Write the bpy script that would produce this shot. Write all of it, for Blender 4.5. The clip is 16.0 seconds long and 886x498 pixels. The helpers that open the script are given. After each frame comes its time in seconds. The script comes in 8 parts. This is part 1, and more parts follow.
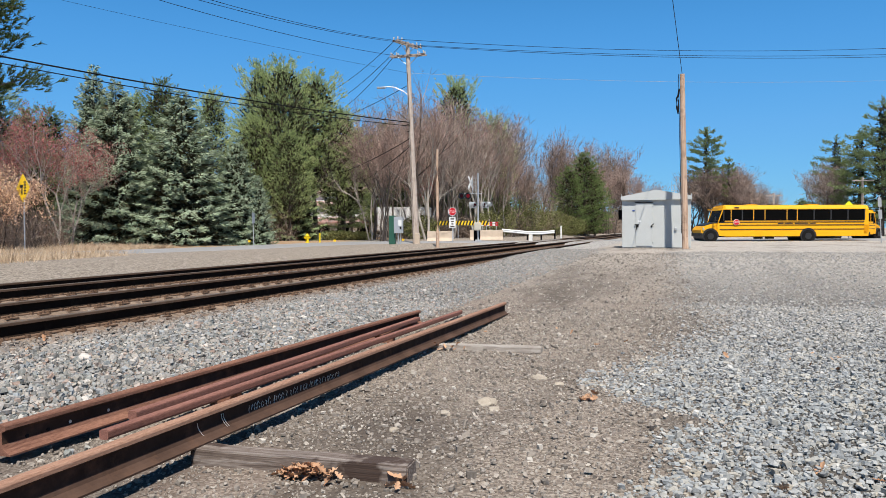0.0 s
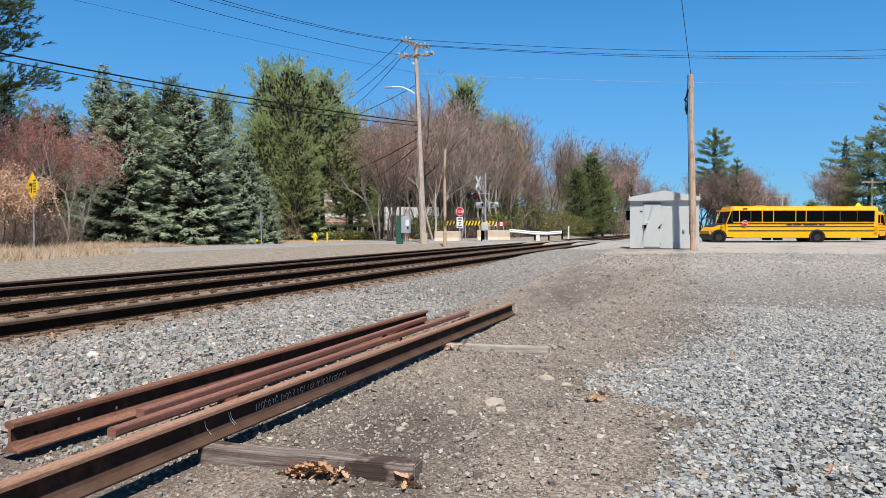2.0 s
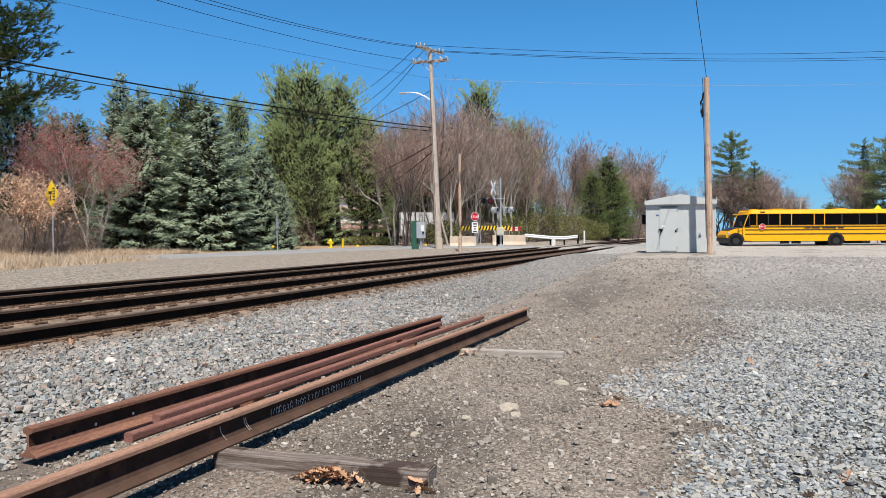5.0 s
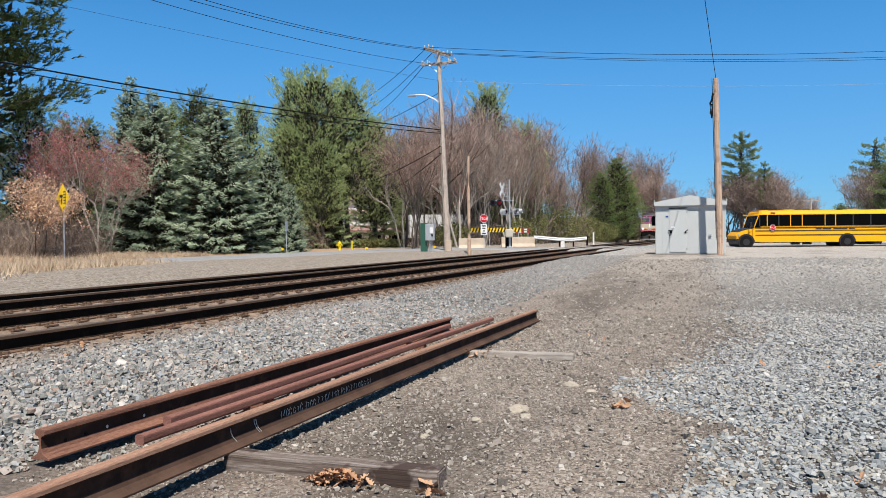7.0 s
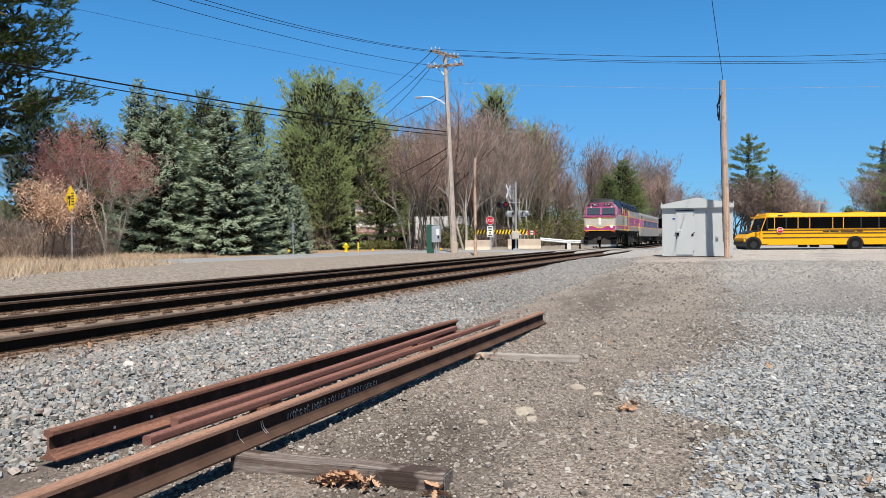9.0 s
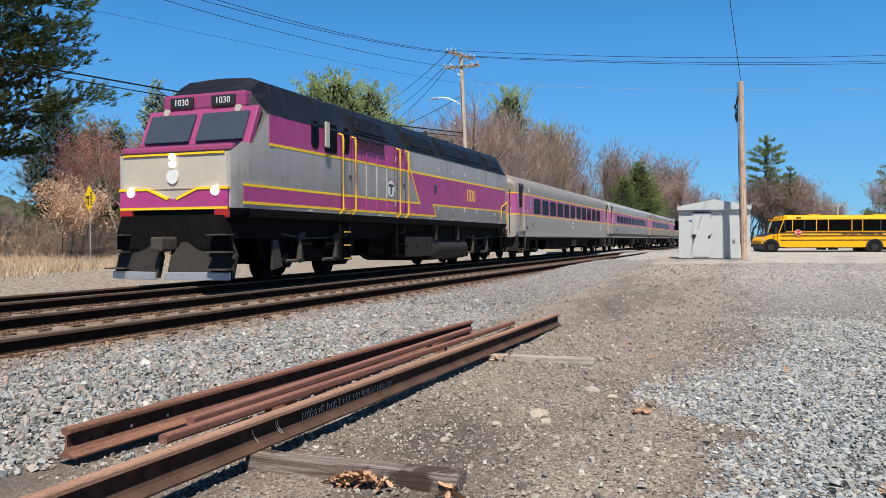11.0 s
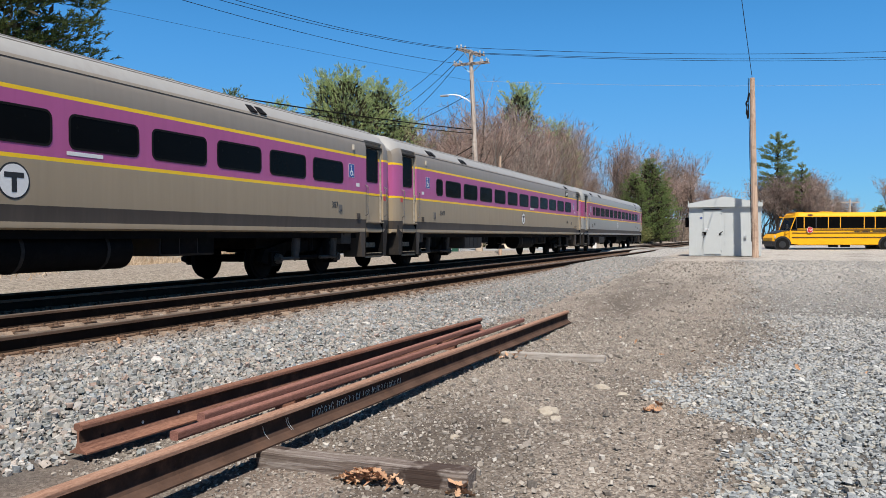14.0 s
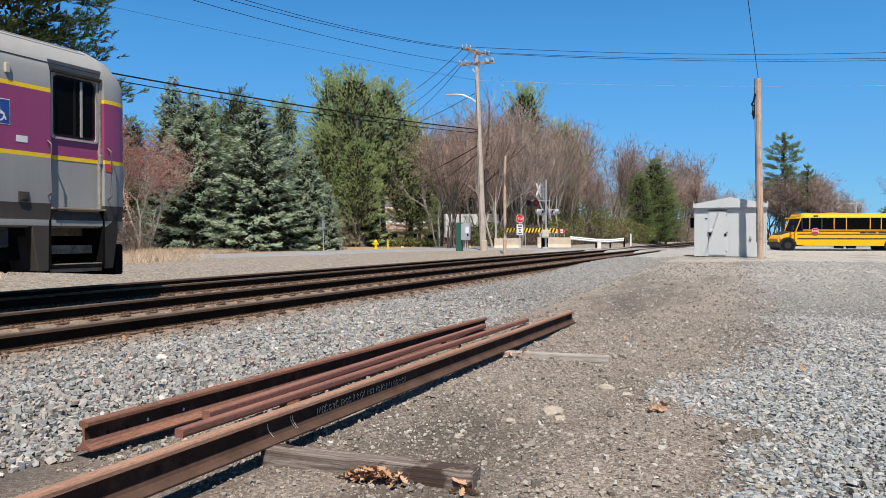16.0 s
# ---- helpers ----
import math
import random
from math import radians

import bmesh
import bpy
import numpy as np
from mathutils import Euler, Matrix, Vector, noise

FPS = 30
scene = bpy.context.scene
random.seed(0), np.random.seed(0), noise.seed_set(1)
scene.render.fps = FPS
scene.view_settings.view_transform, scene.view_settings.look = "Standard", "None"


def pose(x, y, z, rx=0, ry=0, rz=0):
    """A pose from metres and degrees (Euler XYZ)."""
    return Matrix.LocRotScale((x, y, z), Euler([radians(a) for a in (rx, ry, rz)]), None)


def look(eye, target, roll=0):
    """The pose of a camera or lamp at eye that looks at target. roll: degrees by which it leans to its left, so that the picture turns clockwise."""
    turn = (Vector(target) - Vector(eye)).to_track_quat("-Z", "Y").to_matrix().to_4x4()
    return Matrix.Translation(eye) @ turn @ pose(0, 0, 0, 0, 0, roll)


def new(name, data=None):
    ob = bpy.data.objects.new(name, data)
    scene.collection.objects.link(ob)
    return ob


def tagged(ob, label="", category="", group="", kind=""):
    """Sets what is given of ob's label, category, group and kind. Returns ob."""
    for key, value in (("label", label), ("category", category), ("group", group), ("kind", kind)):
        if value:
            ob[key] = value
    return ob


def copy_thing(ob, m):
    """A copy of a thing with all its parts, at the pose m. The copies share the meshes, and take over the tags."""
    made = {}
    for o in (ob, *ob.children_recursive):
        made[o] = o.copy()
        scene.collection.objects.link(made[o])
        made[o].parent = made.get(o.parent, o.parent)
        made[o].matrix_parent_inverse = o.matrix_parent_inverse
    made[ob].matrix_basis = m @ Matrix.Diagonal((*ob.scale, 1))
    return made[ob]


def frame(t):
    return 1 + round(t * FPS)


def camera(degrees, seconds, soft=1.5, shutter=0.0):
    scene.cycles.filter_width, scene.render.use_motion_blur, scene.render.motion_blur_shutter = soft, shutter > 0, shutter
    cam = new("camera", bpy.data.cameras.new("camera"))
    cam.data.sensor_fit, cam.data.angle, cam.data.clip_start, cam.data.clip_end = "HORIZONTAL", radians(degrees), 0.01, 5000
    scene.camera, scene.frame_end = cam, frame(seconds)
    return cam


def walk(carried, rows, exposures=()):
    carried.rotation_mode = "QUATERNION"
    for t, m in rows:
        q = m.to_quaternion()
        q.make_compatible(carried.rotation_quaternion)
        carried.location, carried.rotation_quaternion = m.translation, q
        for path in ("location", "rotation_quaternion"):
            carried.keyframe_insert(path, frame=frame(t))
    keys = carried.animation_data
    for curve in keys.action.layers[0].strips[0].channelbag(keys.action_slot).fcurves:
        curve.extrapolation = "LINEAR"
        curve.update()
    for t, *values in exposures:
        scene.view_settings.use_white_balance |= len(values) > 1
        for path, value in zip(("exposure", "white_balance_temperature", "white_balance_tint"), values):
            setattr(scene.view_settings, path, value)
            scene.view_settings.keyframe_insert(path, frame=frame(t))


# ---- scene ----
cam = camera(58.8, 16.0, soft=0.4)
CAMERA_ROWS = [
    (0.0, 0.000, -0.000, 1.374, 88.572, 0.250, 16.645),
    (0.5, -0.001, 0.005, 1.372, 88.548, 0.171, 16.779),
    (1.0, 0.002, 0.007, 1.372, 88.520, 0.184, 16.910),
    (1.5, 0.002, 0.003, 1.372, 88.545, 0.138, 16.972),
    (2.0, -0.003, 0.001, 1.373, 88.570, 0.007, 17.175),
    (2.5, -0.006, -0.002, 1.372, 88.576, -0.131, 17.453),
    (3.0, 0.003, -0.002, 1.375, 88.584, -0.128, 17.758),
    (3.5, 0.010, -0.002, 1.374, 88.687, 0.007, 17.925),
    (4.0, 0.013, 0.002, 1.372, 88.807, 0.177, 17.985),
    (6.5, 0.012, -0.004, 1.373, 89.077, 0.459, 18.822),
    (7.0, 0.010, 0.000, 1.370, 89.108, 0.518, 18.948),
    (7.5, 0.014, -0.002, 1.373, 89.095, 0.551, 19.096),
    (8.0, 0.013, -0.000, 1.374, 89.124, 0.519, 19.213),
    (8.5, 0.012, -0.001, 1.373, 89.184, 0.478, 19.287),
    (9.0, 0.010, -0.008, 1.374, 89.245, 0.395, 19.402),
    (9.2, 0.023, -0.014, 1.373, 89.297, 0.266, 19.484),
    (11.5, 0.013, -0.012, 1.379, 89.297, 0.200, 20.686),
    (12.0, 0.012, -0.013, 1.381, 89.247, 0.197, 20.771),
    (12.5, 0.015, -0.013, 1.379, 89.224, 0.232, 20.882),
    (13.0, 0.012, -0.014, 1.378, 89.177, 0.170, 21.012),
    (13.5, 0.013, -0.014, 1.379, 89.138, 0.177, 21.122),
    (14.0, 0.012, -0.011, 1.378, 89.117, 0.138, 21.209),
    (14.5, 0.012, -0.018, 1.379, 89.104, 0.094, 21.275),
    (15.0, 0.010, -0.012, 1.376, 89.091, 0.025, 21.396),
    (15.5, 0.012, -0.017, 1.380, 89.072, -0.019, 21.478),
    (16.0, 0.009, -0.014, 1.375, 89.082, -0.108, 21.540),
]
walk(cam, [(t, pose(x, y, z, rx, ry, rz)) for t, x, y, z, rx, ry, rz in CAMERA_ROWS])

# sun behind the yard and a little to its right, high
SUN_TO = Vector((0.205, -0.488, 0.856)).normalized()
world = bpy.data.worlds.new("sky")
scene.world = world
world.use_nodes = True
wn = world.node_tree.nodes
sky = wn.new("ShaderNodeTexSky")
sky.sky_type = "NISHITA"
sky.sun_disc = False
sky.sun_elevation = math.asin(SUN_TO.z)
sky.sun_rotation = math.atan2(SUN_TO.x, SUN_TO.y)
sky.altitude = 300
sky.air_density, sky.dust_density, sky.ozone_density = 1.0, 0.1, 6.0
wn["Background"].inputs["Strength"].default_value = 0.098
deep = wn.new("ShaderNodeMix")
deep.data_type, deep.blend_type = "RGBA", "MULTIPLY"
deep.inputs[0].default_value = 1.0
deep.inputs[7].default_value = (0.62, 1.02, 1.20, 1)
world.node_tree.links.new(sky.outputs["Color"], deep.inputs[6])
even = wn.new("ShaderNodeMix")
even.data_type = "RGBA"
even.inputs[0].default_value = 0.6
even.inputs[7].default_value = (0.88, 3.15, 6.9, 1)
world.node_tree.links.new(deep.outputs[2], even.inputs[6])
# a clear spring sky deepens towards the zenith
way_up = wn.new("ShaderNodeSeparateXYZ")
world.node_tree.links.new(wn.new("ShaderNodeTexCoord").outputs["Generated"], way_up.inputs[0])
height = wn.new("ShaderNodeValToRGB")
height.color_ramp.interpolation = "B_SPLINE"
for _ in range(3):
    height.color_ramp.elements.new(0.5)
for stop, (place, tone) in zip(height.color_ramp.elements, ((0.0, (1.30, 1.05, 0.97)), (0.13, (0.98, 1.0, 1.0)), (0.28, (0.66, 0.96, 1.04)), (0.55, (0.16, 0.24, 0.28)), (1.0, (0.09, 0.13, 0.16)))):
    stop.position, stop.color = place, (*tone, 1)
world.node_tree.links.new(way_up.outputs["Z"], height.inputs["Fac"])
zenith = wn.new("ShaderNodeMix")
zenith.data_type, zenith.blend_type = "RGBA", "MULTIPLY"
zenith.inputs[0].default_value = 1.0
world.node_tree.links.new(even.outputs[2], zenith.inputs[6])
world.node_tree.links.new(height.outputs["Color"], zenith.inputs[7])
world.node_tree.links.new(zenith.outputs[2], wn["Background"].inputs["Color"])
sun_lamp = bpy.data.lights.new("sun", "SUN")
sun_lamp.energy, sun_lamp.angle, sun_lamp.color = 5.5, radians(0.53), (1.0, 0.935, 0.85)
sun = new("sun", sun_lamp)
sun.matrix_world = look(SUN_TO * 60, (0, 0, 0))
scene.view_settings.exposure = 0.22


# ---- helpers for things ----
def thing(name, label, category, at=(0, 0, 0), rz=0, group="", kind=""):
    ob = new(name)
    ob.empty_display_size = 0.2
    ob.matrix_basis = pose(*at, 0, 0, rz)
    return tagged(ob, label, category, group, kind)


def part(name, bm, material, parent=None, label="", smooth=False):
    """Links a bmesh as one mesh object, under a thing or a part."""
    me = bpy.data.meshes.new(name)
    if smooth:
        for f in bm.faces:
            f.smooth = True
    bm.to_mesh(me)
    bm.free()
    for m in material if isinstance(material, (list, tuple)) else [material]:
        me.materials.append(m)
    ob = new(name, me)
    if smooth:
        me.set_sharp_from_angle(angle=radians(35))
    ob.parent = parent
    if label:
        ob["label"] = label
    return ob


def twin(ob, m, parent=None):
    """Another object on the same mesh, with its sub-parts, at the pose m."""
    o = copy_thing(ob, m)
    o.parent = parent or ob.parent
    return o


def box(bm, c, s, bevel=0.0, rot=None, mi=0):
    m = Matrix.Translation(c) @ (rot.to_4x4() if rot else Matrix.Identity(4)) @ Matrix.Diagonal((*s, 1))
    r = bmesh.ops.create_cube(bm, size=1, matrix=m)
    fs = {f for v in r["verts"] for f in v.link_faces}
    if bevel:
        es = list({e for v in r["verts"] for e in v.link_edges})
        bmesh.ops.bevel(bm, geom=es, offset=bevel, segments=2, affect="EDGES", profile=0.6)
    for f in bm.faces if not mi else fs:
        if mi and f.is_valid:
            f.material_index = mi
    return r


def tube(bm, a, b, r0, r1=None, seg=10, caps=True):
    a, b = Vector(a), Vector(b)
    r1 = r0 if r1 is None else r1
    d = (b - a)
    q = d.to_track_quat("Z", "Y").to_matrix()
    rings = []
    for p, r in ((a, r0), (b, r1)):
        rings.append([bm.verts.new(p + q @ Vector((math.cos(k * 2 * math.pi / seg) * r, math.sin(k * 2 * math.pi / seg) * r, 0))) for k in range(seg)])
    for k in range(seg):
        bm.faces.new((rings[0][k], rings[0][(k + 1) % seg], rings[1][(k + 1) % seg], rings[1][k]))
    if caps:
        bm.faces.new(rings[0][::-1])
        bm.faces.new(rings[1])


def pipe(bm, pts, r, seg=6):
    pts = [Vector(p) for p in pts]
    rings = []
    for i, p in enumerate(pts):
        d = (pts[min(i + 1, len(pts) - 1)] - pts[max(i - 1, 0)]).normalized()
        q = d.to_track_quat("Z", "Y").to_matrix()
        rr = r(i / (len(pts) - 1)) if callable(r) else r
        rings.append([bm.verts.new(p + q @ Vector((math.cos(k * 2 * math.pi / seg) * rr, math.sin(k * 2 * math.pi / seg) * rr, 0))) for k in range(seg)])
    for r0, r1 in zip(rings, rings[1:]):
        for k in range(seg):
            bm.faces.new((r0[k], r0[(k + 1) % seg], r1[(k + 1) % seg], r1[k]))
    bm.faces.new(rings[0][::-1])
    bm.faces.new(rings[-1])


def prism(bm, prof, y0, y1, axis="y", mi=0):
    """A closed profile of (u, z) points drawn along y (u is x) or x (u is y)."""
    put = (lambda u, z, s: (u, s, z)) if axis == "y" else (lambda u, z, s: (s, u, z))
    a = [bm.verts.new(put(u, z, y0)) for u, z in prof]
    b = [bm.verts.new(put(u, z, y1)) for u, z in prof]
    n = len(prof)
    fs = [bm.faces.new((a[i], a[(i + 1) % n], b[(i + 1) % n], b[i])) for i in range(n)]
    fs += [bm.faces.new(a[::-1]), bm.faces.new(b)]
    for f in fs:
        f.material_index = mi
    bmesh.ops.recalc_face_normals(bm, faces=fs)
    return fs


def rrect(w, h, r, n=4):
    """Corner points of a rectangle with rounded corners, about its centre."""
    out = []
    for cx, cz, a0 in ((w / 2 - r, h / 2 - r, 0), (-w / 2 + r, h / 2 - r, 90), (-w / 2 + r, -h / 2 + r, 180), (w / 2 - r, -h / 2 + r, 270)):
        for k in range(n + 1):
            a = radians(a0 + 90 * k / n)
            out.append((cx + math.cos(a) * r, cz + math.sin(a) * r))
    return out


def ring(bm, outer, inner, d0, d1, put):
    """A frame between two outlines of equal count, from depth d0 to d1; put(u, v, d) gives the place."""
    n = len(outer)
    vs = [[bm.verts.new(put(u, v, d)) for u, v in o] for o, d in ((outer, d0), (outer, d1), (inner, d1), (inner, d0))]
    fs = []
    for a, b in zip(vs, vs[1:] + vs[:1]):
        for k in range(n):
            fs.append(bm.faces.new((a[k], a[(k + 1) % n], b[(k + 1) % n], b[k])))
    bmesh.ops.recalc_face_normals(bm, faces=fs)


def slab(bm, outline, d0, d1, put):
    """An outline given depth from d0 to d1."""
    a = [bm.verts.new(put(u, v, d0)) for u, v in outline]
    b = [bm.verts.new(put(u, v, d1)) for u, v in outline]
    n = len(a)
    fs = [bm.faces.new((a[k], a[(k + 1) % n], b[(k + 1) % n], b[k])) for k in range(n)] + [bm.faces.new(a[::-1]), bm.faces.new(b)]
    bmesh.ops.recalc_face_normals(bm, faces=fs)
    return fs


def text_part(name, words, size, material, parent, m, label="", depth=0.004, stretch=1.0, shear=0.0):
    """Raised letters in the built-in font, turned into a mesh."""
    cu = bpy.data.curves.new(name, "FONT")
    cu.body, cu.size, cu.extrude, cu.align_x, cu.align_y, cu.shear = words, size, depth, "CENTER", "CENTER", shear
    cu.resolution_u = 3
    tmp = bpy.data.objects.new(name, cu)
    me = bpy.data.meshes.new_from_object(tmp)
    bpy.data.objects.remove(tmp)
    bpy.data.curves.remove(cu)
    me.materials.clear()
    me.materials.append(material)
    ob = new(name, me)
    ob.parent = parent
    ob.matrix_basis = m @ Matrix.Diagonal((stretch, 1, 1, 1))
    if label:
        ob["label"] = label
    return ob


# ---- materials ----
class Nodes:
    def __init__(self, name):
        self.m = bpy.data.materials.new(name)
        self.m.use_nodes = True
        self.t = self.m.node_tree
        self.b = self.t.nodes["Principled BSDF"]
        self.co = self.t.nodes.new("ShaderNodeTexCoord")

    def link(self, a, b):
        self.t.links.new(a, b)

    def noise(self, scale, detail=4, rough=0.6, vec=None, dist=0.0):
        n = self.t.nodes.new("ShaderNodeTexNoise")
        n.inputs["Scale"].default_value, n.inputs["Detail"].default_value = scale, detail
        n.inputs["Roughness"].default_value, n.inputs["Distortion"].default_value = rough, dist
        self.link(vec or self.co.outputs["Object"], n.inputs["Vector"])
        return n.outputs["Fac"]

    def stretched(self, sx, sy, sz):
        n = self.t.nodes.new("ShaderNodeMapping")
        n.inputs["Scale"].default_value = (sx, sy, sz)
        self.link(self.co.outputs["Object"], n.inputs["Vector"])
        return n.outputs["Vector"]

    def voro(self, scale, feature="F1", out="Color", rand=1.0):
        n = self.t.nodes.new("ShaderNodeTexVoronoi")
        n.feature = feature
        n.inputs["Scale"].default_value = scale
        n.inputs["Randomness"].default_value = rand
        self.link(self.co.outputs["Object"], n.inputs["Vector"])
        return n.outputs[out]

    def ramp(self, fac, stops):
        n = self.t.nodes.new("ShaderNodeValToRGB")
        e = n.color_ramp.elements
        while len(e) < len(stops):
            e.new(0.5)
        for el, (p, c) in zip(e, stops):
            el.position = p
            el.color = (*c, 1) if isinstance(c, (tuple, list)) else (c, c, c, 1)
        self.link(fac, n.inputs["Fac"])
        return n.outputs["Color"]

    def mix(self, fac, a, b, mode="MIX"):
        n = self.t.nodes.new("ShaderNodeMix")
        n.data_type, n.blend_type = "RGBA", mode
        for v, k in ((fac, 0), (a, 6), (b, 7)):
            if isinstance(v, (int, float)):
                n.inputs[k].default_value = v if k == 0 else (v, v, v, 1)
            elif isinstance(v, tuple):
                n.inputs[k].default_value = (*v, 1)
            else:
                self.link(v, n.inputs[k])
        return n.outputs[2]

    def math(self, op, a, b=0.0, clamp=False):
        n = self.t.nodes.new("ShaderNodeMath")
        n.operation, n.use_clamp = op, clamp
        for v, k in ((a, 0), (b, 1)):
            if isinstance(v, (int, float)):
                n.inputs[k].default_value = v
            else:
                self.link(v, n.inputs[k])
        return n.outputs[0]

    def band(self, v, lo, hi):
        """0 below lo, 1 above hi, straight between."""
        n = self.t.nodes.new("ShaderNodeMapRange")
        n.inputs["From Min"].default_value, n.inputs["From Max"].default_value = lo, hi
        self.link(v, n.inputs["Value"])
        return n.outputs["Result"]

    def xyz(self):
        n = self.t.nodes.new("ShaderNodeSeparateXYZ")
        self.link(self.co.outputs["Object"], n.inputs["Vector"])
        return n.outputs

    def island(self):
        return self.t.nodes.new("ShaderNodeNewGeometry").outputs["Random Per Island"]

    def objrand(self):
        return self.t.nodes.new("ShaderNodeObjectInfo").outputs["Random"]

    def bump(self, h, dist, strength=1.0):
        n = self.t.nodes.new("ShaderNodeBump")
        n.inputs["Distance"].default_value, n.inputs["Strength"].default_value = dist, strength
        self.link(h, n.inputs["Height"])
        self.link(n.outputs["Normal"], self.b.inputs["Normal"])

    def done(self, color, rough=0.8, metal=0.0, spec=None):
        for v, k in ((color, "Base Color"), (rough, "Roughness"), (metal, "Metallic")):
            if isinstance(v, (int, float)):
                self.b.inputs[k].default_value = v
            elif isinstance(v, tuple):
                self.b.inputs[k].default_value = (*v, 1)
            else:
                self.link(v, self.b.inputs[k])
        if spec is not None:
            self.b.inputs["Specular IOR Level"].default_value = spec
        return self.m


def plain(name, c, rough=0.6, metal=0.0, vary=0.18, scale=3.0, fine=60.0, bump=0.0, dirt=None, dirt_at=0.62, spec=None):
    """Paint, metal or plastic with two scales of variation and some dirt."""
    k = Nodes(name)
    lo = tuple(v * (1 - vary) for v in c)
    hi = tuple(min(1, v * (1 + vary)) for v in c)
    col = k.ramp(k.noise(scale, 5), [(0.3, lo), (0.7, hi)])
    col = k.mix(0.25, col, k.ramp(k.noise(fine, 3), [(0.3, tuple(v * 0.8 for v in c)), (0.7, tuple(min(1, v * 1.15) for v in c))]))
    if dirt:
        col = k.mix(k.ramp(k.noise(scale * 1.7, 7, 0.7), [(dirt_at - 0.08, 0.0), (dirt_at + 0.1, 0.75)]), col, dirt)
    rg = k.ramp(k.noise(scale * 3, 4), [(0.3, max(0.05, rough - 0.08)), (0.7, min(1, rough + 0.08))])
    if bump:
        k.bump(k.noise(fine, 4), bump)
    return k.done(col, rg, metal, spec)


def coachwork(name, c, rough=0.45, streak=0.2, dirt=(0.2, 0.16, 0.13), amount=0.35):
    """Road-worn paint with faint upright streaks of grime and fine dust."""
    k = Nodes(name)
    g = k.noise(1.0, 5, 0.6, k.stretched(5, 5, 0.35))
    col = k.ramp(g, [(0.3, tuple(v * (1 - streak) for v in c)), (0.65, c)])
    low = k.noise(1.0, 6, 0.7, k.stretched(1.2, 1.2, 0.5))
    col = k.mix(k.ramp(low, [(0.55, 0.0), (0.75, amount)]), col, dirt)
    k.bump(k.noise(1.6, 3), 0.004)
    return k.done(col, rough, 0, 0.3)


def glow(name, c, strength):
    k = Nodes(name)
    k.b.inputs["Emission Color"].default_value = (*c, 1)
    k.b.inputs["Emission Strength"].default_value = strength
    return k.done(c, 0.4)


def rail_steel(name, a, b, c, fine_a, fine_b):
    k = Nodes(name)
    n1, n2 = k.noise(1.0, 6, 0.6, k.stretched(9, 1.1, 9)), k.noise(1.0, 6, 0.65, k.stretched(120, 22, 120))
    col = k.ramp(n1, [(0.3, a), (0.55, b), (0.75, c)])
    col = k.mix(0.45, col, k.ramp(n2, [(0.35, fine_a), (0.65, fine_b)]))
    k.bump(n2, 0.0015)
    return k.done(col, 0.85, 0.0, 0.15)


def wood(name, a, b, c, along=(3, 3, 60), stain=0.85):
    k = Nodes(name)
    g = k.noise(1.0, 6, 0.65, k.stretched(*along))
    col = k.ramp(g, [(0.3, a), (0.5, b), (0.72, c)])
    st = k.noise(3.5, 4)
    col = k.mix(k.ramp(st, [(0.53, 0.0), (0.60, stain)]), col, (0.045, 0.026, 0.019))
    k.bump(g, 0.006)
    return k.done(col, 0.9)


STEEL_RUST = rail_steel("rusty_rail_steel", (0.13, 0.06, 0.043), (0.225, 0.106, 0.072), (0.32, 0.165, 0.112), (0.085, 0.04, 0.029), (0.34, 0.185, 0.13))
STEEL_TAN = rail_steel("tan_rusted_rail_head", (0.22, 0.12, 0.083), (0.345, 0.20, 0.137), (0.45, 0.275, 0.195), (0.17, 0.088, 0.06), (0.46, 0.285, 0.205))
STEEL_MAROON = rail_steel("maroon_rusted_bar", (0.15, 0.068, 0.054), (0.25, 0.115, 0.09), (0.34, 0.17, 0.135), (0.11, 0.05, 0.04), (0.35, 0.18, 0.145))
# rusted web, darkened in colour for the shade under the rail head
STEEL_WEB = plain("shaded_rusted_web", (0.05, 0.03, 0.022), 0.9, 0.0, 0.4, 3, 50, 0.001, dirt=(0.12, 0.062, 0.04), dirt_at=0.6, spec=0.1)
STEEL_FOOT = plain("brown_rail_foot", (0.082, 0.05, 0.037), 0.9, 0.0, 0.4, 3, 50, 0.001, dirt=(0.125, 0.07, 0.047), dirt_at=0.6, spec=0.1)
# web of the track rails, its shade painted in as near-black
TRACK_WEB = plain("shaded_track_rail_web", (0.022, 0.015, 0.011), 0.95, 0.0, 0.3, 2, 50, 0.001, dirt=(0.045, 0.032, 0.024), spec=0.04)
RAIL_HEAD = plain("worn_rail_head", (0.15, 0.115, 0.09), 0.55, 0.2, 0.25, 4, 80, dirt=(0.10, 0.06, 0.04), dirt_at=0.6, spec=0.15)
RAIL_SIDE = plain("brown_rail_web", (0.15, 0.096, 0.066), 0.9, 0.0, 0.3, 2, 50, 0.001, dirt=(0.23, 0.155, 0.11), spec=0.1)
TIE_WOOD = wood("weathered_sleeper_wood", (0.085, 0.058, 0.042), (0.16, 0.115, 0.085), (0.25, 0.19, 0.145), (2, 40, 40))
GREY_WOOD = wood("grey_weathered_timber", (0.06, 0.042, 0.034), (0.165, 0.13, 0.11), (0.37, 0.335, 0.305), (3, 60, 60), 0.93)
PALE_WOOD = wood("pale_grey_plank", (0.24, 0.20, 0.165), (0.36, 0.325, 0.29), (0.46, 0.43, 0.395), (3, 50, 50), 0.1)
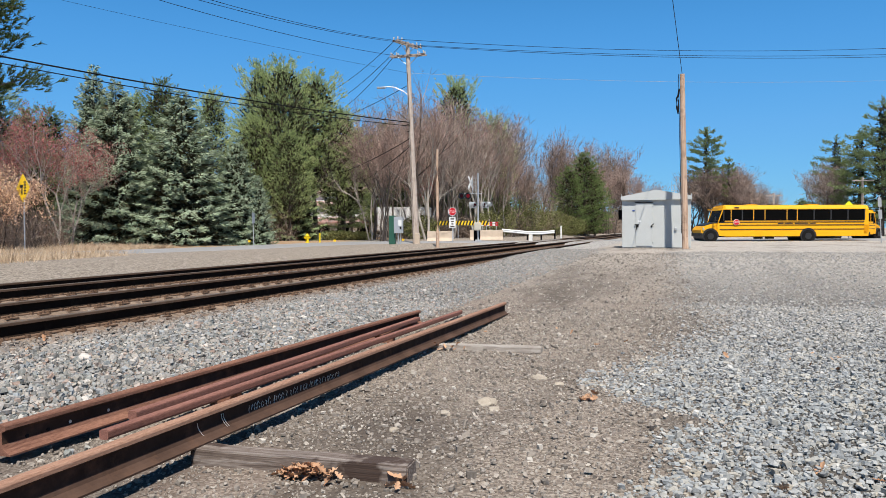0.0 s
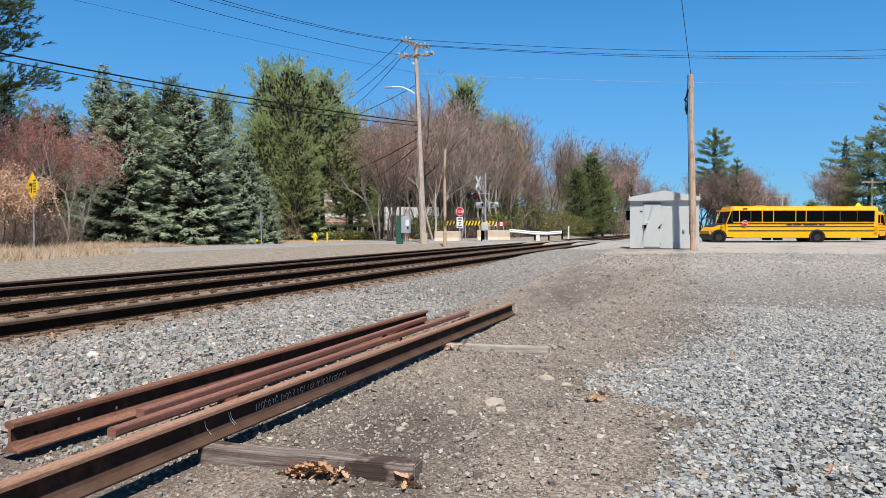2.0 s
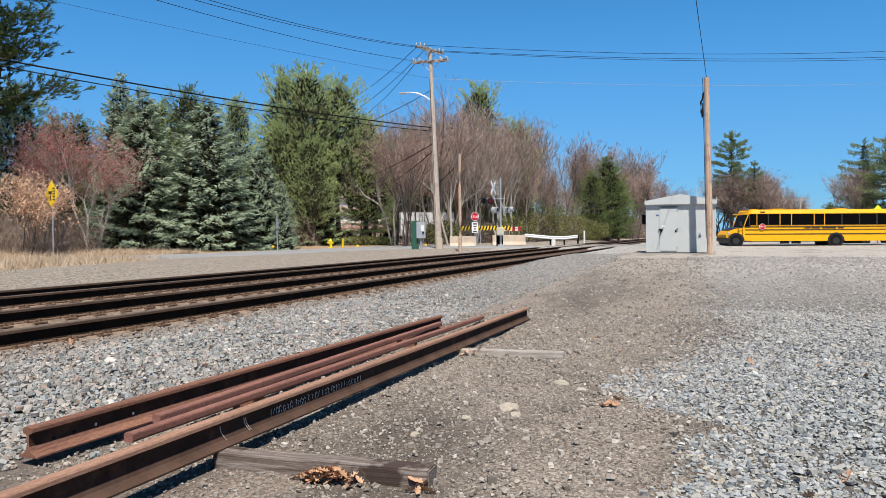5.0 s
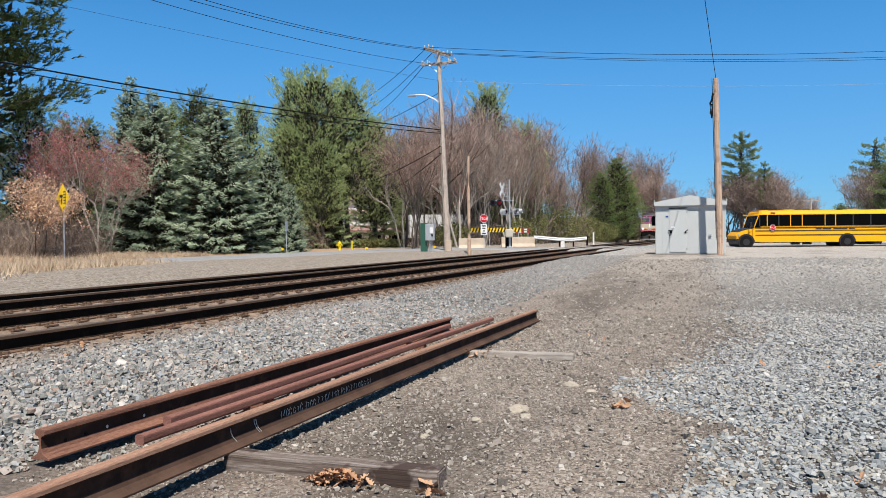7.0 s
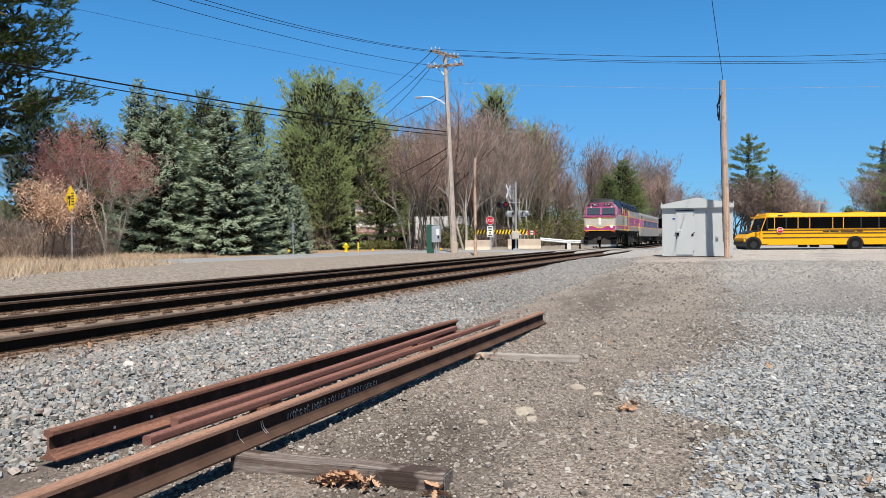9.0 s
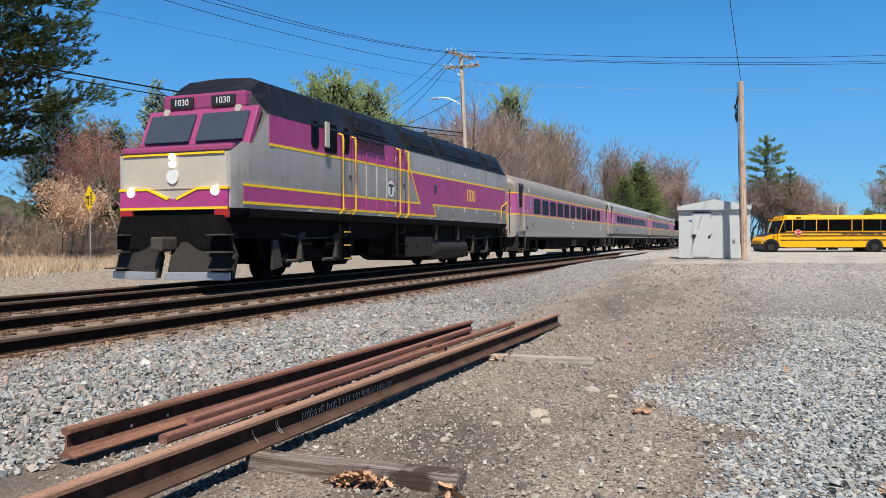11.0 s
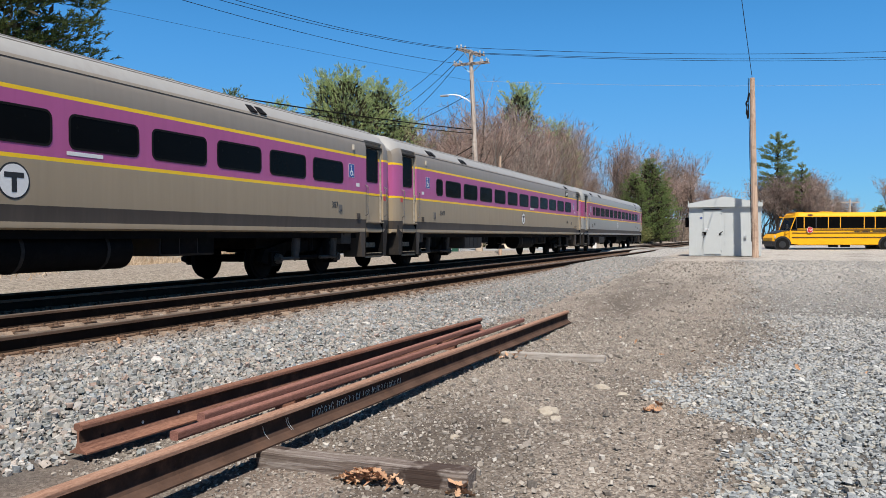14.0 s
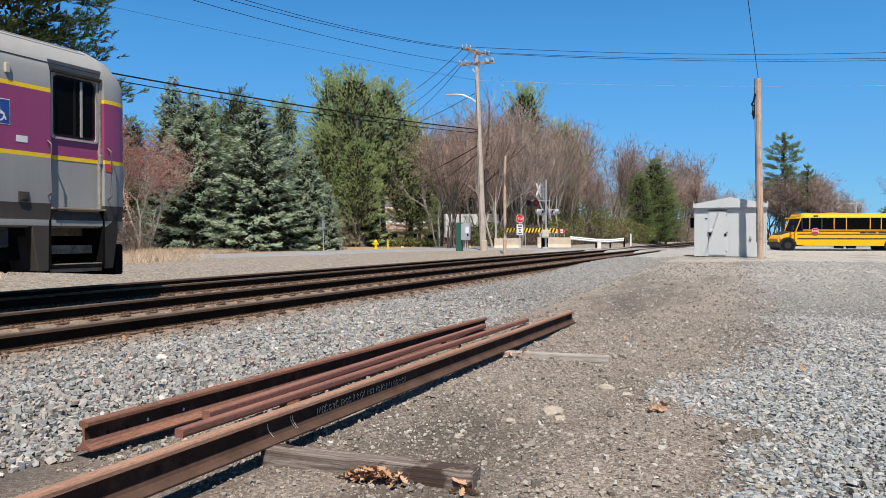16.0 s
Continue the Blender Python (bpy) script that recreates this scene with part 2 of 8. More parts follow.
POLE_WOOD = wood("pole_wood", (0.30, 0.19, 0.13), (0.47, 0.325, 0.235), (0.62, 0.475, 0.365), (25, 25, 0.8), 0.25)
POLE_GREY = wood("grey_pole_wood", (0.30, 0.24, 0.20), (0.46, 0.385, 0.33), (0.58, 0.51, 0.45), (25, 25, 0.8), 0.2)
BLACK_IRON = plain("black_grimy_iron", (0.008, 0.0075, 0.0075), 0.75, 0.0, 0.3, 2, 30, 0.002, dirt=(0.020, 0.016, 0.014), spec=0.05)
GALV = plain("galvanised_steel", (0.52, 0.54, 0.56), 0.45, 0.6, 0.1, 5, 60)
RUBBER = plain("black_rubber", (0.025, 0.025, 0.026), 0.8, 0, 0.2, 4, 60, dirt=(0.09, 0.08, 0.07))
GLASS_DARK = plain("dark_tinted_glass", (0.004, 0.004, 0.004), 0.2, 0.0, 0.1, 2, 20, spec=0.035)
WHITE_PAINT = plain("white_paint", (0.74, 0.75, 0.75), 0.5, 0, 0.06, 3, 60)
BLACK_PAINT = plain("black_paint", (0.02, 0.02, 0.022), 0.45, 0, 0.2, 3, 60)
YELLOW_SIGN = plain("sign_yellow", (0.86, 0.58, 0.01), 0.4, 0, 0.06, 3, 50)


# ---- ground ----
def smooth(a, b, v):
    t = min(1.0, max(0.0, (v - a) / (b - a)))
    return t * t * (3 - 2 * t)


ROAD_LINE = [(-34, -60), (-28.5, 5), (-25.4, 24), (-23.4, 36), (-23.3, 45), (-22.6, 52), (-18.5, 58.5), (-11, 62.3), (0, 66.5), (16, 71.5), (60, 85), (160, 115)]


def road_side(x, y):
    """Distance from the road's middle line."""
    best = 1e9
    for (ax, ay), (bx, by) in zip(ROAD_LINE, ROAD_LINE[1:]):
        dx, dy = bx - ax, by - ay
        t = max(0.0, min(1.0, ((x - ax) * dx + (y - ay) * dy) / (dx * dx + dy * dy)))
        best = min(best, math.hypot(x - ax - t * dx, y - ay - t * dy))
    return best


def ground_z(x, y):
    yard = 0.40 * smooth(7.5, 34, y) - 0.06 * smooth(40, 64, y) * smooth(-2, 4, x)
    bed = 0.172
    if x > -3.4:
        z = yard
    elif x > -5.9:
        z = yard + (max(bed, yard) - yard) * smooth(-3.5, -5.8, x)
    elif x > -13.2:
        z = max(bed, yard - 0.235) + 0.2 * smooth(120, 50, y) * 0
    else:
        z = bed + 0.31 * smooth(-13.2, -17.5, x) - 0.05 * smooth(-13.0, -13.6, x) * smooth(-16, -14, x)
    d = math.hypot(x, y)
    if d < 40:
        z += 0.018 * noise.noise((x * 0.7, y * 0.7, 0)) + 0.012 * noise.noise((x * 2.3, y * 2.3, 5)) * smooth(40, 15, d)
    far = math.hypot(x + 10, y - 40)
    if x < -30 or y > 90:
        z += 2.2 * smooth(0, 1, min(1.0, max(0, (far - 70) / 160))) * smooth(-30, -80, x)
    r = road_side(x, y)
    if r < 8:
        z = z + (0.40 - z) * smooth(8, 4.5, r)
    return z


def ground_material():
    k = Nodes("yard_gravel_and_grass")
    x, y, _ = k.xyz()
    wob = k.math("SUBTRACT", k.noise(0.5, 4), 0.5)
    wob2 = k.math("SUBTRACT", k.noise(2.2, 4), 0.5)
    w = k.math("ADD", k.math("MULTIPLY", wob, 1.6), k.math("MULTIPLY", wob2, 0.9))
    xw = k.math("ADD", x, w)
    # packed dirt of the yard
    dirt = k.ramp(k.noise(0.9, 6, 0.65), [(0.3, (0.145, 0.118, 0.096)), (0.5, (0.24, 0.20, 0.166)), (0.7, (0.33, 0.28, 0.236))])
    grit = k.ramp(k.voro(60), [(0.15, (0.085, 0.068, 0.056)), (0.5, (0.27, 0.226, 0.19)), (0.9, (0.55, 0.49, 0.42))])
    dirt = k.mix(0.62, dirt, grit)
    # reddish and dark stains
    st = k.noise(0.33, 5, 0.6)
    dirt = k.mix(k.ramp(st, [(0.56, 0.0), (0.66, 0.45)]), dirt, (0.115, 0.09, 0.075))
    streak = k.noise(1.0, 6, 0.6, k.stretched(0.55, 0.16, 1))
    dirt = k.mix(k.ramp(streak, [(0.49, 0.0), (0.60, 0.72)]), dirt, (0.075, 0.06, 0.05))
    red = k.noise(1.0, 4, 0.6, k.stretched(0.4, 0.2, 1))
    dirt = k.mix(k.ramp(red, [(0.55, 0.0), (0.68, 0.4)]), dirt, (0.24, 0.165, 0.135))
    # crushed grey stone
    cell = k.voro(24)
    edge = k.voro(24, "DISTANCE_TO_EDGE", "Distance")
    stone = k.ramp(cell, [(0.1, (0.22, 0.215, 0.21)), (0.45, (0.38, 0.37, 0.355)), (0.75, (0.50, 0.475, 0.44)), (0.95, (0.64, 0.60, 0.54))])
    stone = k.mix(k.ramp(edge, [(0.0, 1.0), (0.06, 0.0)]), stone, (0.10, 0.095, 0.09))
    far_y = k.band(y, 13, 30)
    tan = k.mix(0.5, k.ramp(k.noise(3, 6), [(0.3, (0.36, 0.32, 0.275)), (0.7, (0.53, 0.485, 0.43))]), k.ramp(k.voro(16), [(0.15, (0.20, 0.175, 0.15)), (0.5, (0.44, 0.40, 0.36)), (0.9, (0.66, 0.62, 0.565))]))
    # near bed coloured almost black, as the shade in gaps between loose stones
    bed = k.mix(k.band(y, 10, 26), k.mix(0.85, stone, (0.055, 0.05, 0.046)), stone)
    right = k.band(xw, -0.4, 0.9)
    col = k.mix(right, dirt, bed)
    tan = k.mix(k.ramp(streak, [(0.52, 0.0), (0.64, 0.55)]), tan, (0.15, 0.125, 0.105))
    col = k.mix(k.math("MULTIPLY", far_y, 0.72), col, tan)
    bal = k.math("MULTIPLY", k.band(k.math("ADD", x, k.math("MULTIPLY", w, 0.5)), -3.5, -4.1), k.band(x, -14.6, -13.6))
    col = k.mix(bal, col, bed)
    # verge beyond the tracks: fine grey gravel, then dry grass
    verge = k.ramp(k.noise(6, 6), [(0.3, (0.20, 0.17, 0.14)), (0.7, (0.38, 0.33, 0.278))])
    verge = k.mix(0.5, verge, k.ramp(k.voro(20), [(0.15, (0.09, 0.075, 0.062)), (0.5, (0.25, 0.215, 0.18)), (0.9, (0.50, 0.45, 0.39))]))
    vfac = k.band(k.math("ADD", x, k.math("MULTIPLY", w, 0.6)), -13.6, -14.4)
    col = k.mix(vfac, col, verge)
    gx = k.math("ADD", k.math("ADD", x, k.math("MULTIPLY", y, 0.37)), k.math("MULTIPLY", w, 0.8))
    grass = k.ramp(k.noise(2.6, 7, 0.7), [(0.3, (0.25, 0.165, 0.10)), (0.5, (0.43, 0.31, 0.20)), (0.7, (0.56, 0.44, 0.30))])
    col = k.mix(k.band(gx, -11.8, -13.0), col, grass)
    litter = k.ramp(k.noise(5, 7, 0.75), [(0.3, (0.17, 0.10, 0.06)), (0.5, (0.36, 0.245, 0.15)), (0.7, (0.52, 0.40, 0.27))])
    col = k.mix(k.band(k.math("ADD", x, k.math("MULTIPLY", wob2, 1.2)), -25.7, -26.3), col, litter)
    h = k.math("ADD", k.math("MULTIPLY", edge, 0.5), k.noise(90, 3))
    k.bump(h, 0.02, 0.8)
    return k.done(col, 0.95, 0, 0.2)


def build_ground():
    def steps(lo, hi, fine_lo, fine_hi, fine, grow):
        out, v, d = [], fine_lo, fine
        while v > lo:
            d *= grow
            v -= d
            out.append(max(v, lo))
        out.reverse()
        n = int((fine_hi - fine_lo) / fine)
        out += [fine_lo + (fine_hi - fine_lo) * i / n for i in range(n + 1)]
        v, d = fine_hi, fine
        while v < hi:
            d *= grow
            v += d
            out.append(min(v, hi))
        return out
    xs = steps(-1500, 1500, -20, 8, 0.25, 1.12)
    ys = steps(-1500, 2500, 0, 24, 0.25, 1.10)
    vs = [(x, y, ground_z(x, y)) for y in ys for x in xs]
    n = len(xs)
    fs = [(j * n + i, j * n + i + 1, (j + 1) * n + i + 1, (j + 1) * n + i) for j in range(len(ys) - 1) for i in range(n - 1)]
    me = bpy.data.meshes.new("ground")
    me.from_pydata(vs, [], fs)
    me.shade_smooth()
    me.materials.append(ground_material())
    tagged(new("ground", me), "gravel rail yard with packed dirt and dry grass verge", "ground", kind="structure")


def build_road():
    k = Nodes("worn_asphalt")
    c = k.ramp(k.noise(0.6, 6), [(0.3, (0.20, 0.203, 0.21)), (0.7, (0.28, 0.283, 0.29))])
    c = k.mix(0.4, c, k.ramp(k.noise(70, 3), [(0.3, (0.22, 0.22, 0.22)), (0.7, (0.42, 0.42, 0.415))]))
    k.bump(k.noise(90, 3), 0.006)
    asphalt = k.done(c, 0.9)
    pts = []
    for (ax, ay), (bx, by) in zip(ROAD_LINE, ROAD_LINE[1:]):
        n = max(2, int(math.hypot(bx - ax, by - ay) / 1.5))
        pts += [(ax + (bx - ax) * i / n, ay + (by - ay) * i / n) for i in range(n)]
    bm = bmesh.new()
    rows = []
    for i, (x, y) in enumerate(pts):
        a, b = pts[max(0, i - 1)], pts[min(len(pts) - 1, i + 1)]
        d = Vector((b[0] - a[0], b[1] - a[1])).normalized()
        nx, ny = -d.y, d.x
        hw = 2.5 + 1.9 * smooth(46, 58, y)
        low = 0.06 * smooth(5.2, 3.4, abs(x + 8.9))
        rows.append([bm.verts.new((x + nx * s, y + ny * s, ground_z(x + nx * s, y + ny * s) + dz - low)) for s, dz in ((-hw - 0.2, -0.05), (-hw, 0.03), (0, 0.055), (hw, 0.03), (hw + 0.2, -0.05))])
    for a, b in zip(rows, rows[1:]):
        for i in range(4):
            bm.faces.new((a[i], a[i + 1], b[i + 1], b[i]))
    ob = part("road", bm, asphalt)
    tagged(ob, "worn grey asphalt road over the level crossing", "road", kind="structure")
    # panels of the crossing between the rails
    for xc, w, name in ((-7.62, 1.25, "near"), (-11.145, 1.25, "far"), (-9.38, 1.7, "mid")):
        bm = bmesh.new()
        zt = 0.412
        for i in range(5):
            box(bm, (xc + 0.010 * (58 + i * 2.45), 60.6 + i * 2.45, zt - 0.06), (w, 2.42, 0.12), 0.012)
        o = part("crossing_panel", bm, PANEL)
        tagged(o, "flat concrete level crossing panels between rails", "crossing panel", "crossing panels", "structure")


PANEL = plain("worn_crossing_concrete", (0.27, 0.25, 0.225), 0.9, 0, 0.2, 2, 30, 0.003, dirt=(0.14, 0.12, 0.10), dirt_at=0.6)
CONCRETE = plain("pale_concrete", (0.52, 0.425, 0.33), 0.9, 0, 0.15, 2, 30, 0.003, dirt=(0.25, 0.21, 0.17), dirt_at=0.66)
def build_ridge():
    """A wooded rise far behind the near woods, carried on unseen behind the camera to cut low sky light."""
    k = Nodes("far_bare_woods")
    c = k.ramp(k.noise(0.25, 8, 0.75), [(0.3, (0.05, 0.042, 0.036)), (0.5, (0.115, 0.095, 0.082)), (0.7, (0.20, 0.165, 0.142))])
    c = k.mix(k.ramp(k.noise(0.06, 4), [(0.5, 0.0), (0.6, 0.6)]), c, (0.07, 0.09, 0.045))
    k.bump(k.noise(0.6, 6), 1.5)
    m = k.done(c, 1.0, 0, 0.0)
    bm = bmesh.new()
    rows = []
    rnd = random.Random(5)
    n = 900
    for i in range(n + 1):
        a = radians(2 - 325 * i / n)
        d = 300 - 60 * abs(math.sin(a)) - 150 * smooth(300, 480, i)
        h = 13 + 3.0 * noise.noise((i * 0.05, 0, 0)) + 2.0 * noise.noise((i * 0.4, 3, 0)) + rnd.uniform(-0.9, 0.9)
        h *= 0.55 * smooth(0, 8, i) + 0.45 * smooth(15, 60, i)
        rows.append([bm.verts.new((math.sin(a) * (d + o), math.cos(a) * (d + o), z)) for o, z in ((-4, -1), (-3 + rnd.uniform(-1, 1), h * 0.5), (0, h), (30, h * 0.8), (60, -1))])
    for a, b in zip(rows, rows[1:]):
        for i in range(4):
            bm.faces.new((a[i], b[i], b[i + 1], a[i + 1]))
    tagged(part("wooded_ridge", bm, m), "distant brown wooded ridge behind the trees, added unseen at the back to block low sky", "backdrop", kind="structure")


build_ground()
build_ridge()
build_road()


# ---- railway tracks ----
# both tracks bear a little to the right of the yard's axis, pivoting at PIVOT
BEAR, PIVOT = 0.0100, Vector((-9.4, 3.0, 0.0))
TRACK_POSE = Matrix.Translation(PIVOT) @ Matrix.Rotation(-math.atan(BEAR), 4, "Z") @ Matrix.Translation(-PIVOT)


def bear(y):
    """How far the tracks have swung to the right at y."""
    return BEAR * (y - PIVOT.y)


RAIL_PROFILE = [(-0.076, 0), (0.076, 0), (0.076, 0.011), (0.030, 0.024), (0.010, 0.040), (0.009, 0.130), (0.016, 0.140),
                (0.0365, 0.147), (0.0375, 0.176), (0.030, 0.184), (0.0, 0.186), (-0.030, 0.184), (-0.0375, 0.176),
                (-0.0365, 0.147), (-0.016, 0.140), (-0.009, 0.130), (-0.010, 0.040), (-0.030, 0.024), (-0.076, 0.011)]


def rail_mesh(length, y0=0.0, top_material=0, web_material=0):
    bm = bmesh.new()
    fs = prism(bm, RAIL_PROFILE, y0, y0 + length)
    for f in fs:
        # web faces get their own material, which carries the shade below the head
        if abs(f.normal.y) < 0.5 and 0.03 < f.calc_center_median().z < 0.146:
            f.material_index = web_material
        if f.normal.z > 0.3 and f.calc_center_median().z > 0.17:
            f.material_index = top_material
    return bm


def build_track(name, label, rails, ties, tie_x):
    tr = thing(name, label, "railway track", (0, 0, 0), kind="structure")
    tr.matrix_basis = TRACK_POSE
    y0, y1 = -45.0, 420.0
    for x, z in rails:
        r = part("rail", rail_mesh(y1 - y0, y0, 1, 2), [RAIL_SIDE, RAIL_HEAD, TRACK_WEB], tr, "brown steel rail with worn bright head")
        r.matrix_basis = pose(x, 0, z - 0.186)
    zt = min(z for _, z in rails) - 0.186 - 0.018
    tilt = math.degrees(math.atan2(rails[1][1] - rails[0][1], rails[1][0] - rails[0][0]))
    zm = (rails[0][1] + rails[1][1]) / 2 - 0.186 - 0.016
    meshes = []
    rnd = random.Random(len(name))
    for v in range(4):
        bm = bmesh.new()
        box(bm, (0, 0, -0.09), (2.6, 0.225, 0.18), 0.012)
        for vv in bm.verts:
            vv.co += Vector((rnd.uniform(-.02, .02), rnd.uniform(-.006, .006), rnd.uniform(-.006, .003)))
        ob = part("sleeper", bm, TIE_WOOD, tr)
        ob.matrix_basis = pose(tie_x, y0 + v * 0.53, zm, 0, -tilt, 0)
        meshes.append(ob.data)
    y = -2.0
    n = 0
    while y < 145:
        if not 60 < y < 72.5:
            o = new("sleeper", meshes[n % 4])
            o.parent = tr
            o.matrix_basis = pose(tie_x + rnd.uniform(-.05, .05), y, zm + rnd.uniform(-.006, .002), 0, -tilt, rnd.uniform(-1, 1))
        n += 1
        y += 0.53 + rnd.uniform(-.02, .02)
    # tie plates, spikes and rail anchors along both rails
    bm = bmesh.new()
    y = -2.0
    rnd2 = random.Random(len(name))
    vs, fs = [], []

    def lump(cx, cy, cz, sx, sy, sz):
        b = len(vs)
        for dx, dy, dz in ((-1, -1, -1), (1, -1, -1), (1, 1, -1), (-1, 1, -1), (-1, -1, 1), (1, -1, 1), (1, 1, 1), (-1, 1, 1)):
            vs.append((cx + dx * sx / 2, cy + dy * sy / 2, cz + dz * sz / 2))
        for f in ((0, 1, 5, 4), (1, 2, 6, 5), (2, 3, 7, 6), (3, 0, 4, 7), (4, 5, 6, 7), (3, 2, 1, 0)):
            fs.append(tuple(b + i for i in f))
    while y < 60:
        for x, z in rails:
            zb = z - 0.186
            lump(x, y, zb - 0.008, 0.36, 0.19, 0.016)
            for sx in (-1, 1):
                lump(x + sx * 0.092, y + 0.05, zb + 0.02, 0.035, 0.03, 0.04)
                lump(x + sx * 0.135, y - 0.05, zb + 0.012, 0.03, 0.03, 0.03)
                lump(x + sx * 0.06, y + 0.145, zb + 0.006, 0.10, 0.03, 0.045)
                lump(x + sx * 0.085, y - 0.15, zb + 0.004, 0.05, 0.035, 0.06)
        y += 0.53
    # grease, dust and fines heaped along the rail's foot
    fm = bmesh.new()
    for x, z in rails:
        row = None
        yy = 1.0
        while yy < 62:
            w1, w2 = 0.25 + rnd2.uniform(-.07, .05), 0.25 + rnd2.uniform(-.07, .05)
            zz = z - 0.186 + rnd2.uniform(-0.012, 0.004)
            nr = [fm.verts.new((x + dx, yy, h)) for dx, h in ((-w1, zz - 0.07), (-0.11, zz), (0.11, zz), (w2, zz - 0.07))]
            if row:
                for i in range(3):
                    fm.faces.new((row[i], row[i + 1], nr[i + 1], nr[i]))
            row = nr
            yy += 0.16
    o = tagged(part("fines", fm, FINES, tr, smooth=True), "brown grease and dust along the rail's foot", kind="stuff")
    me = bpy.data.meshes.new("fastenings")
    me.from_pydata(vs, [], fs)
    me.materials.append(RAIL_SIDE)
    o = tagged(new("fastenings", me), "rusty tie plates, spikes and rail anchors", kind="stuff")
    o.parent = tr
    bm.free()


FINES = plain("brown_greasy_fines", (0.25, 0.182, 0.132), 0.95, 0, 0.35, 5, 70, 0.01, dirt=(0.09, 0.065, 0.05), dirt_at=0.55)
build_track("near_track", "railway track of brown steel rails on weathered wooden sleepers", [(-8.39, 0.449), (-6.86, 0.408)], 0, -7.62)
build_track("far_track", "busy railway track of steel rails on wooden sleepers", [(-11.88, 0.428), (-10.37, 0.452)], 0, -11.12)


# ---- loose rails and timbers in the yard ----
# half section of a heavy rail, foot to head, with full fillets
LOOSE_HALF = [(0.071, 0.0), (0.072, 0.011), (0.040, 0.024), (0.021, 0.040), (0.012, 0.066), (0.0088, 0.085), (0.0088, 0.128), (0.014, 0.139), (0.035, 0.147), (0.037, 0.152), (0.0365, 0.172), (0.030, 0.182), (0.016, 0.186)]


def loose_rail(label, a, b, mats):
    """A rail lying from a to b (base centre), cut square at both ends."""
    a, b = Vector(a), Vector(b)
    d = b - a
    bm = bmesh.new()
    half = LOOSE_HALF
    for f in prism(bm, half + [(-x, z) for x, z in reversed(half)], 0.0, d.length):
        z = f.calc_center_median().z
        # upper web takes the darkened colour, as if shaded by the head
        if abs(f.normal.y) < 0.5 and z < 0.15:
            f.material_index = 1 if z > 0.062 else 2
    bmesh.ops.bevel(bm, geom=[e for e in bm.edges if abs(e.verts[0].co.y - e.verts[1].co.y) < 1e-4], offset=0.002, segments=1, affect="EDGES")
    ob = part("loose_rail", bm, mats)
    ob.matrix_basis = Matrix.Translation(a) @ pose(0, 0, 0, math.degrees(math.atan2(d.z, math.hypot(d.x, d.y))), 0, -math.degrees(math.atan2(d.x, d.y)))
    return tagged(ob, label, "loose rail", "stacked rails")


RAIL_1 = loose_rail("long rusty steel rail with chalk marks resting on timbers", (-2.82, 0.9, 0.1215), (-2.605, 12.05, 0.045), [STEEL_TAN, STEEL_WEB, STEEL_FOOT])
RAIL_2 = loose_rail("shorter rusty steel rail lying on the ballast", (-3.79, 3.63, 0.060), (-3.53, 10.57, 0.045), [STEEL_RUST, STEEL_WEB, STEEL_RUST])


def steel_bar(a, b):
    a, b = Vector(a), Vector(b)
    d = b - a
    bm = bmesh.new()
    prism(bm, [(u, v) for u, v in rrect(0.066, 0.062, 0.016, 3)], 0, d.length)
    ob = part("steel_bar", bm, STEEL_MAROON)
    ob.matrix_basis = Matrix.Translation(a) @ pose(0, 0, 0, math.degrees(math.atan2(d.z, math.hypot(d.x, d.y))), 0, -math.degrees(math.atan2(d.x, d.y)))
    tagged(ob, "rust-red square steel bar with rounded edges beside rails", "steel bar", "steel bars")


steel_bar((-3.46, 4.37, 0.150), (-3.475, 10.38, 0.128))
steel_bar((-3.31, 3.92, 0.146), (-3.195, 11.6, 0.105))


def spacer(x, y, w, h):
    bm = bmesh.new()
    box(bm, (0, 0, h / 2), (w, 0.07, h), 0.006)
    ob = part("packing_block", bm, STEEL_RUST)
    ob.matrix_basis = pose(x, y, ground_z(x, y) - 0.01, 0, 0, 3)
    tagged(ob, "dark rusty packing block under the steel bars", "packing block", "packing blocks")


for y in (5.4, 8.9):
    spacer(-3.40, y, 0.24, 0.115 - (0.02 if y > 6 else 0.0))


def timber(c, s, rz, label, seed):
    bm = bmesh.new()
    box(bm, (0, 0, s[2] / 2), s)
    bmesh.ops.subdivide_edges(bm, edges=[e for e in bm.edges if abs(e.verts[0].co.x - e.verts[1].co.x) > 0.5], cuts=14, use_grid_fill=True)
    bmesh.ops.bevel(bm, geom=[e for e in bm.edges if e.is_manifold and e.calc_face_angle(0) > 1], offset=0.008, segments=2, affect="EDGES")
    for v in bm.verts:
        if v.co.z > 0.01:
            v.co += 0.006 * Vector((noise.noise(v.co * 9 + Vector((seed, 0, 0))), noise.noise(v.co * 8 + Vector((0, seed, 0))), noise.noise(v.co * 7 + Vector((0, 0, seed)))))
    ob = part("timber", bm, GREY_WOOD if seed == 1 else PALE_WOOD)
    ob.matrix_basis = pose(*c, 0, 0, rz)
    tagged(ob, label, "timber", "timbers under the rail")


timber((-2.06, 4.03, -0.012), (1.34, 0.15, 0.111), 0.8, "grey weathered square timber holding up a rusty rail", 1)
timber((-2.06, 8.60, 0.0), (1.24, 0.16, 0.068), 3.0, "grey weathered plank under the rusty rail", 2)


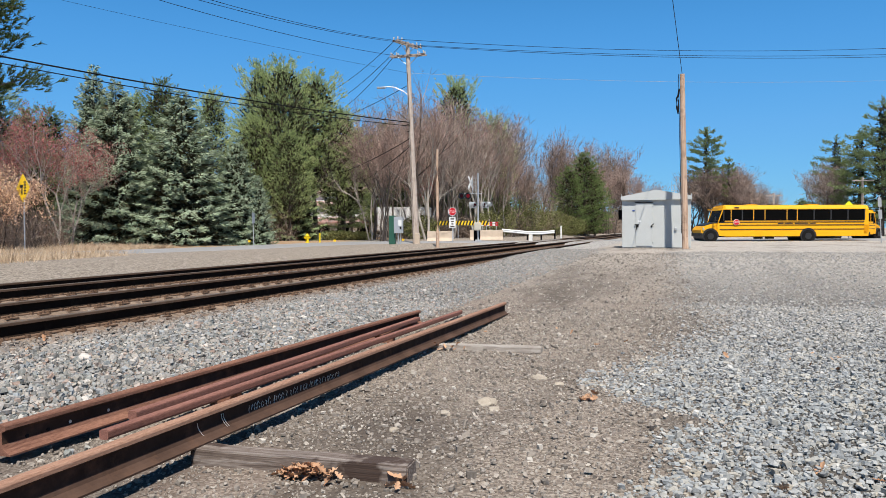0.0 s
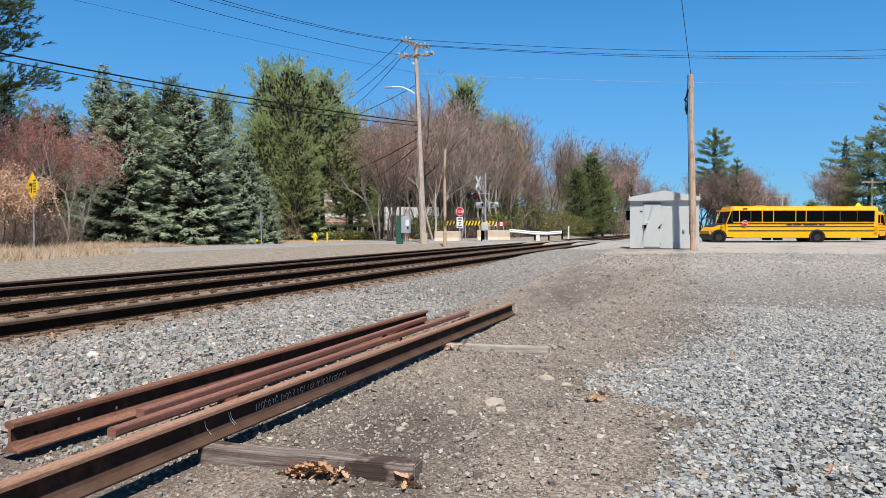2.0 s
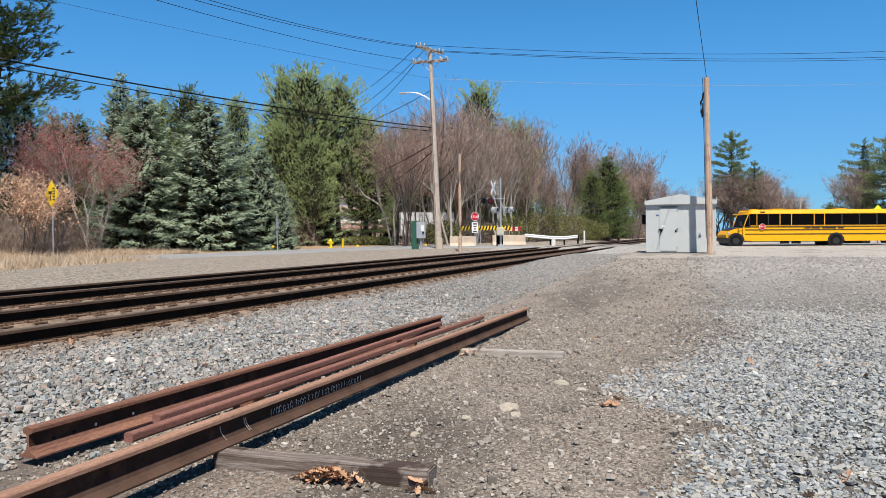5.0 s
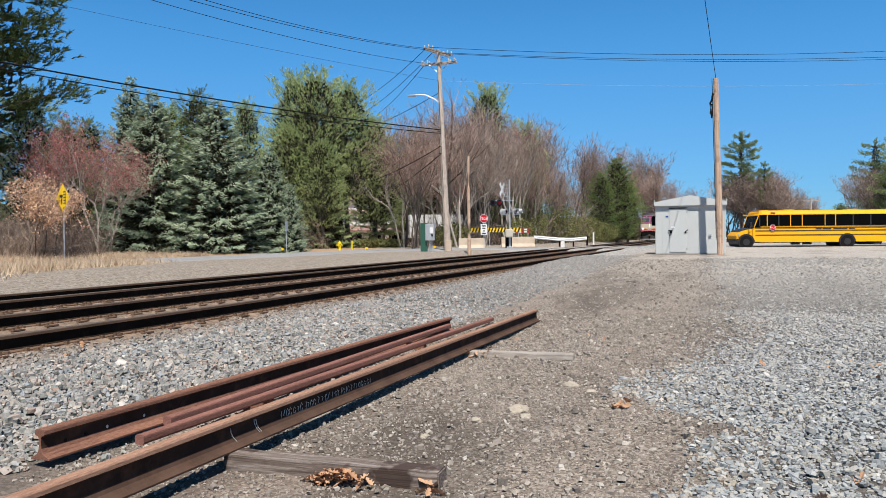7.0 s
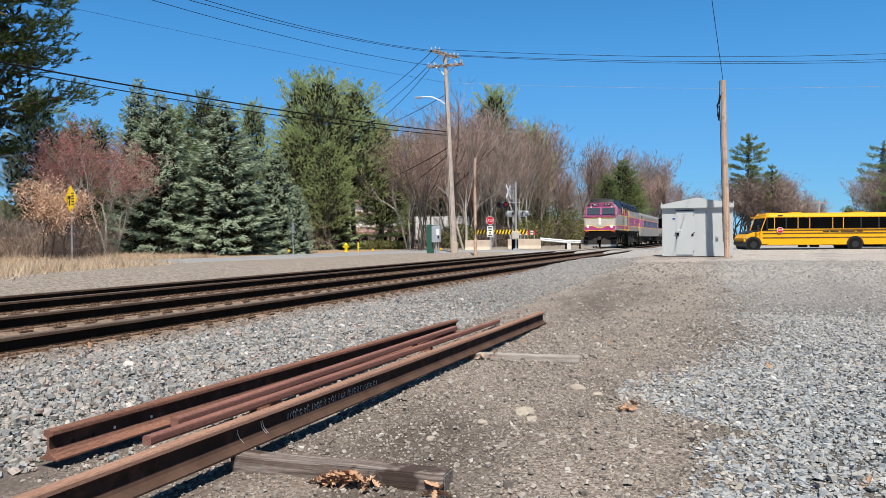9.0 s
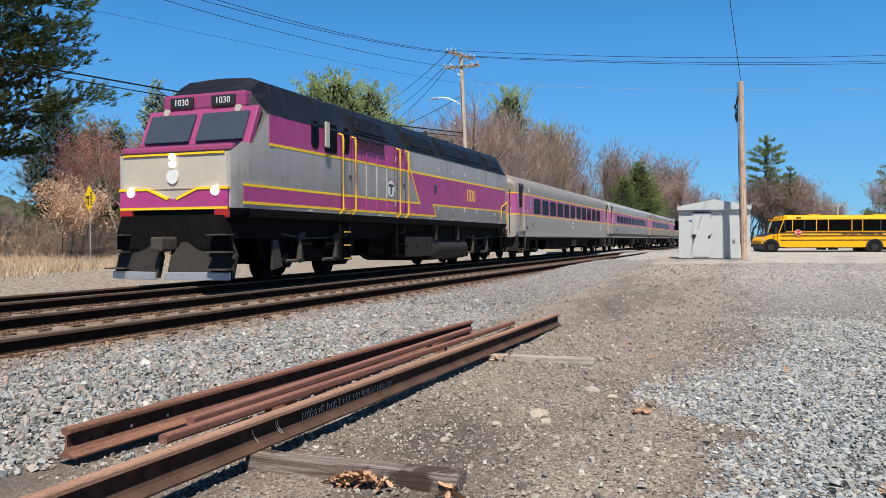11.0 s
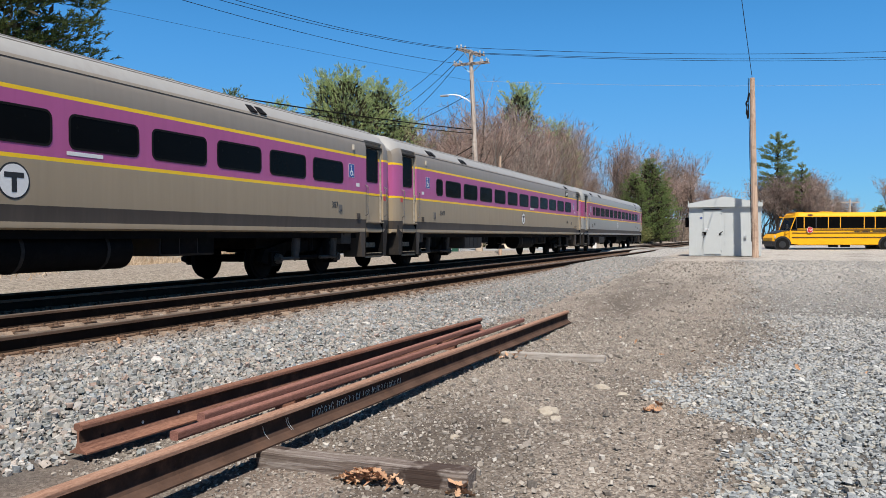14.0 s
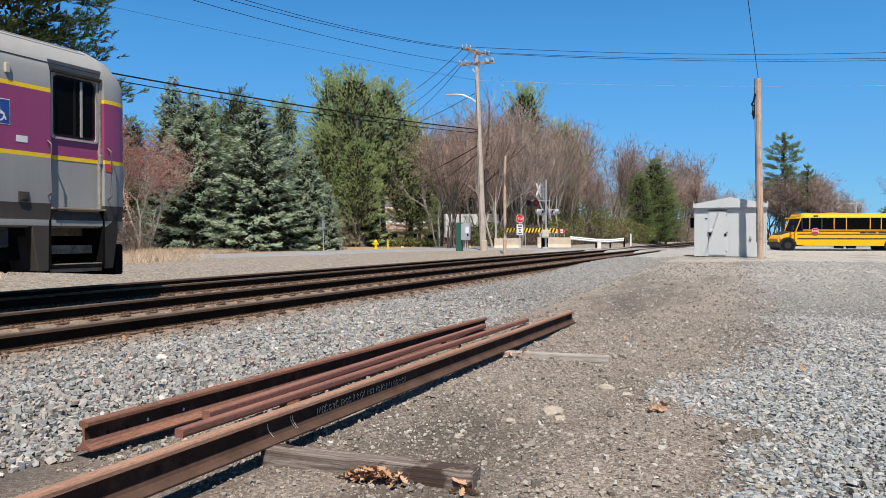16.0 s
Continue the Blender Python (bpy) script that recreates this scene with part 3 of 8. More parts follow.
# ---- train ----
GREY_COACH = coachwork("coach_grey_paint", (0.38, 0.358, 0.326), 0.45, 0.08, (0.27, 0.22, 0.18), 0.3)
GREY_DARK = coachwork("coach_darker_grey_paint", (0.325, 0.326, 0.316), 0.45, 0.07, (0.23, 0.20, 0.17), 0.25)
TAN_COACH = coachwork("coach_dusty_tan_paint", (0.365, 0.295, 0.205), 0.45, 0.10, (0.28, 0.21, 0.14))
ROOF_GREY = coachwork("coach_roof_grey", (0.345, 0.34, 0.33), 0.5, 0.08)
ROOF_DARK = coachwork("coach_upper_grey", (0.265, 0.235, 0.20), 0.45, 0.08, (0.23, 0.19, 0.155))
PURPLE = coachwork("coach_purple_paint", (0.455, 0.112, 0.29), 0.4, 0.10, (0.40, 0.13, 0.26))
YELLOW_LINE = plain("stripe_yellow", (0.96, 0.60, 0.014), 0.45, 0, 0.08, 1, 40)
SOOT = plain("sooty_steel", (0.035, 0.031, 0.028), 0.7, 0, 0.25, 3, 40, dirt=(0.06, 0.05, 0.042), spec=0.15)
DUSTY = plain("dusty_step_panel", (0.30, 0.245, 0.175), 0.7, 0, 0.2, 3, 40, dirt=(0.10, 0.08, 0.06), dirt_at=0.55)
WINE = coachwork("coach_wine_paint", (0.315, 0.062, 0.17), 0.4, 0.10, (0.26, 0.07, 0.145))
SKIRT = coachwork("dark_grimy_sill", (0.068, 0.056, 0.047), 0.6, 0.25, (0.095, 0.078, 0.064))
COACH_END = plain("coach_end_silver", (0.40, 0.385, 0.36), 0.5, 0, 0.12, 1.2, 30, dirt=(0.24, 0.20, 0.16), dirt_at=0.6)
GASKET = plain("black_window_gasket", (0.012, 0.011, 0.011), 0.6, 0, 0.2, 4, 60, spec=0.1)
RUSTY_ROOF = plain("rust_tinted_roof", (0.40, 0.285, 0.225), 0.6, 0, 0.15, 1.2, 25)

WORN_STEEL = plain("dusty_worn_steel", (0.075, 0.066, 0.058), 0.75, 0, 0.3, 4, 40, dirt=(0.13, 0.11, 0.09), spec=0.15)
DOOR_STEEL = plain("dusty_door_steel", (0.33, 0.30, 0.25), 0.55, 0, 0.2, 4, 50, dirt=(0.17, 0.14, 0.11), dirt_at=0.55)
CREAM = plain("cream_panel", (0.50, 0.46, 0.39), 0.5, 0, 0.1, 3, 40)
DULL_IRON = plain("dull_grab_iron", (0.14, 0.13, 0.12), 0.6, 0.1, 0.1, 3, 40)

# half profile of a coach: x, z, paint of the strip that starts there
COACH_HALF = [(1.50, 1.05, 0), (1.575, 1.08, 0), (1.58, 1.165, 4), (1.60, 1.40, 0), (1.60, 2.055, 2), (1.60, 2.115, 1), (1.60, 3.0, 2), (1.60, 3.06, 3), (1.585, 3.32, 3),
              (1.53, 3.50, 5), (1.37, 3.70, 5), (1.05, 3.87, 5), (0.6, 3.96, 5), (0.0, 3.99, 5)]
LOCAL_SIDE = {1: lambda u, v, d: (d, u, v), -1: lambda u, v, d: (-d, -u, v)}


def skin(bm, half, stations):
    """Lofts a two-sided half profile along y; a station is (y, function of (x, z))."""
    loops = []
    for y, f in stations:
        prof = [f(x, z) for x, z, _ in half]
        r = [bm.verts.new((x, y, z)) for x, z in prof]
        l = [bm.verts.new((-x, y, z)) for x, z in prof]
        loops.append((r, l))
    n = len(half)
    fs = []
    for (r0, l0), (r1, l1) in zip(loops, loops[1:]):
        for i in range(n - 1):
            for a, b in ((r0, r1), (l0, l1)):
                f = bm.faces.new((a[i], b[i], b[i + 1], a[i + 1]))
                f.material_index = half[i][2]
                fs.append(f)
        fs.append(bm.faces.new((r0[0], l0[0], l1[0], r1[0])))
        fs[-1].material_index = half[0][2]
    for (r, l) in (loops[0], loops[-1]):
        for i in range(n - 1):
            f = bm.faces.new((r[i], r[i + 1], l[i + 1], l[i]))
            f.material_index = half[i][2]
            fs.append(f)
    bmesh.ops.remove_doubles(bm, verts=bm.verts, dist=1e-5)
    bmesh.ops.recalc_face_normals(bm, faces=bm.faces)


def window_meshes(w, h, r=0.09, divided=False):
    o, i = rrect(w + 0.07, h + 0.07, r + 0.035), rrect(w, h, r)
    put = LOCAL_SIDE[1]
    bm = bmesh.new()
    ring(bm, o, i, -0.004, 0.006, put)
    if divided:
        slab(bm, [(-0.02, -h / 2), (0.02, -h / 2), (0.02, h / 2), (-0.02, h / 2)], 0.002, 0.010, put)
    fr = part("window", bm, GASKET)
    bm = bmesh.new()
    slab(bm, i, -0.004, 0.002, put)
    part("pane", bm, GLASS_DARK, fr)
    return fr


def put_on_side(ob, parent, side, x, y, z):
    ob.parent = parent
    ob.matrix_basis = pose(x * side, y, z, 0, 0, 0 if side > 0 else 180)
    return ob


def bogie(parent, y, wheelbase=2.6):
    b = part("bogie", bogie_bm(wheelbase), BLACK_IRON, parent, "grimy black bogie frame with springs")
    b.matrix_basis = pose(0, y, 0)
    for s in (-1, 1):
        for dy in (-0.85, 0.85):
            bm = bmesh.new()
            tube(bm, (s * 1.36, dy, 0.50), (s * 1.36, dy, 1.10), 0.05, 0.05, 10)
            tube(bm, (s * 1.36, dy, 0.50), (s * 1.36, dy, 0.84), 0.072, 0.072, 10)
            prism(bm, [(dy + 0.14, 1.12), (dy + 0.36, 1.12), (dy + 0.26, 0.46), (dy + 0.12, 0.40)], s * 1.30 - 0.025, s * 1.30 + 0.025, axis="x")
            tube(bm, (s * 1.34, dy + 0.2, 0.46), (s * 1.34, dy - 0.55, 0.46), 0.04, 0.04, 8)
            part("damper", bm, WORN_STEEL, b, "dusty grey damper and bracket")
        for dy in (-wheelbase / 2, wheelbase / 2):
            bm = bmesh.new()
            tube(bm, (s * 1.20, dy, 0.46), (s * 1.30, dy, 0.46), 0.12, 0.10, 14)
            tube(bm, (s * 1.30, dy, 0.46), (s * 1.33, dy, 0.46), 0.05, 0.05, 10)
            part("axle_cap", bm, WORN_STEEL, b, "dusty round axle cap")
    for dy in (-wheelbase / 2, wheelbase / 2):
        for s in (-1, 1):
            bm = bmesh.new()
            tube(bm, (s * 0.69, 0, 0), (s * 0.80, 0, 0), 0.455, 0.45, 24)
            tube(bm, (s * 0.80, 0, 0), (s * 0.83, 0, 0), 0.40, 0.38, 24)
            tube(bm, (s * 0.66, 0, 0), (s * 0.69, 0, 0), 0.485, 0.485, 24)
            w = part("wheel", bm, BLACK_IRON, b)
            w.matrix_basis = pose(0, dy, 0.457)
    return b


def bogie_bm(wb):
    bm = bmesh.new()
    for s in (-1, 1):
        prism(bm, [(-wb / 2 - 0.45, 0.42), (-wb / 2 - 0.3, 0.36), (-wb / 2 + 0.3, 0.36), (-0.75, 0.62), (0.75, 0.62), (wb / 2 - 0.3, 0.36), (wb / 2 + 0.3, 0.36),
                   (wb / 2 + 0.45, 0.42), (wb / 2 + 0.3, 0.66), (0.6, 0.86), (-0.6, 0.86), (-wb / 2 - 0.3, 0.66)], s * 1.02 - 0.07, s * 1.02 + 0.07, axis="x")
        for dy in (-wb / 2, wb / 2):
            box(bm, (s * 1.06, dy, 0.46), (0.24, 0.34, 0.32), 0.03)
            tube(bm, (s * 1.17, dy, 0.46), (s * 1.24, dy, 0.46), 0.13, 0.11, 12)
        for dy in (-0.28, 0.28):
            tube(bm, (s * 1.02, dy, 0.60), (s * 1.02, dy, 1.05), 0.13, 0.13, 10)
        tube(bm, (s * 1.26, 0.75, 0.42), (s * 1.26, 0.75, 1.08), 0.065, 0.065, 10)
        tube(bm, (s * 1.26, 0.75, 0.42), (s * 1.26, 0.75, 0.76), 0.09, 0.09, 10)
        prism(bm, [(0.9, 1.1), (1.25, 1.1), (0.62, 0.45), (0.42, 0.5)], s * 1.2 - 0.03, s * 1.2 + 0.03, axis="x")
        tube(bm, (s * 1.2, 0.4, 0.47), (s * 1.2, -0.5, 0.47), 0.05, 0.05, 8)
    box(bm, (0, 0, 0.72), (2.0, 0.5, 0.3), 0.04)
    for dy in (-wb / 2, wb / 2):
        tube(bm, (-0.7, dy, 0.457), (0.7, dy, 0.457), 0.08, 0.08, 10)
    return bm


def ring_logo(parent, y, z, x, d=0.52):
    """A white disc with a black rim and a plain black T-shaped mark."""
    put = LOCAL_SIDE[1]
    n = 28
    circ = [(math.cos(2 * math.pi * i / n), math.sin(2 * math.pi * i / n)) for i in range(n)]
    for s in (1, -1):
        bm = bmesh.new()
        slab(bm, [(u * d / 2, v * d / 2) for u, v in circ], -0.002, 0.004, put)
        o = put_on_side(part("disc", bm, BLACK_PAINT, parent, "round black and white emblem disc"), parent, s, x, y, z)
        bm = bmesh.new()
        slab(bm, [(u * d * 0.45, v * d * 0.45) for u, v in circ], 0.004, 0.007, put)
        part("white_face", bm, WHITE_PAINT, o)
        bm = bmesh.new()
        a = d * 0.30
        slab(bm, [(-a, a * 0.75), (-a, a * 0.28), (-a * 0.26, a * 0.28), (-a * 0.26, -a), (a * 0.26, -a), (a * 0.26, a * 0.28), (a, a * 0.28), (a, a * 0.75)], 0.007, 0.010, put)
        part("mark", bm, BLACK_PAINT, o)


RED_NOTICE = plain("red_notice", (0.55, 0.06, 0.05), 0.5, 0, 0.1)
BLUE_SIGN = plain("blue_sign", (0.02, 0.07, 0.30), 0.4, 0, 0.08, 3, 50)


def access_sign(parent, y, z, x, s):
    put = LOCAL_SIDE[1]
    bm = bmesh.new()
    slab(bm, [(-0.17, -0.20), (0.17, -0.20), (0.17, 0.20), (-0.17, 0.20)], -0.002, 0.004, put)
    o = put_on_side(part("access_sign", bm, WHITE_PAINT, parent, "blue wheelchair access sign"), parent, s, x, y, z)
    o.scale = (1, 0.86, 0.86)
    bm = bmesh.new()
    slab(bm, [(-0.158, -0.188), (0.158, -0.188), (0.158, 0.188), (-0.158, 0.188)], 0.004, 0.006, put)
    part("blue_field", bm, BLUE_SIGN, o)
    bm = bmesh.new()
    c = [(math.cos(2 * math.pi * i / 14), math.sin(2 * math.pi * i / 14)) for i in range(14)]
    ring(bm, [(-0.015 + u * 0.085, -0.07 + v * 0.085) for u, v in c], [(-0.015 + u * 0.06, -0.07 + v * 0.06) for u, v in c], 0.006, 0.008, put)
    slab(bm, [(-0.035 + u * 0.028, 0.13 + v * 0.028) for u, v in c], 0.006, 0.008, put)
    slab(bm, [(-0.045, 0.09), (-0.015, 0.09), (-0.005, -0.02), (0.06, -0.02), (0.10, -0.13), (0.075, -0.135), (0.04, -0.045), (-0.035, -0.045)], 0.0085, 0.0105, put)
    part("symbol", bm, WHITE_PAINT, o)


def recess(y0, y1, depth, ztop):
    """Stations that set the side back by depth below ztop, between y0 and y1."""
    flat = lambda x, z: (x, z)
    back = lambda x, z: (x - depth if 1.3 < z < ztop else x, z)
    return [(y0, flat), (y0, back), (y1, back), (y1, flat)]


# boxes below the floor: place along the car, length, drop, width, whether dusty grey; then tanks: place, length, radius, height
UNDERFLOOR = {"large": ((-1.8, 3.4, 0.72, 2.5, False), (0.85, 1.4, 0.56, 2.75, True), (2.6, 0.7, 0.42, 2.6, False), (5.0, 1.8, 0.6, 2.5, False)),
              "open": ((1.35, 1.0, 0.55, 2.2, False), (2.05, 0.95, 0.66, 2.75, True), (3.6, 1.2, 0.45, 2.2, False), (5.7, 0.5, 0.52, 2.75, True)),
              "cradle": ((-5.6, 1.9, 0.58, 2.75, True), (-4.1, 0.8, 0.40, 2.6, False), (4.7, 1.5, 0.5, 2.6, False))}
TANKS = {"large": ((-4.85, 2.5, 0.30, 0.70),), "open": (), "cradle": ((1.9, 2.7, 0.33, 0.74),)}


ROOF_VENTS = {"521": (7.95,), "247": (), "387": (-9.6, -6.5, 6.6), "1609": (-9.95, -7.05, 9.0), "1632": (-9.95, -7.05, 9.05)}


def coach(kind):
    """kind: label, paint of the lower side, roof, number, big windows, cab at the tail."""
    c = thing("coach", kind["label"], "coach", group="coaches of the train")
    L = 12.95
    flat = lambda x, z: (x, z)
    dz = 3.4

    def dome(t):
        """The rounded end: t runs from 0 at the full section to 1 at the end wall."""
        k = 1 - math.sqrt(1 - (0.92 * t) ** 2)
        return lambda x, z: (x * (1 - 0.10 * k), z - max(0.0, z - 3.2) * 0.62 * k)
    ends = [(0.16 + 0.42 * (1 - t), dome(t)) for t in (1.0, 0.9, 0.75, 0.5, 0.25, 0.0)]
    bm = bmesh.new()
    st = [(-L + o, f) for o, f in ends] + recess(-L + 0.64, -L + 1.64, 0.13, dz)
    st += recess(L - 1.64, L - 0.64, 0.13, dz) + [(L - o, f) for o, f in reversed(ends)]
    skin(bm, [(x, z, 3 if kind["big"] and m == 5 and x > 1.1 else m) for x, z, m in COACH_HALF], st)
    body = part("body", bm, [kind["low"], kind["band"], YELLOW_LINE, kind["up"], kind["sill"], kind["roof"]], c, kind["paint"], True)
    # pressed ends with a gangway
    for e in (-1, 1):
        bm = bmesh.new()
        box(bm, (0, e * (L - 0.14), 2.3), (1.05, 0.24, 2.3), 0.04)
        for s in (-1, 1):
            box(bm, (s * 1.30, e * (L - 0.19), 2.2), (0.07, 0.07, 2.0), 0.02)
            box(bm, (s * 0.95, e * (L - 0.17), 1.25), (0.5, 0.12, 0.3), 0.02)
        part("gangway", bm, SKIRT, c, "dark gangway and buffer")
        for s in (-1, 1):
            bm = bmesh.new()
            for zz in (1.5, 1.9, 2.3):
                tube(bm, (s * 1.36, e * (L - 0.22), zz), (s * 1.36, e * (L - 0.05), zz), 0.014, 0.014, 6)
            tube(bm, (s * 1.36, e * (L - 0.05), 1.3), (s * 1.36, e * (L - 0.05), 2.4), 0.018, 0.018, 6)
            part("grab_rail", bm, COACH_END, c)
    # entrance doors, step wells and grab irons
    for e in (-1, 1):
        for s in (-1, 1):
            y = e * (L - 1.14)
            put = LOCAL_SIDE[1]
            bm = bmesh.new()
            lo, hi = 1.34, 3.30
            slab(bm, [(-0.46, lo), (0.46, lo), (0.46, hi), (-0.46, hi)], 0, 0.03, put)
            d = part("door", bm, kind["low"], c, "vestibule door in purple and grey")
            put_on_side(d, c, s, 1.478, y, 0)
            bm = bmesh.new()
            slab(bm, [(-0.462, 2.115), (0.462, 2.115), (0.462, 3.0), (-0.462, 3.0)], 0.028, 0.034, put)
            part("purple_band", bm, kind["band"], d)
            for zz in (2.055, 3.0):
                bm = bmesh.new()
                slab(bm, [(-0.462, zz), (0.462, zz), (0.462, zz + 0.06), (-0.462, zz + 0.06)], 0.028, 0.035, put)
                part("stripe", bm, YELLOW_LINE, d)
            cabbed = kind.get("cab") and e > 0
            w = window_meshes(0.70 if cabbed else 0.60, 0.82, 0.05, cabbed)
            w.parent = d
            w.matrix_basis = pose(0.036, 0, 2.85)
            if cabbed:
                bm = bmesh.new()
                ring(bm, rrect(0.88, 0.98, 0.06), rrect(0.80, 0.92, 0.05), 0.0, 0.022, put)
                slab(bm, [(0.10, -0.42), (0.14, -0.42), (0.14, 0.42), (0.10, 0.42)], 0.006, 0.018, put)
                part("sash", bm, COACH_END, w, "silver sliding sash")
            # dark pocket above the door and its pale pillar
            bm = bmesh.new()
            box(bm, (0.05, 0, 3.345), (0.10, 0.96, 0.05), 0.01)
            put_on_side(part("door_header", bm, SOOT, c), c, s, 1.478, y, 0)
            bm = bmesh.new()
            box(bm, (0.045, 0.475, 2.33), (0.05, 0.05, 2.0), 0.012)
            box(bm, (0.075, 0.475, 2.12), (0.05, 0.07, 0.16), 0.02)
            put_on_side(part("door_pillar", bm, DOOR_STEEL, c, "pale steel door pillar with latch"), c, s, 1.478, y, 0)
            bm = bmesh.new()
            box(bm, (0.10, 0, 1.335), (0.10, 1.0, 0.035), 0.008)
            put_on_side(part("threshold", bm, DUSTY, c), c, s, 1.478, y, 0)
            # well
            bm = bmesh.new()
            for yy in (-0.50, 0.50):
                prism(bm, [(1.58, 1.36), (0.85, 1.36), (0.85, 0.55), (1.50, 0.44), (1.58, 0.5)], yy - 0.02, yy + 0.02)
            box(bm, (0.86, 0, 0.95), (0.03, 1.0, 0.85))
            for i in range(3):
                box(bm, (1.42 - i * 0.2, 0, 0.50 + i * 0.27), (0.26, 0.98, 0.035))
            box(bm, (1.55, 0, 0.475), (0.05, 1.02, 0.06))
            o = put_on_side(part("steps", bm, [BLACK_IRON], c, "dark steel entrance steps"), c, s, 0, y, 0)
            for i in range(3):
                bm = bmesh.new()
                box(bm, (1.545 - i * 0.2, 0, 0.455 + i * 0.27), (0.02, 0.96, 0.13), 0.004)
                part("step_nosing", bm, DUSTY, o, "dusty tan step riser")
            for yy in (-1, 1):
                # boxed flank of the step well, leaning in towards its foot
                bm = bmesh.new()
                inner, top, foot = 0.50, 0.80, 0.70
                q = [(yy * inner, 1.30), (yy * top, 1.30), (yy * top, 1.0), (yy * foot, 0.42), (yy * (inner + 0.02), 0.42)]
                prism(bm, q, 1.02, 1.575, axis="x")
                bmesh.ops.bevel(bm, geom=list(bm.edges), offset=0.012, segments=1, affect="EDGES")
                part("step_flank", bm, SOOT if yy * e * s > 0 else SKIRT, o, "grimy boxed flank of the step well")
            for yy in (-0.56, 0.56):
                bm = bmesh.new()
                pipe(bm, [(1.61, yy, 1.5), (1.68, yy, 1.55), (1.68, yy, 2.25), (1.61, yy, 2.3)], 0.014)
                put_on_side(part("grab_iron", bm, DULL_IRON, c), c, s, 0, y, 0)
            access_sign(c, e * (L - (2.7 if kind["big"] else 2.45 if e * s > 0 else kind.get("sign", 2.5))), 2.62, 1.60, s)
            bm = bmesh.new()
            slab(bm, [(-0.09, -0.045), (0.09, -0.045), (0.09, 0.045), (-0.09, 0.045)], -0.002, 0.004, put)
            put_on_side(part("notice", bm, WHITE_PAINT, c, "small white notice with unreadable bars"), c, s, 1.60, e * (L - 2.12), 2.28)
            bm = bmesh.new()
            box(bm, (0.02, 0, 0), (0.05, 0.07, 0.14), 0.012)
            put_on_side(part("marker_lamp", bm, CREAM, c, "small marker lamp"), c, s, 1.585, e * (L - 2.35), 3.22)
    for s in (1, -1):
        for y, z, hh in ((-L + 3.05, 1.62, 0.20), (L - 3.05, 1.66, 0.16), (L - 2.1, 1.48, 0.14), (-L + 2.1, 1.48, 0.14)):
            bm = bmesh.new()
            box(bm, (0, 0, 0), (0.03, 0.17, hh), 0.008)
            box(bm, (0.014, 0, 0), (0.02, 0.09, hh * 0.6), 0.006)
            put_on_side(part("hatch_plate", bm, DULL_IRON if z > 1.5 else SKIRT, c, "small square hatch plate"), c, s, 1.605, y, z)
        for e in (-1, 1):
            bm = bmesh.new()
            slab(bm, [(-0.07, -0.06), (0.07, -0.06), (0.07, 0.06), (-0.07, 0.06)], 0, 0.004, LOCAL_SIDE[1])
            put_on_side(part("red_notice", bm, RED_NOTICE, c, "small red and white notice"), c, s, 1.602, e * (L - 0.56), 2.0)
        if not kind["big"]:
            # a thin gutter seam at the roof's edge
            bm = bmesh.new()
            box(bm, (s * 1.551, 0, 3.44), (0.018, 2 * L - 1.4, 0.008), 0.002)
            part("gutter", bm, SKIRT, c, "thin gutter seam")
    # windows
    w, h, zc = (1.25, 0.66, 2.54) if kind["big"] else (1.37, 0.47, 2.53)
    first = window_meshes(w, h)
    wo = kind["shift"]
    ys = [L - 3.78 + wo - i * 1.70 for i in range(11)] if kind["big"] else [-L + 4.55 + wo + i * (1.70 if kind["half"] > 0 else 1.735) for i in range(11)]
    n = 0
    for s in (-1, 1):
        for y in ys:
            o = first if n == 0 else twin(first, Matrix.Identity(4), c)
            put_on_side(o, c, s, 1.60, y * s, zc)
            n += 1
        if not kind["big"]:
            put_on_side(window_meshes(0.5, h), c, s, 1.60, s * (L - 3.35 if kind["half"] > 0 else -L + 3.3 + wo), zc)
    # belly
    bm = bmesh.new()
    box(bm, (0, 0, 1.02), (2.86, 2 * L - 3.6, 0.20))
    part("underframe", bm, BLACK_IRON, c, "black underframe")
    for y in (-9.05, 9.05):
        bm = bmesh.new()
        box(bm, (0, y, 0.86), (2.0, 3.6, 0.34), 0.03)
        part("bolster", bm, BLACK_IRON, c)
    for y, ln, hh, wd, grey in UNDERFLOOR[kind["under"]]:
        bm = bmesh.new()
        box(bm, (0, y, 1.10 - hh / 2), (wd, ln, hh), 0.04)
        ub = part("underfloor_box", bm, SKIRT if grey else SOOT, c, "dusty grey underfloor box" if grey else "black underfloor equipment box")
        for s in (-1, 1):
            bm = bmesh.new()
            for i in range(max(2, int(ln / 0.42))):
                n = max(2, int(ln / 0.42))
                yy = y - ln / 2 + ln * (i + 0.5) / n
                box(bm, (s * (wd / 2 + 0.006), yy, 1.10 - hh / 2 - 0.03), (0.016, ln / n - 0.05, hh * 0.72), 0.006)
                box(bm, (s * (wd / 2 + 0.016), yy, 1.04 - hh * 0.22), (0.016, 0.10, 0.035), 0.004)
            part("cover", bm, SKIRT if grey else BLACK_IRON, ub, "bolted cover")
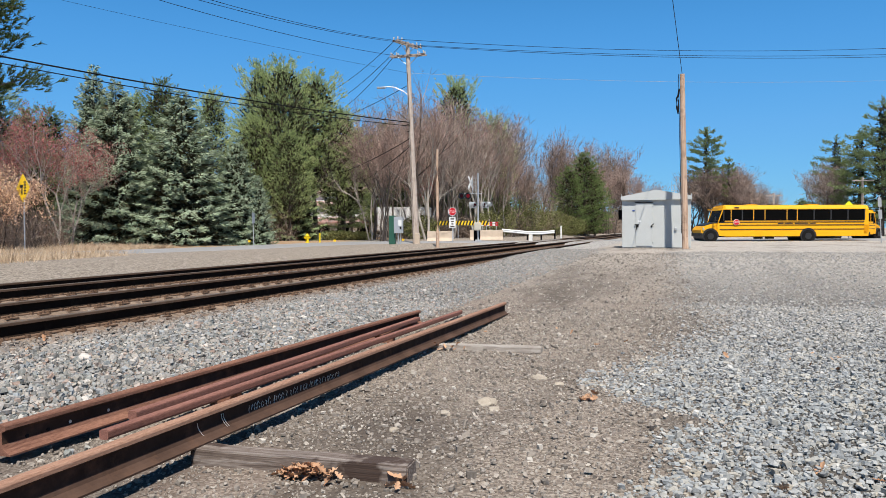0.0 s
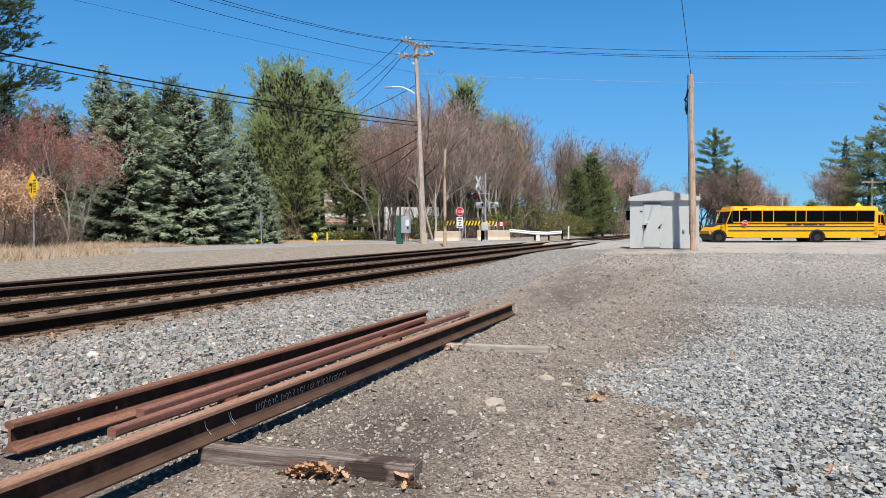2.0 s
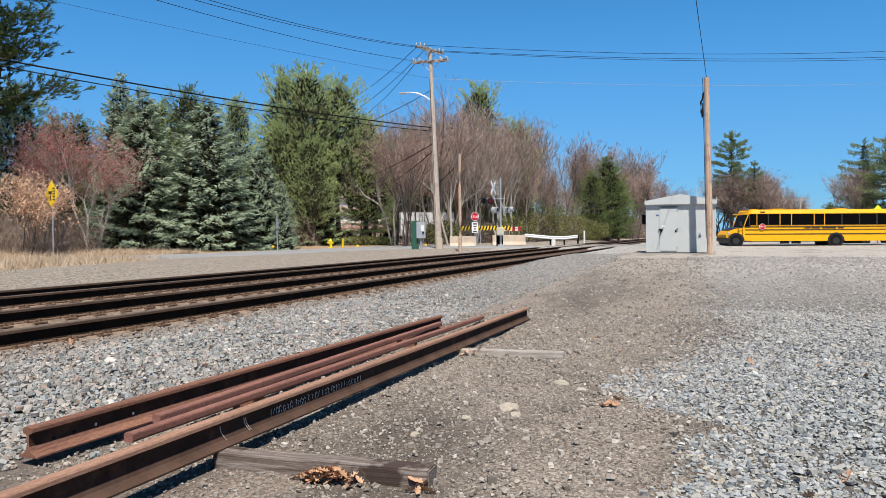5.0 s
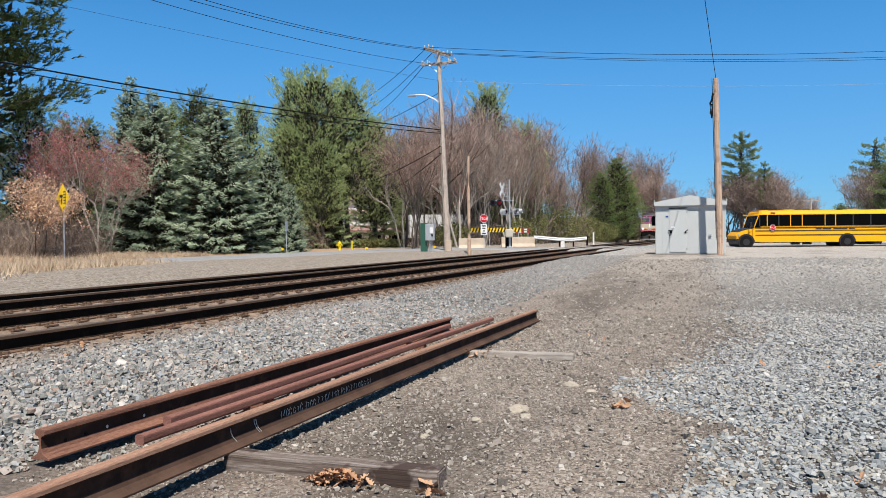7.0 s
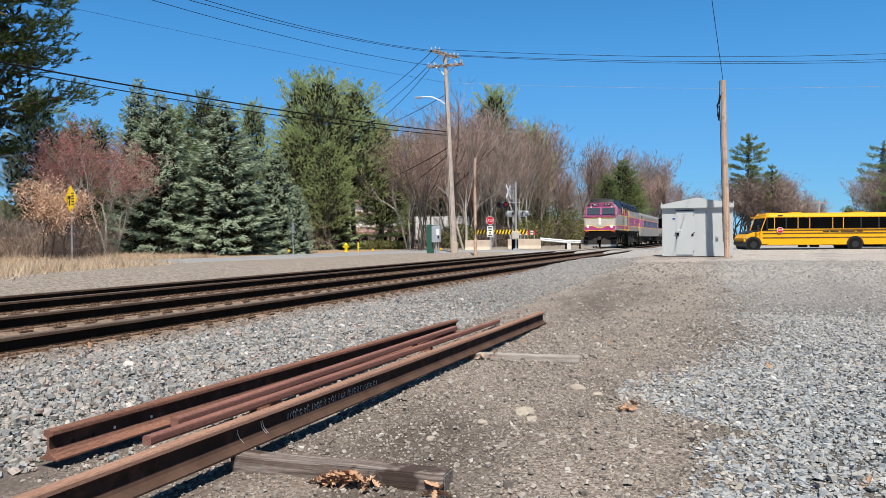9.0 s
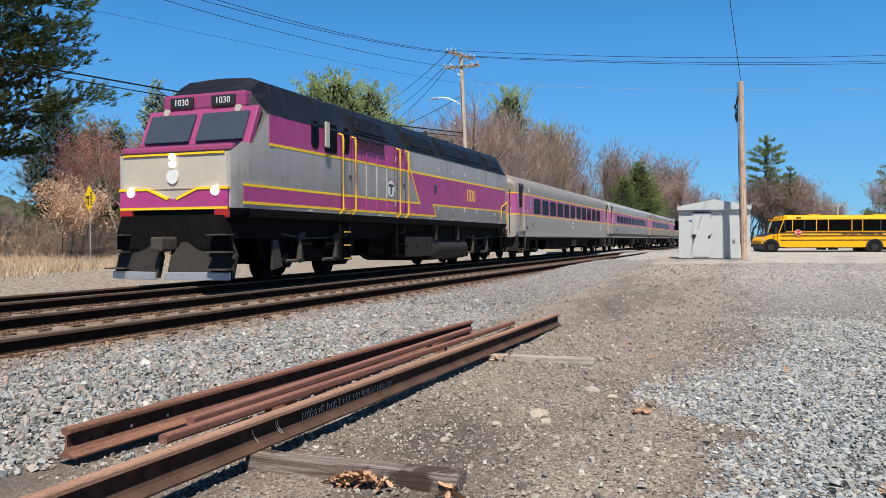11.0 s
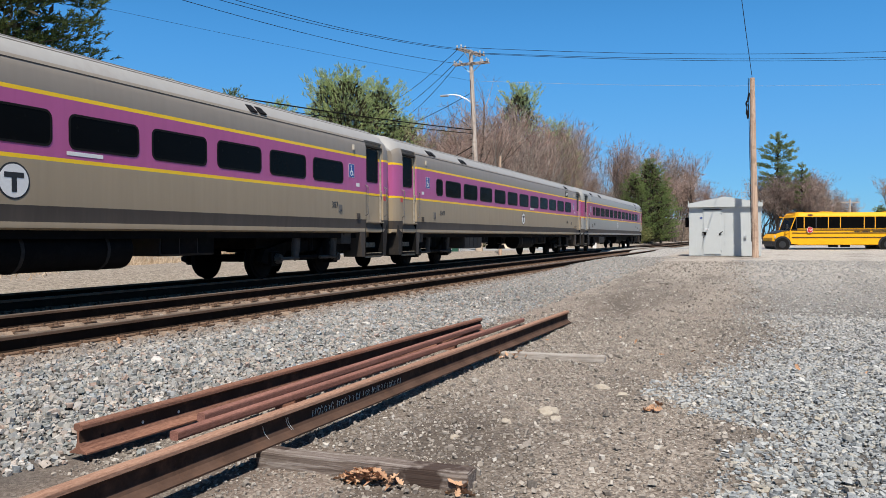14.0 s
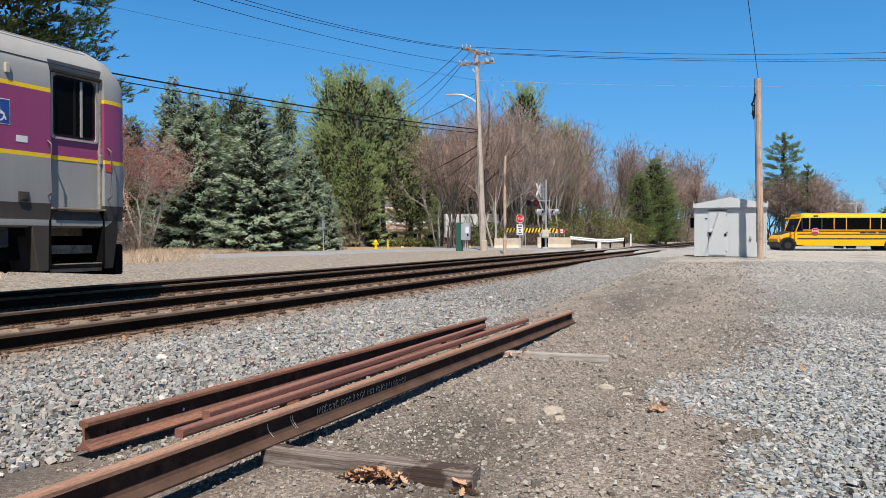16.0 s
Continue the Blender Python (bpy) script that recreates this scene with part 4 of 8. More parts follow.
    for y, ln, r, z in TANKS[kind["under"]]:
        bm = bmesh.new()
        n = 18
        prism(bm, [(1.02 + r * math.cos(i * math.tau / n), z + r * math.sin(i * math.tau / n)) for i in range(n)], y - ln / 2, y + ln / 2)
        tank = part("air_tank", bm, BLACK_IRON, c, "black cylindrical tank", True)
        for yy in (-0.3, 0.3):
            bm = bmesh.new()
            prism(bm, [(1.02 + (r + 0.012) * math.cos(i * math.tau / n), z + (r + 0.012) * math.sin(i * math.tau / n)) for i in range(n)], y + yy * ln - 0.03, y + yy * ln + 0.03)
            box(bm, (1.02, y + yy * ln, 0.98), (0.06, 0.06, 0.3))
            part("strap", bm, SOOT, tank)
    if kind["under"] == "cradle":
        # splayed cradle that hangs below the floor
        bm = bmesh.new()
        for yy in (-2.15, -1.25):
            box(bm, (0.95, yy, 0.80), (0.30, 0.07, 0.45), 0.01)
        box(bm, (0.95, -1.7, 0.66), (0.5, 0.92, 0.05), 0.01)
        prism(bm, [(-2.02, 0.60), (-1.38, 0.60), (-1.22, 0.44), (-2.18, 0.44)], 0.7, 1.25, axis="x")
        pipe(bm, [(1.0, -1.2, 0.95), (1.05, -1.0, 0.85), (1.05, -1.05, 0.62), (1.0, -1.3, 0.60)], 0.02)
        part("cradle", bm, BLACK_IRON, c, "black hanging cradle with a hose")
    for y in (-L + 2.35, L - 2.35):
        bm = bmesh.new()
        box(bm, (0, y, 0.83), (2.5, 1.05, 0.5), 0.04)
        box(bm, (0, y, 0.50), (1.9, 0.7, 0.3), 0.04)
        part("draft_gear", bm, BLACK_IRON, c, "black draft gear housing")
        for s in (-1, 1):
            bm = bmesh.new()
            box(bm, (s * 1.36, y - 0.1, 0.92), (0.16, 0.5, 0.30), 0.03)
            box(bm, (s * 1.40, y - 0.1, 1.02), (0.16, 0.34, 0.06), 0.02)
            part("hand_brake", bm, WORN_STEEL, c, "dusty grey brake housing")
    for s in (-1, 1):
        bm = bmesh.new()
        tube(bm, (s * 1.1, -6.2, 0.95), (s * 1.1, 6.2, 0.95), 0.03, 0.03, 6)
        part("pipe_run", bm, BLACK_IRON, c)
    for y in (-9.05, 9.05):
        bogie(c, y)
    for e in (-1, 1):
        bm = bmesh.new()
        box(bm, (0, e * (L - 0.05), 0.85), (0.28, 0.5, 0.26), 0.05)
        for s in (-1, 1):
            pipe(bm, [(s * 0.45, e * (L - 0.3), 0.95), (s * 0.5, e * (L - 0.15), 0.55), (s * 0.42, e * (L + 0.02), 0.52), (s * 0.3, e * (L + 0.03), 0.8)], 0.028)
        part("coupler", bm, BLACK_IRON, c, "black coupler and hoses")
        for i, u in enumerate((-1.15, -0.95, 0.95, 1.15)):
            bm = bmesh.new()
            pipe(bm, [(u, e * (L - 0.55), 0.82), (u, e * (L - 0.42), 0.40 + 0.05 * i % 2), (u * 0.98, e * (L - 0.2), 0.30 + 0.04 * i), (u * 0.96, e * (L - 0.02), 0.42)], 0.03, 7)
            part("air_hose", bm, RUBBER, c, "drooping black rubber air hose")
    # roof ribs and vents
    bm = bmesh.new()
    for s in (-1, 1):
        for xx in () if kind["big"] else (1.25, 1.12):
            box(bm, (s * xx, 0, 3.765 if xx > 1.2 else 3.835), (0.02, 2 * L - 1.4, 0.018))
    if kind["big"]:
        bm.free()
    else:
        part("roof_rib", bm, kind["up"], c)
    rnd = random.Random(kind["number"])
    for y in ROOF_VENTS[kind["number"]]:
        for s in (-1, 1):
            bm = bmesh.new()
            tilt = Matrix.Rotation(radians(s * 42), 3, "Y")
            if kind["big"]:
                box(bm, (0, 0, 0), (0.30, 0.85, 0.025), 0.006)
                for i in range(9):
                    box(bm, (0, -0.36 + i * 0.09, 0.016), (0.27, 0.025, 0.012))
            else:
                for i in (-1, 1):
                    box(bm, (0, i * 0.16, 0), (0.26, 0.24, 0.03), 0.006)
            o = part("roof_vent", bm, COACH_END if kind["big"] else GASKET, c)
            o.matrix_basis = Matrix.Translation((s * 1.45, y, 3.60)) @ tilt.to_4x4()
    ring_logo(c, 0.35 + kind.get("logo", wo), 1.73, 1.60)
    for s in (1, -1):
        y = -L + 3.72 if kind["big"] is False else L - 3.98
        if kind["number"].isdigit():
            text_part("number", kind["number"], 0.23, BLACK_PAINT, c, pose(s * 1.602, s * y, 1.70, 90, 0, 90 * s), "black fleet number", stretch=0.95)
            if not kind["big"]:
                text_part("number", kind["number"], 0.22, BLACK_PAINT, c, pose(s * 1.602, s * (L - (4.0 if kind["plate"] else 3.3)), 1.72, 90, 0, 90 * s), "small black fleet number", stretch=0.95)
        else:
            for yy in (y, L - 3.6):
                bm = bmesh.new()
                slab(bm, [(-0.2, -0.06), (0.2, -0.06), (0.2, 0.06), (-0.2, 0.06)], 0, 0.004, LOCAL_SIDE[1])
                put_on_side(part("number_bar", bm, SKIRT, c), c, s, 1.60, s * yy, 1.71)
        if kind["big"]:
            bm = bmesh.new()
            slab(bm, [(-0.25, -0.10), (0.25, -0.10), (0.25, 0.10), (-0.25, 0.10)], -0.001, 0.0015, LOCAL_SIDE[1])
            put_on_side(part("number_plate", bm, WHITE_PAINT, c), c, s, 1.60, s * y, 1.70)
            text_part("lettering", kind["letters"], 0.34, COACH_END, c, pose(s * 1.602, s * (y - 0.1), 1.93, 90, 0, 90 * s), "faded white lettering", shear=0.25)
        bm = bmesh.new()
        slab(bm, [(-0.35, -0.03), (0.35, -0.03), (0.35, 0.03), (-0.35, 0.03)], 0, 0.004, LOCAL_SIDE[1])
        put_on_side(part("sign_strip", bm, WHITE_PAINT, c), c, s, 1.601, (1.6 + wo) * s, 2.20)
        for i in range(13 if kind["number"] in ("247", "1632") else 0):
            bm = bmesh.new()
            box(bm, (0, 0, 0), (0.012, 0.15, 0.03))
            put_on_side(part("reflector", bm, YELLOW_LINE if i % 3 == 1 else CREAM, c), c, s, 1.583, -9.6 + i * 1.6, 1.12)
    if kind["plate"]:
        for s in (1, -1):
            bm = bmesh.new()
            slab(bm, rrect(0.60, 0.29, 0.05), 0, 0.012, LOCAL_SIDE[1])
            o = put_on_side(part("number_plate", bm, GASKET, c), c, s, 1.588, s * (L - 4.19), 3.21)
            text_part("number", kind["number"], 0.24, WHITE_PAINT, o, pose(0.014, 0, 0, 90, 0, 90), "white fleet number")
    if kind.get("cab"):
        bm = bmesh.new()
        box(bm, (0.0, L - 0.20, 3.55), (0.5, 0.12, 0.22), 0.04)
        for s in (-1, 1):
            box(bm, (s * 0.95, L - 0.2, 3.05), (0.62, 0.1, 0.62), 0.05)
        part("cab_front", bm, GLASS_DARK, c, "dark cab windows at the end of the car")
        bm = bmesh.new()
        for s in (-1, 1):
            tube(bm, (s * 0.5, L - 1.2, 3.85), (s * 0.5, L - 0.75, 3.85), 0.05, 0.10, 10)
        box(bm, (0, L - 1.6, 3.90), (0.5, 0.4, 0.14), 0.05)
        part("horn", bm, GALV, c, "roof horn trumpets")
        bm = bmesh.new()
        box(bm, (0, L - 0.1, 0.55), (2.7, 0.2, 0.5), 0.04)
        part("pilot", bm, BLACK_IRON, c)
    return c


KINDS = [
    dict(label="grey and purple passenger coach with large windows", paint="grey body with purple window band", low=GREY_COACH, up=ROOF_DARK, sill=GREY_COACH, roof=RUSTY_ROOF, number="521", under="large", letters="massDOT", big=True, shift=-1.2, logo=-0.85, half=0, band=PURPLE, plate=False),
    dict(label="grey and purple passenger coach with ribbed roof", paint="grey body with purple window band", low=GREY_DARK, up=GREY_DARK, sill=SKIRT, roof=ROOF_GREY, number="247", under="open", sign=1.95, big=False, shift=-0.3, logo=-0.8, half=1, band=PURPLE, plate=False),
    dict(label="dusty tan and purple passenger coach", paint="tan dusty body with purple band", low=TAN_COACH, up=ROOF_DARK, sill=SKIRT, roof=ROOF_GREY, number="387", under="cradle", big=False, shift=0.4, half=-1, band=PURPLE, plate=False),
    dict(label="dusty tan and purple passenger coach with number plate", paint="tan dusty body with purple band", low=TAN_COACH, up=ROOF_DARK, sill=SKIRT, roof=ROOF_GREY, number="1609", under="cradle", big=False, shift=0.18, logo=0.0, half=-1, band=PURPLE, plate=True),
    dict(label="grey and purple control coach at the train's end", paint="grey body with purple band", low=GREY_DARK, up=GREY_DARK, sill=SKIRT, roof=ROOF_GREY, number="1632", under="cradle", big=False, shift=0.17, logo=-0.76, half=-1, band=WINE, plate=True, cab=True),
]

LOCO_GREY = coachwork("locomotive_grey_paint", (0.46, 0.44, 0.42), 0.45, 0.16, (0.17, 0.14, 0.11), 0.75)
SCREEN_GLASS = plain("windscreen_glass", (0.05, 0.065, 0.085), 0.12, 0.0, 0.1, 2, 20, spec=0.6)
LOCO_ROOF = plain("locomotive_black_roof", (0.011, 0.012, 0.016), 0.42, 0.0, 0.3, 1.5, 30, 0.002, dirt=(0.032, 0.032, 0.036), dirt_at=0.6, spec=0.35)
LOCO_PURPLE = coachwork("locomotive_purple_paint", (0.43, 0.06, 0.225), 0.38, 0.15, (0.17, 0.045, 0.09), 0.6)
YELLOW_RAIL = plain("yellow_handrail", (0.78, 0.46, 0.02), 0.45, 0, 0.08, 3, 40)
LOCO_HALF = [(1.45, 1.42, 3), (1.52, 1.60, 0), (1.52, 3.66, 2), (1.47, 3.72, 2), (1.06, 4.46, 2), (0.82, 4.56, 2), (0.0, 4.60, 2)]
GRILLE = plain("dark_purple_grille", (0.05, 0.014, 0.035), 0.6, 0, 0.2, 2, 30)
HEADLAMP = glow("headlamp", (1.0, 0.93, 0.78), 2.2)


def locomotive():
    c = thing("locomotive", "purple and grey diesel locomotive with black roof", "locomotive")
    flat = lambda x, z: (x, z)
    noseA = lambda x, z: (x * 0.93, min(z, 2.75))
    noseB = lambda x, z: (x * 0.99, min(z, 2.95))
    glassA = lambda x, z: (x * 0.985, min(z, 2.98))
    cabT = lambda x, z: (x * 0.99, min(z, 4.18))
    bm = bmesh.new()
    skin(bm, LOCO_HALF, [(-9.45, noseA), (-9.2, noseB), (-8.75, glassA), (-8.25, cabT), (-7.9, flat), (9.75, flat), (10.0, lambda x, z: (x * 0.97, z - 0.02))])
    part("body", bm, [LOCO_GREY, LOCO_GREY, LOCO_ROOF, BLACK_IRON], c, "grey car body with black roof", True)
    X = 1.52

    def patch(name, pts, mat, d0, d1, s, label=""):
        bm = bmesh.new()
        slab(bm, pts, d0, d1, LOCAL_SIDE[1])
        o = part(name, bm, mat, c, label)
        if s > 0:
            o.matrix_basis = pose(X, 0, 0)
        else:
            o.matrix_basis = Matrix.Translation((-X, 0, 0)) @ Matrix.Diagonal((-1, 1, 1, 1))
        return o
    for s in (1, -1):
        # front: purple above, grey band, purple foot; rear: purple middle between grey
        patch("purple_panel", [(-8.2, 3.02), (-0.72, 3.02), (-0.98, 3.60), (-0.98, 3.66), (-8.2, 3.66)], LOCO_PURPLE, -0.01, 0.003, s, "purple painted panel")
        patch("purple_panel", [(-9.15, 1.74), (1.52, 1.74), (1.27, 2.07), (0.18, 2.07), (-9.15, 2.07)], LOCO_PURPLE, -0.01, 0.003, s)
        patch("purple_panel", [(0.18, 2.07), (9.6, 2.12), (9.6, 3.05), (-0.72, 3.02)], LOCO_PURPLE, -0.01, 0.0032, s)
        patch("yellow_line", [(-8.2, 2.985), (9.6, 3.02), (9.6, 3.08), (-8.2, 3.045)], YELLOW_LINE, -0.01, 0.006, s, "yellow stripe")
        patch("yellow_line", [(-9.15, 2.055), (0.20, 2.055), (0.20, 2.11), (-9.15, 2.11)], YELLOW_LINE, -0.01, 0.006, s)
        patch("yellow_line", [(1.27, 2.055), (9.6, 2.10), (9.6, 2.15), (1.27, 2.11)], YELLOW_LINE, -0.01, 0.006, s)
        patch("yellow_line", [(0.14, 2.06), (0.24, 2.06), (-0.94, 3.62), (-1.02, 3.62)], YELLOW_LINE, -0.01, 0.0065, s)
        patch("yellow_line", [(1.27, 2.10), (1.33, 2.10), (1.60, 1.72), (1.52, 1.72)], YELLOW_LINE, -0.01, 0.0065, s)
        patch("yellow_line", [(-9.15, 1.685), (1.55, 1.685), (1.55, 1.745), (-9.15, 1.745)], YELLOW_LINE, -0.01, 0.007, s)
        # doors with raised edges along the hood
        for y0 in (-4.25, -1.72, 1.75, 3.1, 4.35, 5.7, 6.9, 8.0, 8.5, 9.0):
            patch("door_seam", [(y0, 1.74), (y0 + 0.016, 1.74), (y0 + 0.016, 3.60), (y0, 3.60)], SKIRT, 0.001, 0.0045, s)
            for z0 in (2.0, 2.62, 3.3):
                bm = bmesh.new()
                tube(bm, (s * (X + 0.012), y0 + 0.04, z0 - 0.07), (s * (X + 0.012), y0 + 0.04, z0 + 0.07), 0.014, 0.014, 6)
                part("door_hinge", bm, LOCO_GREY if z0 > 3 or z0 < 2.1 else LOCO_PURPLE, c)
        for y0 in (3.75, 5.0, 6.3, 7.45):
            patch("door_seam", [(y0, 2.16), (y0 + 0.010, 2.16), (y0 + 0.010, 3.01), (y0, 3.01)], SKIRT, 0.001, 0.0045, s)
        for y0 in (-3.6, -2.95, -2.3):
            for z0, z1, mat in ((1.76, 2.05, LOCO_PURPLE), (2.115, 2.98, LOCO_GREY), (3.05, 3.34, LOCO_PURPLE)):
                patch("side_rib", [(y0, z0), (y0 + 0.05, z0), (y0 + 0.05, z1), (y0, z1)], mat, 0.003, 0.03, s)
        # side door aft of the cab and in the hood
        for y0 in (-5.0, -1.55):
            bm = bmesh.new()
            o1 = [(y0, 1.72), (y0 + 0.60, 1.72), (y0 + 0.60, 3.5), (y0, 3.5)]
            i1 = [(y0 + 0.014, 1.734), (y0 + 0.586, 1.734), (y0 + 0.586, 3.486), (y0 + 0.014, 3.486)]
            ring(bm, o1, i1, 0.003, 0.010, LOCAL_SIDE[1])
            o = part("door_frame", bm, BLACK_IRON, c)
            o.matrix_basis = pose(X, 0, 0) if s > 0 else Matrix.Translation((-X, 0, 0)) @ Matrix.Diagonal((-1, 1, 1, 1))
            bm = bmesh.new()
            box(bm, (s * (X + 0.012), y0 + 0.5, 2.55), (0.03, 0.05, 0.16), 0.008)
            box(bm, (s * (X + 0.02), y0 + 0.47, 2.60), (0.03, 0.12, 0.03), 0.008)
            part("door_handle", bm, DULL_IRON, c)
        # rivets along the lower edge, streaked sill and roof-edge rail
        bm = bmesh.new()
        for i in range(60):
            box(bm, (s * (X + 0.004), -5.6 + i * 0.25, 1.665), (0.008, 0.018, 0.018))
        tagged(part("rivet_row", bm, LOCO_GREY, c), "fine rivets along the sill", kind="stuff")
        bm = bmesh.new()
        box(bm, (s * 1.50, 0.3, 1.50), (0.06, 18.4, 0.16))
        part("sill", bm, BLACK_IRON, c, "grimy side sill")
        for y0 in (-0.95, 1.75, 3.9):
            bm = bmesh.new()
            prism(bm, [(s * 1.48, 1.42), (s * 1.48, 0.92), (s * 1.36, 0.92), (s * 1.30, 1.42)], y0 - 0.05, y0 + 0.05)
            part("tank_hanger", bm, SKIRT, c)
        for y0 in (-5.08, -4.40, -1.58, -0.96):
            bm = bmesh.new()
            pipe(bm, [(s * X, y0, 3.62), (s * (X + 0.11), y0, 3.58), (s * (X + 0.12), y0, 3.4), (s * (X + 0.12), y0, 1.68), (s * (X + 0.02), y0, 1.60)], 0.028, 8)
            part("handrail", bm, YELLOW_RAIL, c, "bright yellow handrail")
        # cab side windows
        w = window_meshes(0.58, 0.66, 0.07)
        put_on_side(w, c, s, X + 0.005, -5.52, 3.45)
        w = window_meshes(0.30, 0.62, 0.13)
        put_on_side(w, c, s, X + 0.005, -4.72, 3.48)
        w = window_meshes(0.30, 0.62, 0.13)
        put_on_side(w, c, s, X + 0.005, -6.28, 3.45)
        bm = bmesh.new()
        box(bm, (s * (X + 0.10), -5.86, 3.50), (0.05, 0.20, 0.62), 0.02)
        part("mirror", bm, CREAM, c, "cream folding mirror")
        # intake grille over the ribs
        bm = bmesh.new()
        for i in range(17):
            box(bm, (s * (X + 0.015), -4.05 + i * 0.095, 3.50), (0.04, 0.035, 0.26))
        box(bm, (s * (X + 0.012), -3.29, 3.37), (0.05, 1.7, 0.04))
        box(bm, (s * (X + 0.012), -3.29, 3.64), (0.05, 1.7, 0.04))
        part("grille", bm, GRILLE, c, "dark louvred intake grille")
        # sill reflectors
        for i in range(9):
            bm = bmesh.new()
            box(bm, (s * (X - 0.005), -6.5 + i * 1.9, 1.635), (0.03, 0.18, 0.03))
            part("reflector", bm, YELLOW_LINE if i % 2 else WHITE_PAINT, c)
        # ladders
        for y0 in (-4.74, -1.25, 9.35):
            bm = bmesh.new()
            for dy in (-0.28, 0.28):
                prism(bm, [(y0 + dy - 0.04, 1.45), (y0 + dy + 0.04, 1.45), (y0 + dy * 0.86 + 0.04, 0.42), (y0 + dy * 0.86 - 0.04, 0.42)], s * 1.50 - 0.02, s * 1.50 + 0.02, axis="x")
            for zz in (0.46, 0.80, 1.14):
                box(bm, (s * 1.45, y0, zz), (0.22, 0.5, 0.03))
            lad = part("ladder", bm, BLACK_IRON, c, "black side ladder")
            for zz in (0.46, 0.80, 1.14):
                bm = bmesh.new()
                box(bm, (s * 1.565, y0, zz + 0.005), (0.014, 0.34, 0.035))
                part("tread_edge", bm, YELLOW_RAIL if y0 < -2 else BLACK_IRON, lad)
        # raised roof hatches with rows of slats
        for y0, ln in ((-4.1, 2.0), (-0.55, 2.1), (2.35, 2.2), (4.75, 2.0), (7.3, 2.0)):
            t = Matrix.Rotation(radians(s * 61), 3, "Y")
            bm = bmesh.new()
            box(bm, (s * 1.285, y0 + ln / 2, 4.10), (0.80, ln + 0.12, 0.05), 0.015, t)
            hatch = part("roof_hatch", bm, LOCO_ROOF, c, "raised black roof hatch")
            bm = bmesh.new()
            box(bm, (s * 1.345, y0 + ln / 2, 4.03), (0.46, ln - 0.06, 0.05), 0.004, t)
            part("louvre_recess", bm, GASKET, hatch)
            bm = bmesh.new()
            for i in range(int(ln / 0.12)):
                box(bm, (s * 1.375, y0 + 0.08 + i * 0.12, 4.045), (0.46, 0.05, 0.05), rot=t)
            part("louvre", bm, LOCO_ROOF, hatch, "black roof louvres")
        bm = bmesh.new()
        box(bm, (s * 1.515, 1.0, 3.69), (0.03, 17.4, 0.05), 0.008)
        part("roof_edge", bm, LOCO_ROOF, c)
        for y0 in (-2.4, 1.9, 4.4, 6.9):
            bm = bmesh.new()
            pipe(bm, [(s * 1.0, y0, 4.50), (s * 1.0, y0, 4.62), (s * 1.0, y0 + 0.14, 4.62), (s * 1.0, y0 + 0.14, 4.50)], 0.018, 6)
            part("lifting_eye", bm, LOCO_ROOF, c)
        text_part("number", "1030", 0.64, YELLOW_LINE, c, pose(s * (X + 0.004), 5.12, 2.55, 90, 0, 90 * s), "yellow road number", stretch=0.82)
        bm = bmesh.new()
        box(bm, (s * (X + 0.006), 1.52, 2.60), (0.012, 0.20, 0.28))
        part("plate", bm, BLACK_PAINT, c, "small black plate")
    ring_logo(c, -1.98, 2.42, X, 0.56)
    # roof fans and exhaust
    bm = bmesh.new()
    box(bm, (0, -1.6, 4.63), (0.6, 0.9, 0.14), 0.04)
    part("exhaust", bm, LOCO_ROOF, c)
    for y0 in (1.0, 3.2, 5.4):
        bm = bmesh.new()
        tube(bm, (0, y0, 4.57), (0, y0, 4.70), 0.55, 0.52, 24)
        part("roof_fan", bm, LOCO_ROOF, c, "black roof fan")
    # nose: paint, windscreens, lamps, number boards
    bm = bmesh.new()
    box(bm, (0, -9.34, 2.36), (2.64, 0.26, 0.72), 0.02)
    part("nose_panel", bm, CREAM, c, "pale grey nose panel")
    bm = bmesh.new()
    prism(bm, [(-1.38, 1.58), (1.38, 1.58), (1.38, 2.0), (0.62, 2.0), (0.12, 1.80), (-0.12, 1.80), (-0.62, 2.0), (-1.38, 2.0)], -9.50, -9.40)
    part("nose_band", bm, LOCO_PURPLE, c)
    bm = bmesh.new()
    for s in (-1, 1):
        prism(bm, [(s * 0.1, 1.82), (s * 0.62, 2.03), (s * 1.40, 2.03), (s * 1.40, 1.98), (s * 0.64, 1.98), (s * 0.12, 1.77)], -9.515, -9.45)
    box(bm, (0, -9.46, 1.60), (2.76, 0.1, 0.05))
    box(bm, (0, -9.40, 2.73), (2.6, 0.2, 0.04))
    part("nose_stripe", bm, YELLOW_LINE, c)
    bm = bmesh.new()
    slope = Matrix.Rotation(radians(-24), 3, "X")
    box(bm, (0, -8.62, 3.32), (2.9, 0.16, 1.05), 0.03, slope)
    box(bm, (0, -9.05, 2.84), (2.86, 0.7, 0.16), 0.05)
    box(bm, (0, -8.22, 4.0), (2.2, 0.5, 0.36), 0.06)
    part("cab_front", bm, WINE, c, "purple cab front")
    bm = bmesh.new()
    for s in (-1, 1):
        box(bm, (s * 0.69, -8.725, 3.38), (1.20, 0.05, 0.70), 0.02, slope)
    part("windscreen", bm, SCREEN_GLASS, c, "split windscreen reflecting the sky")
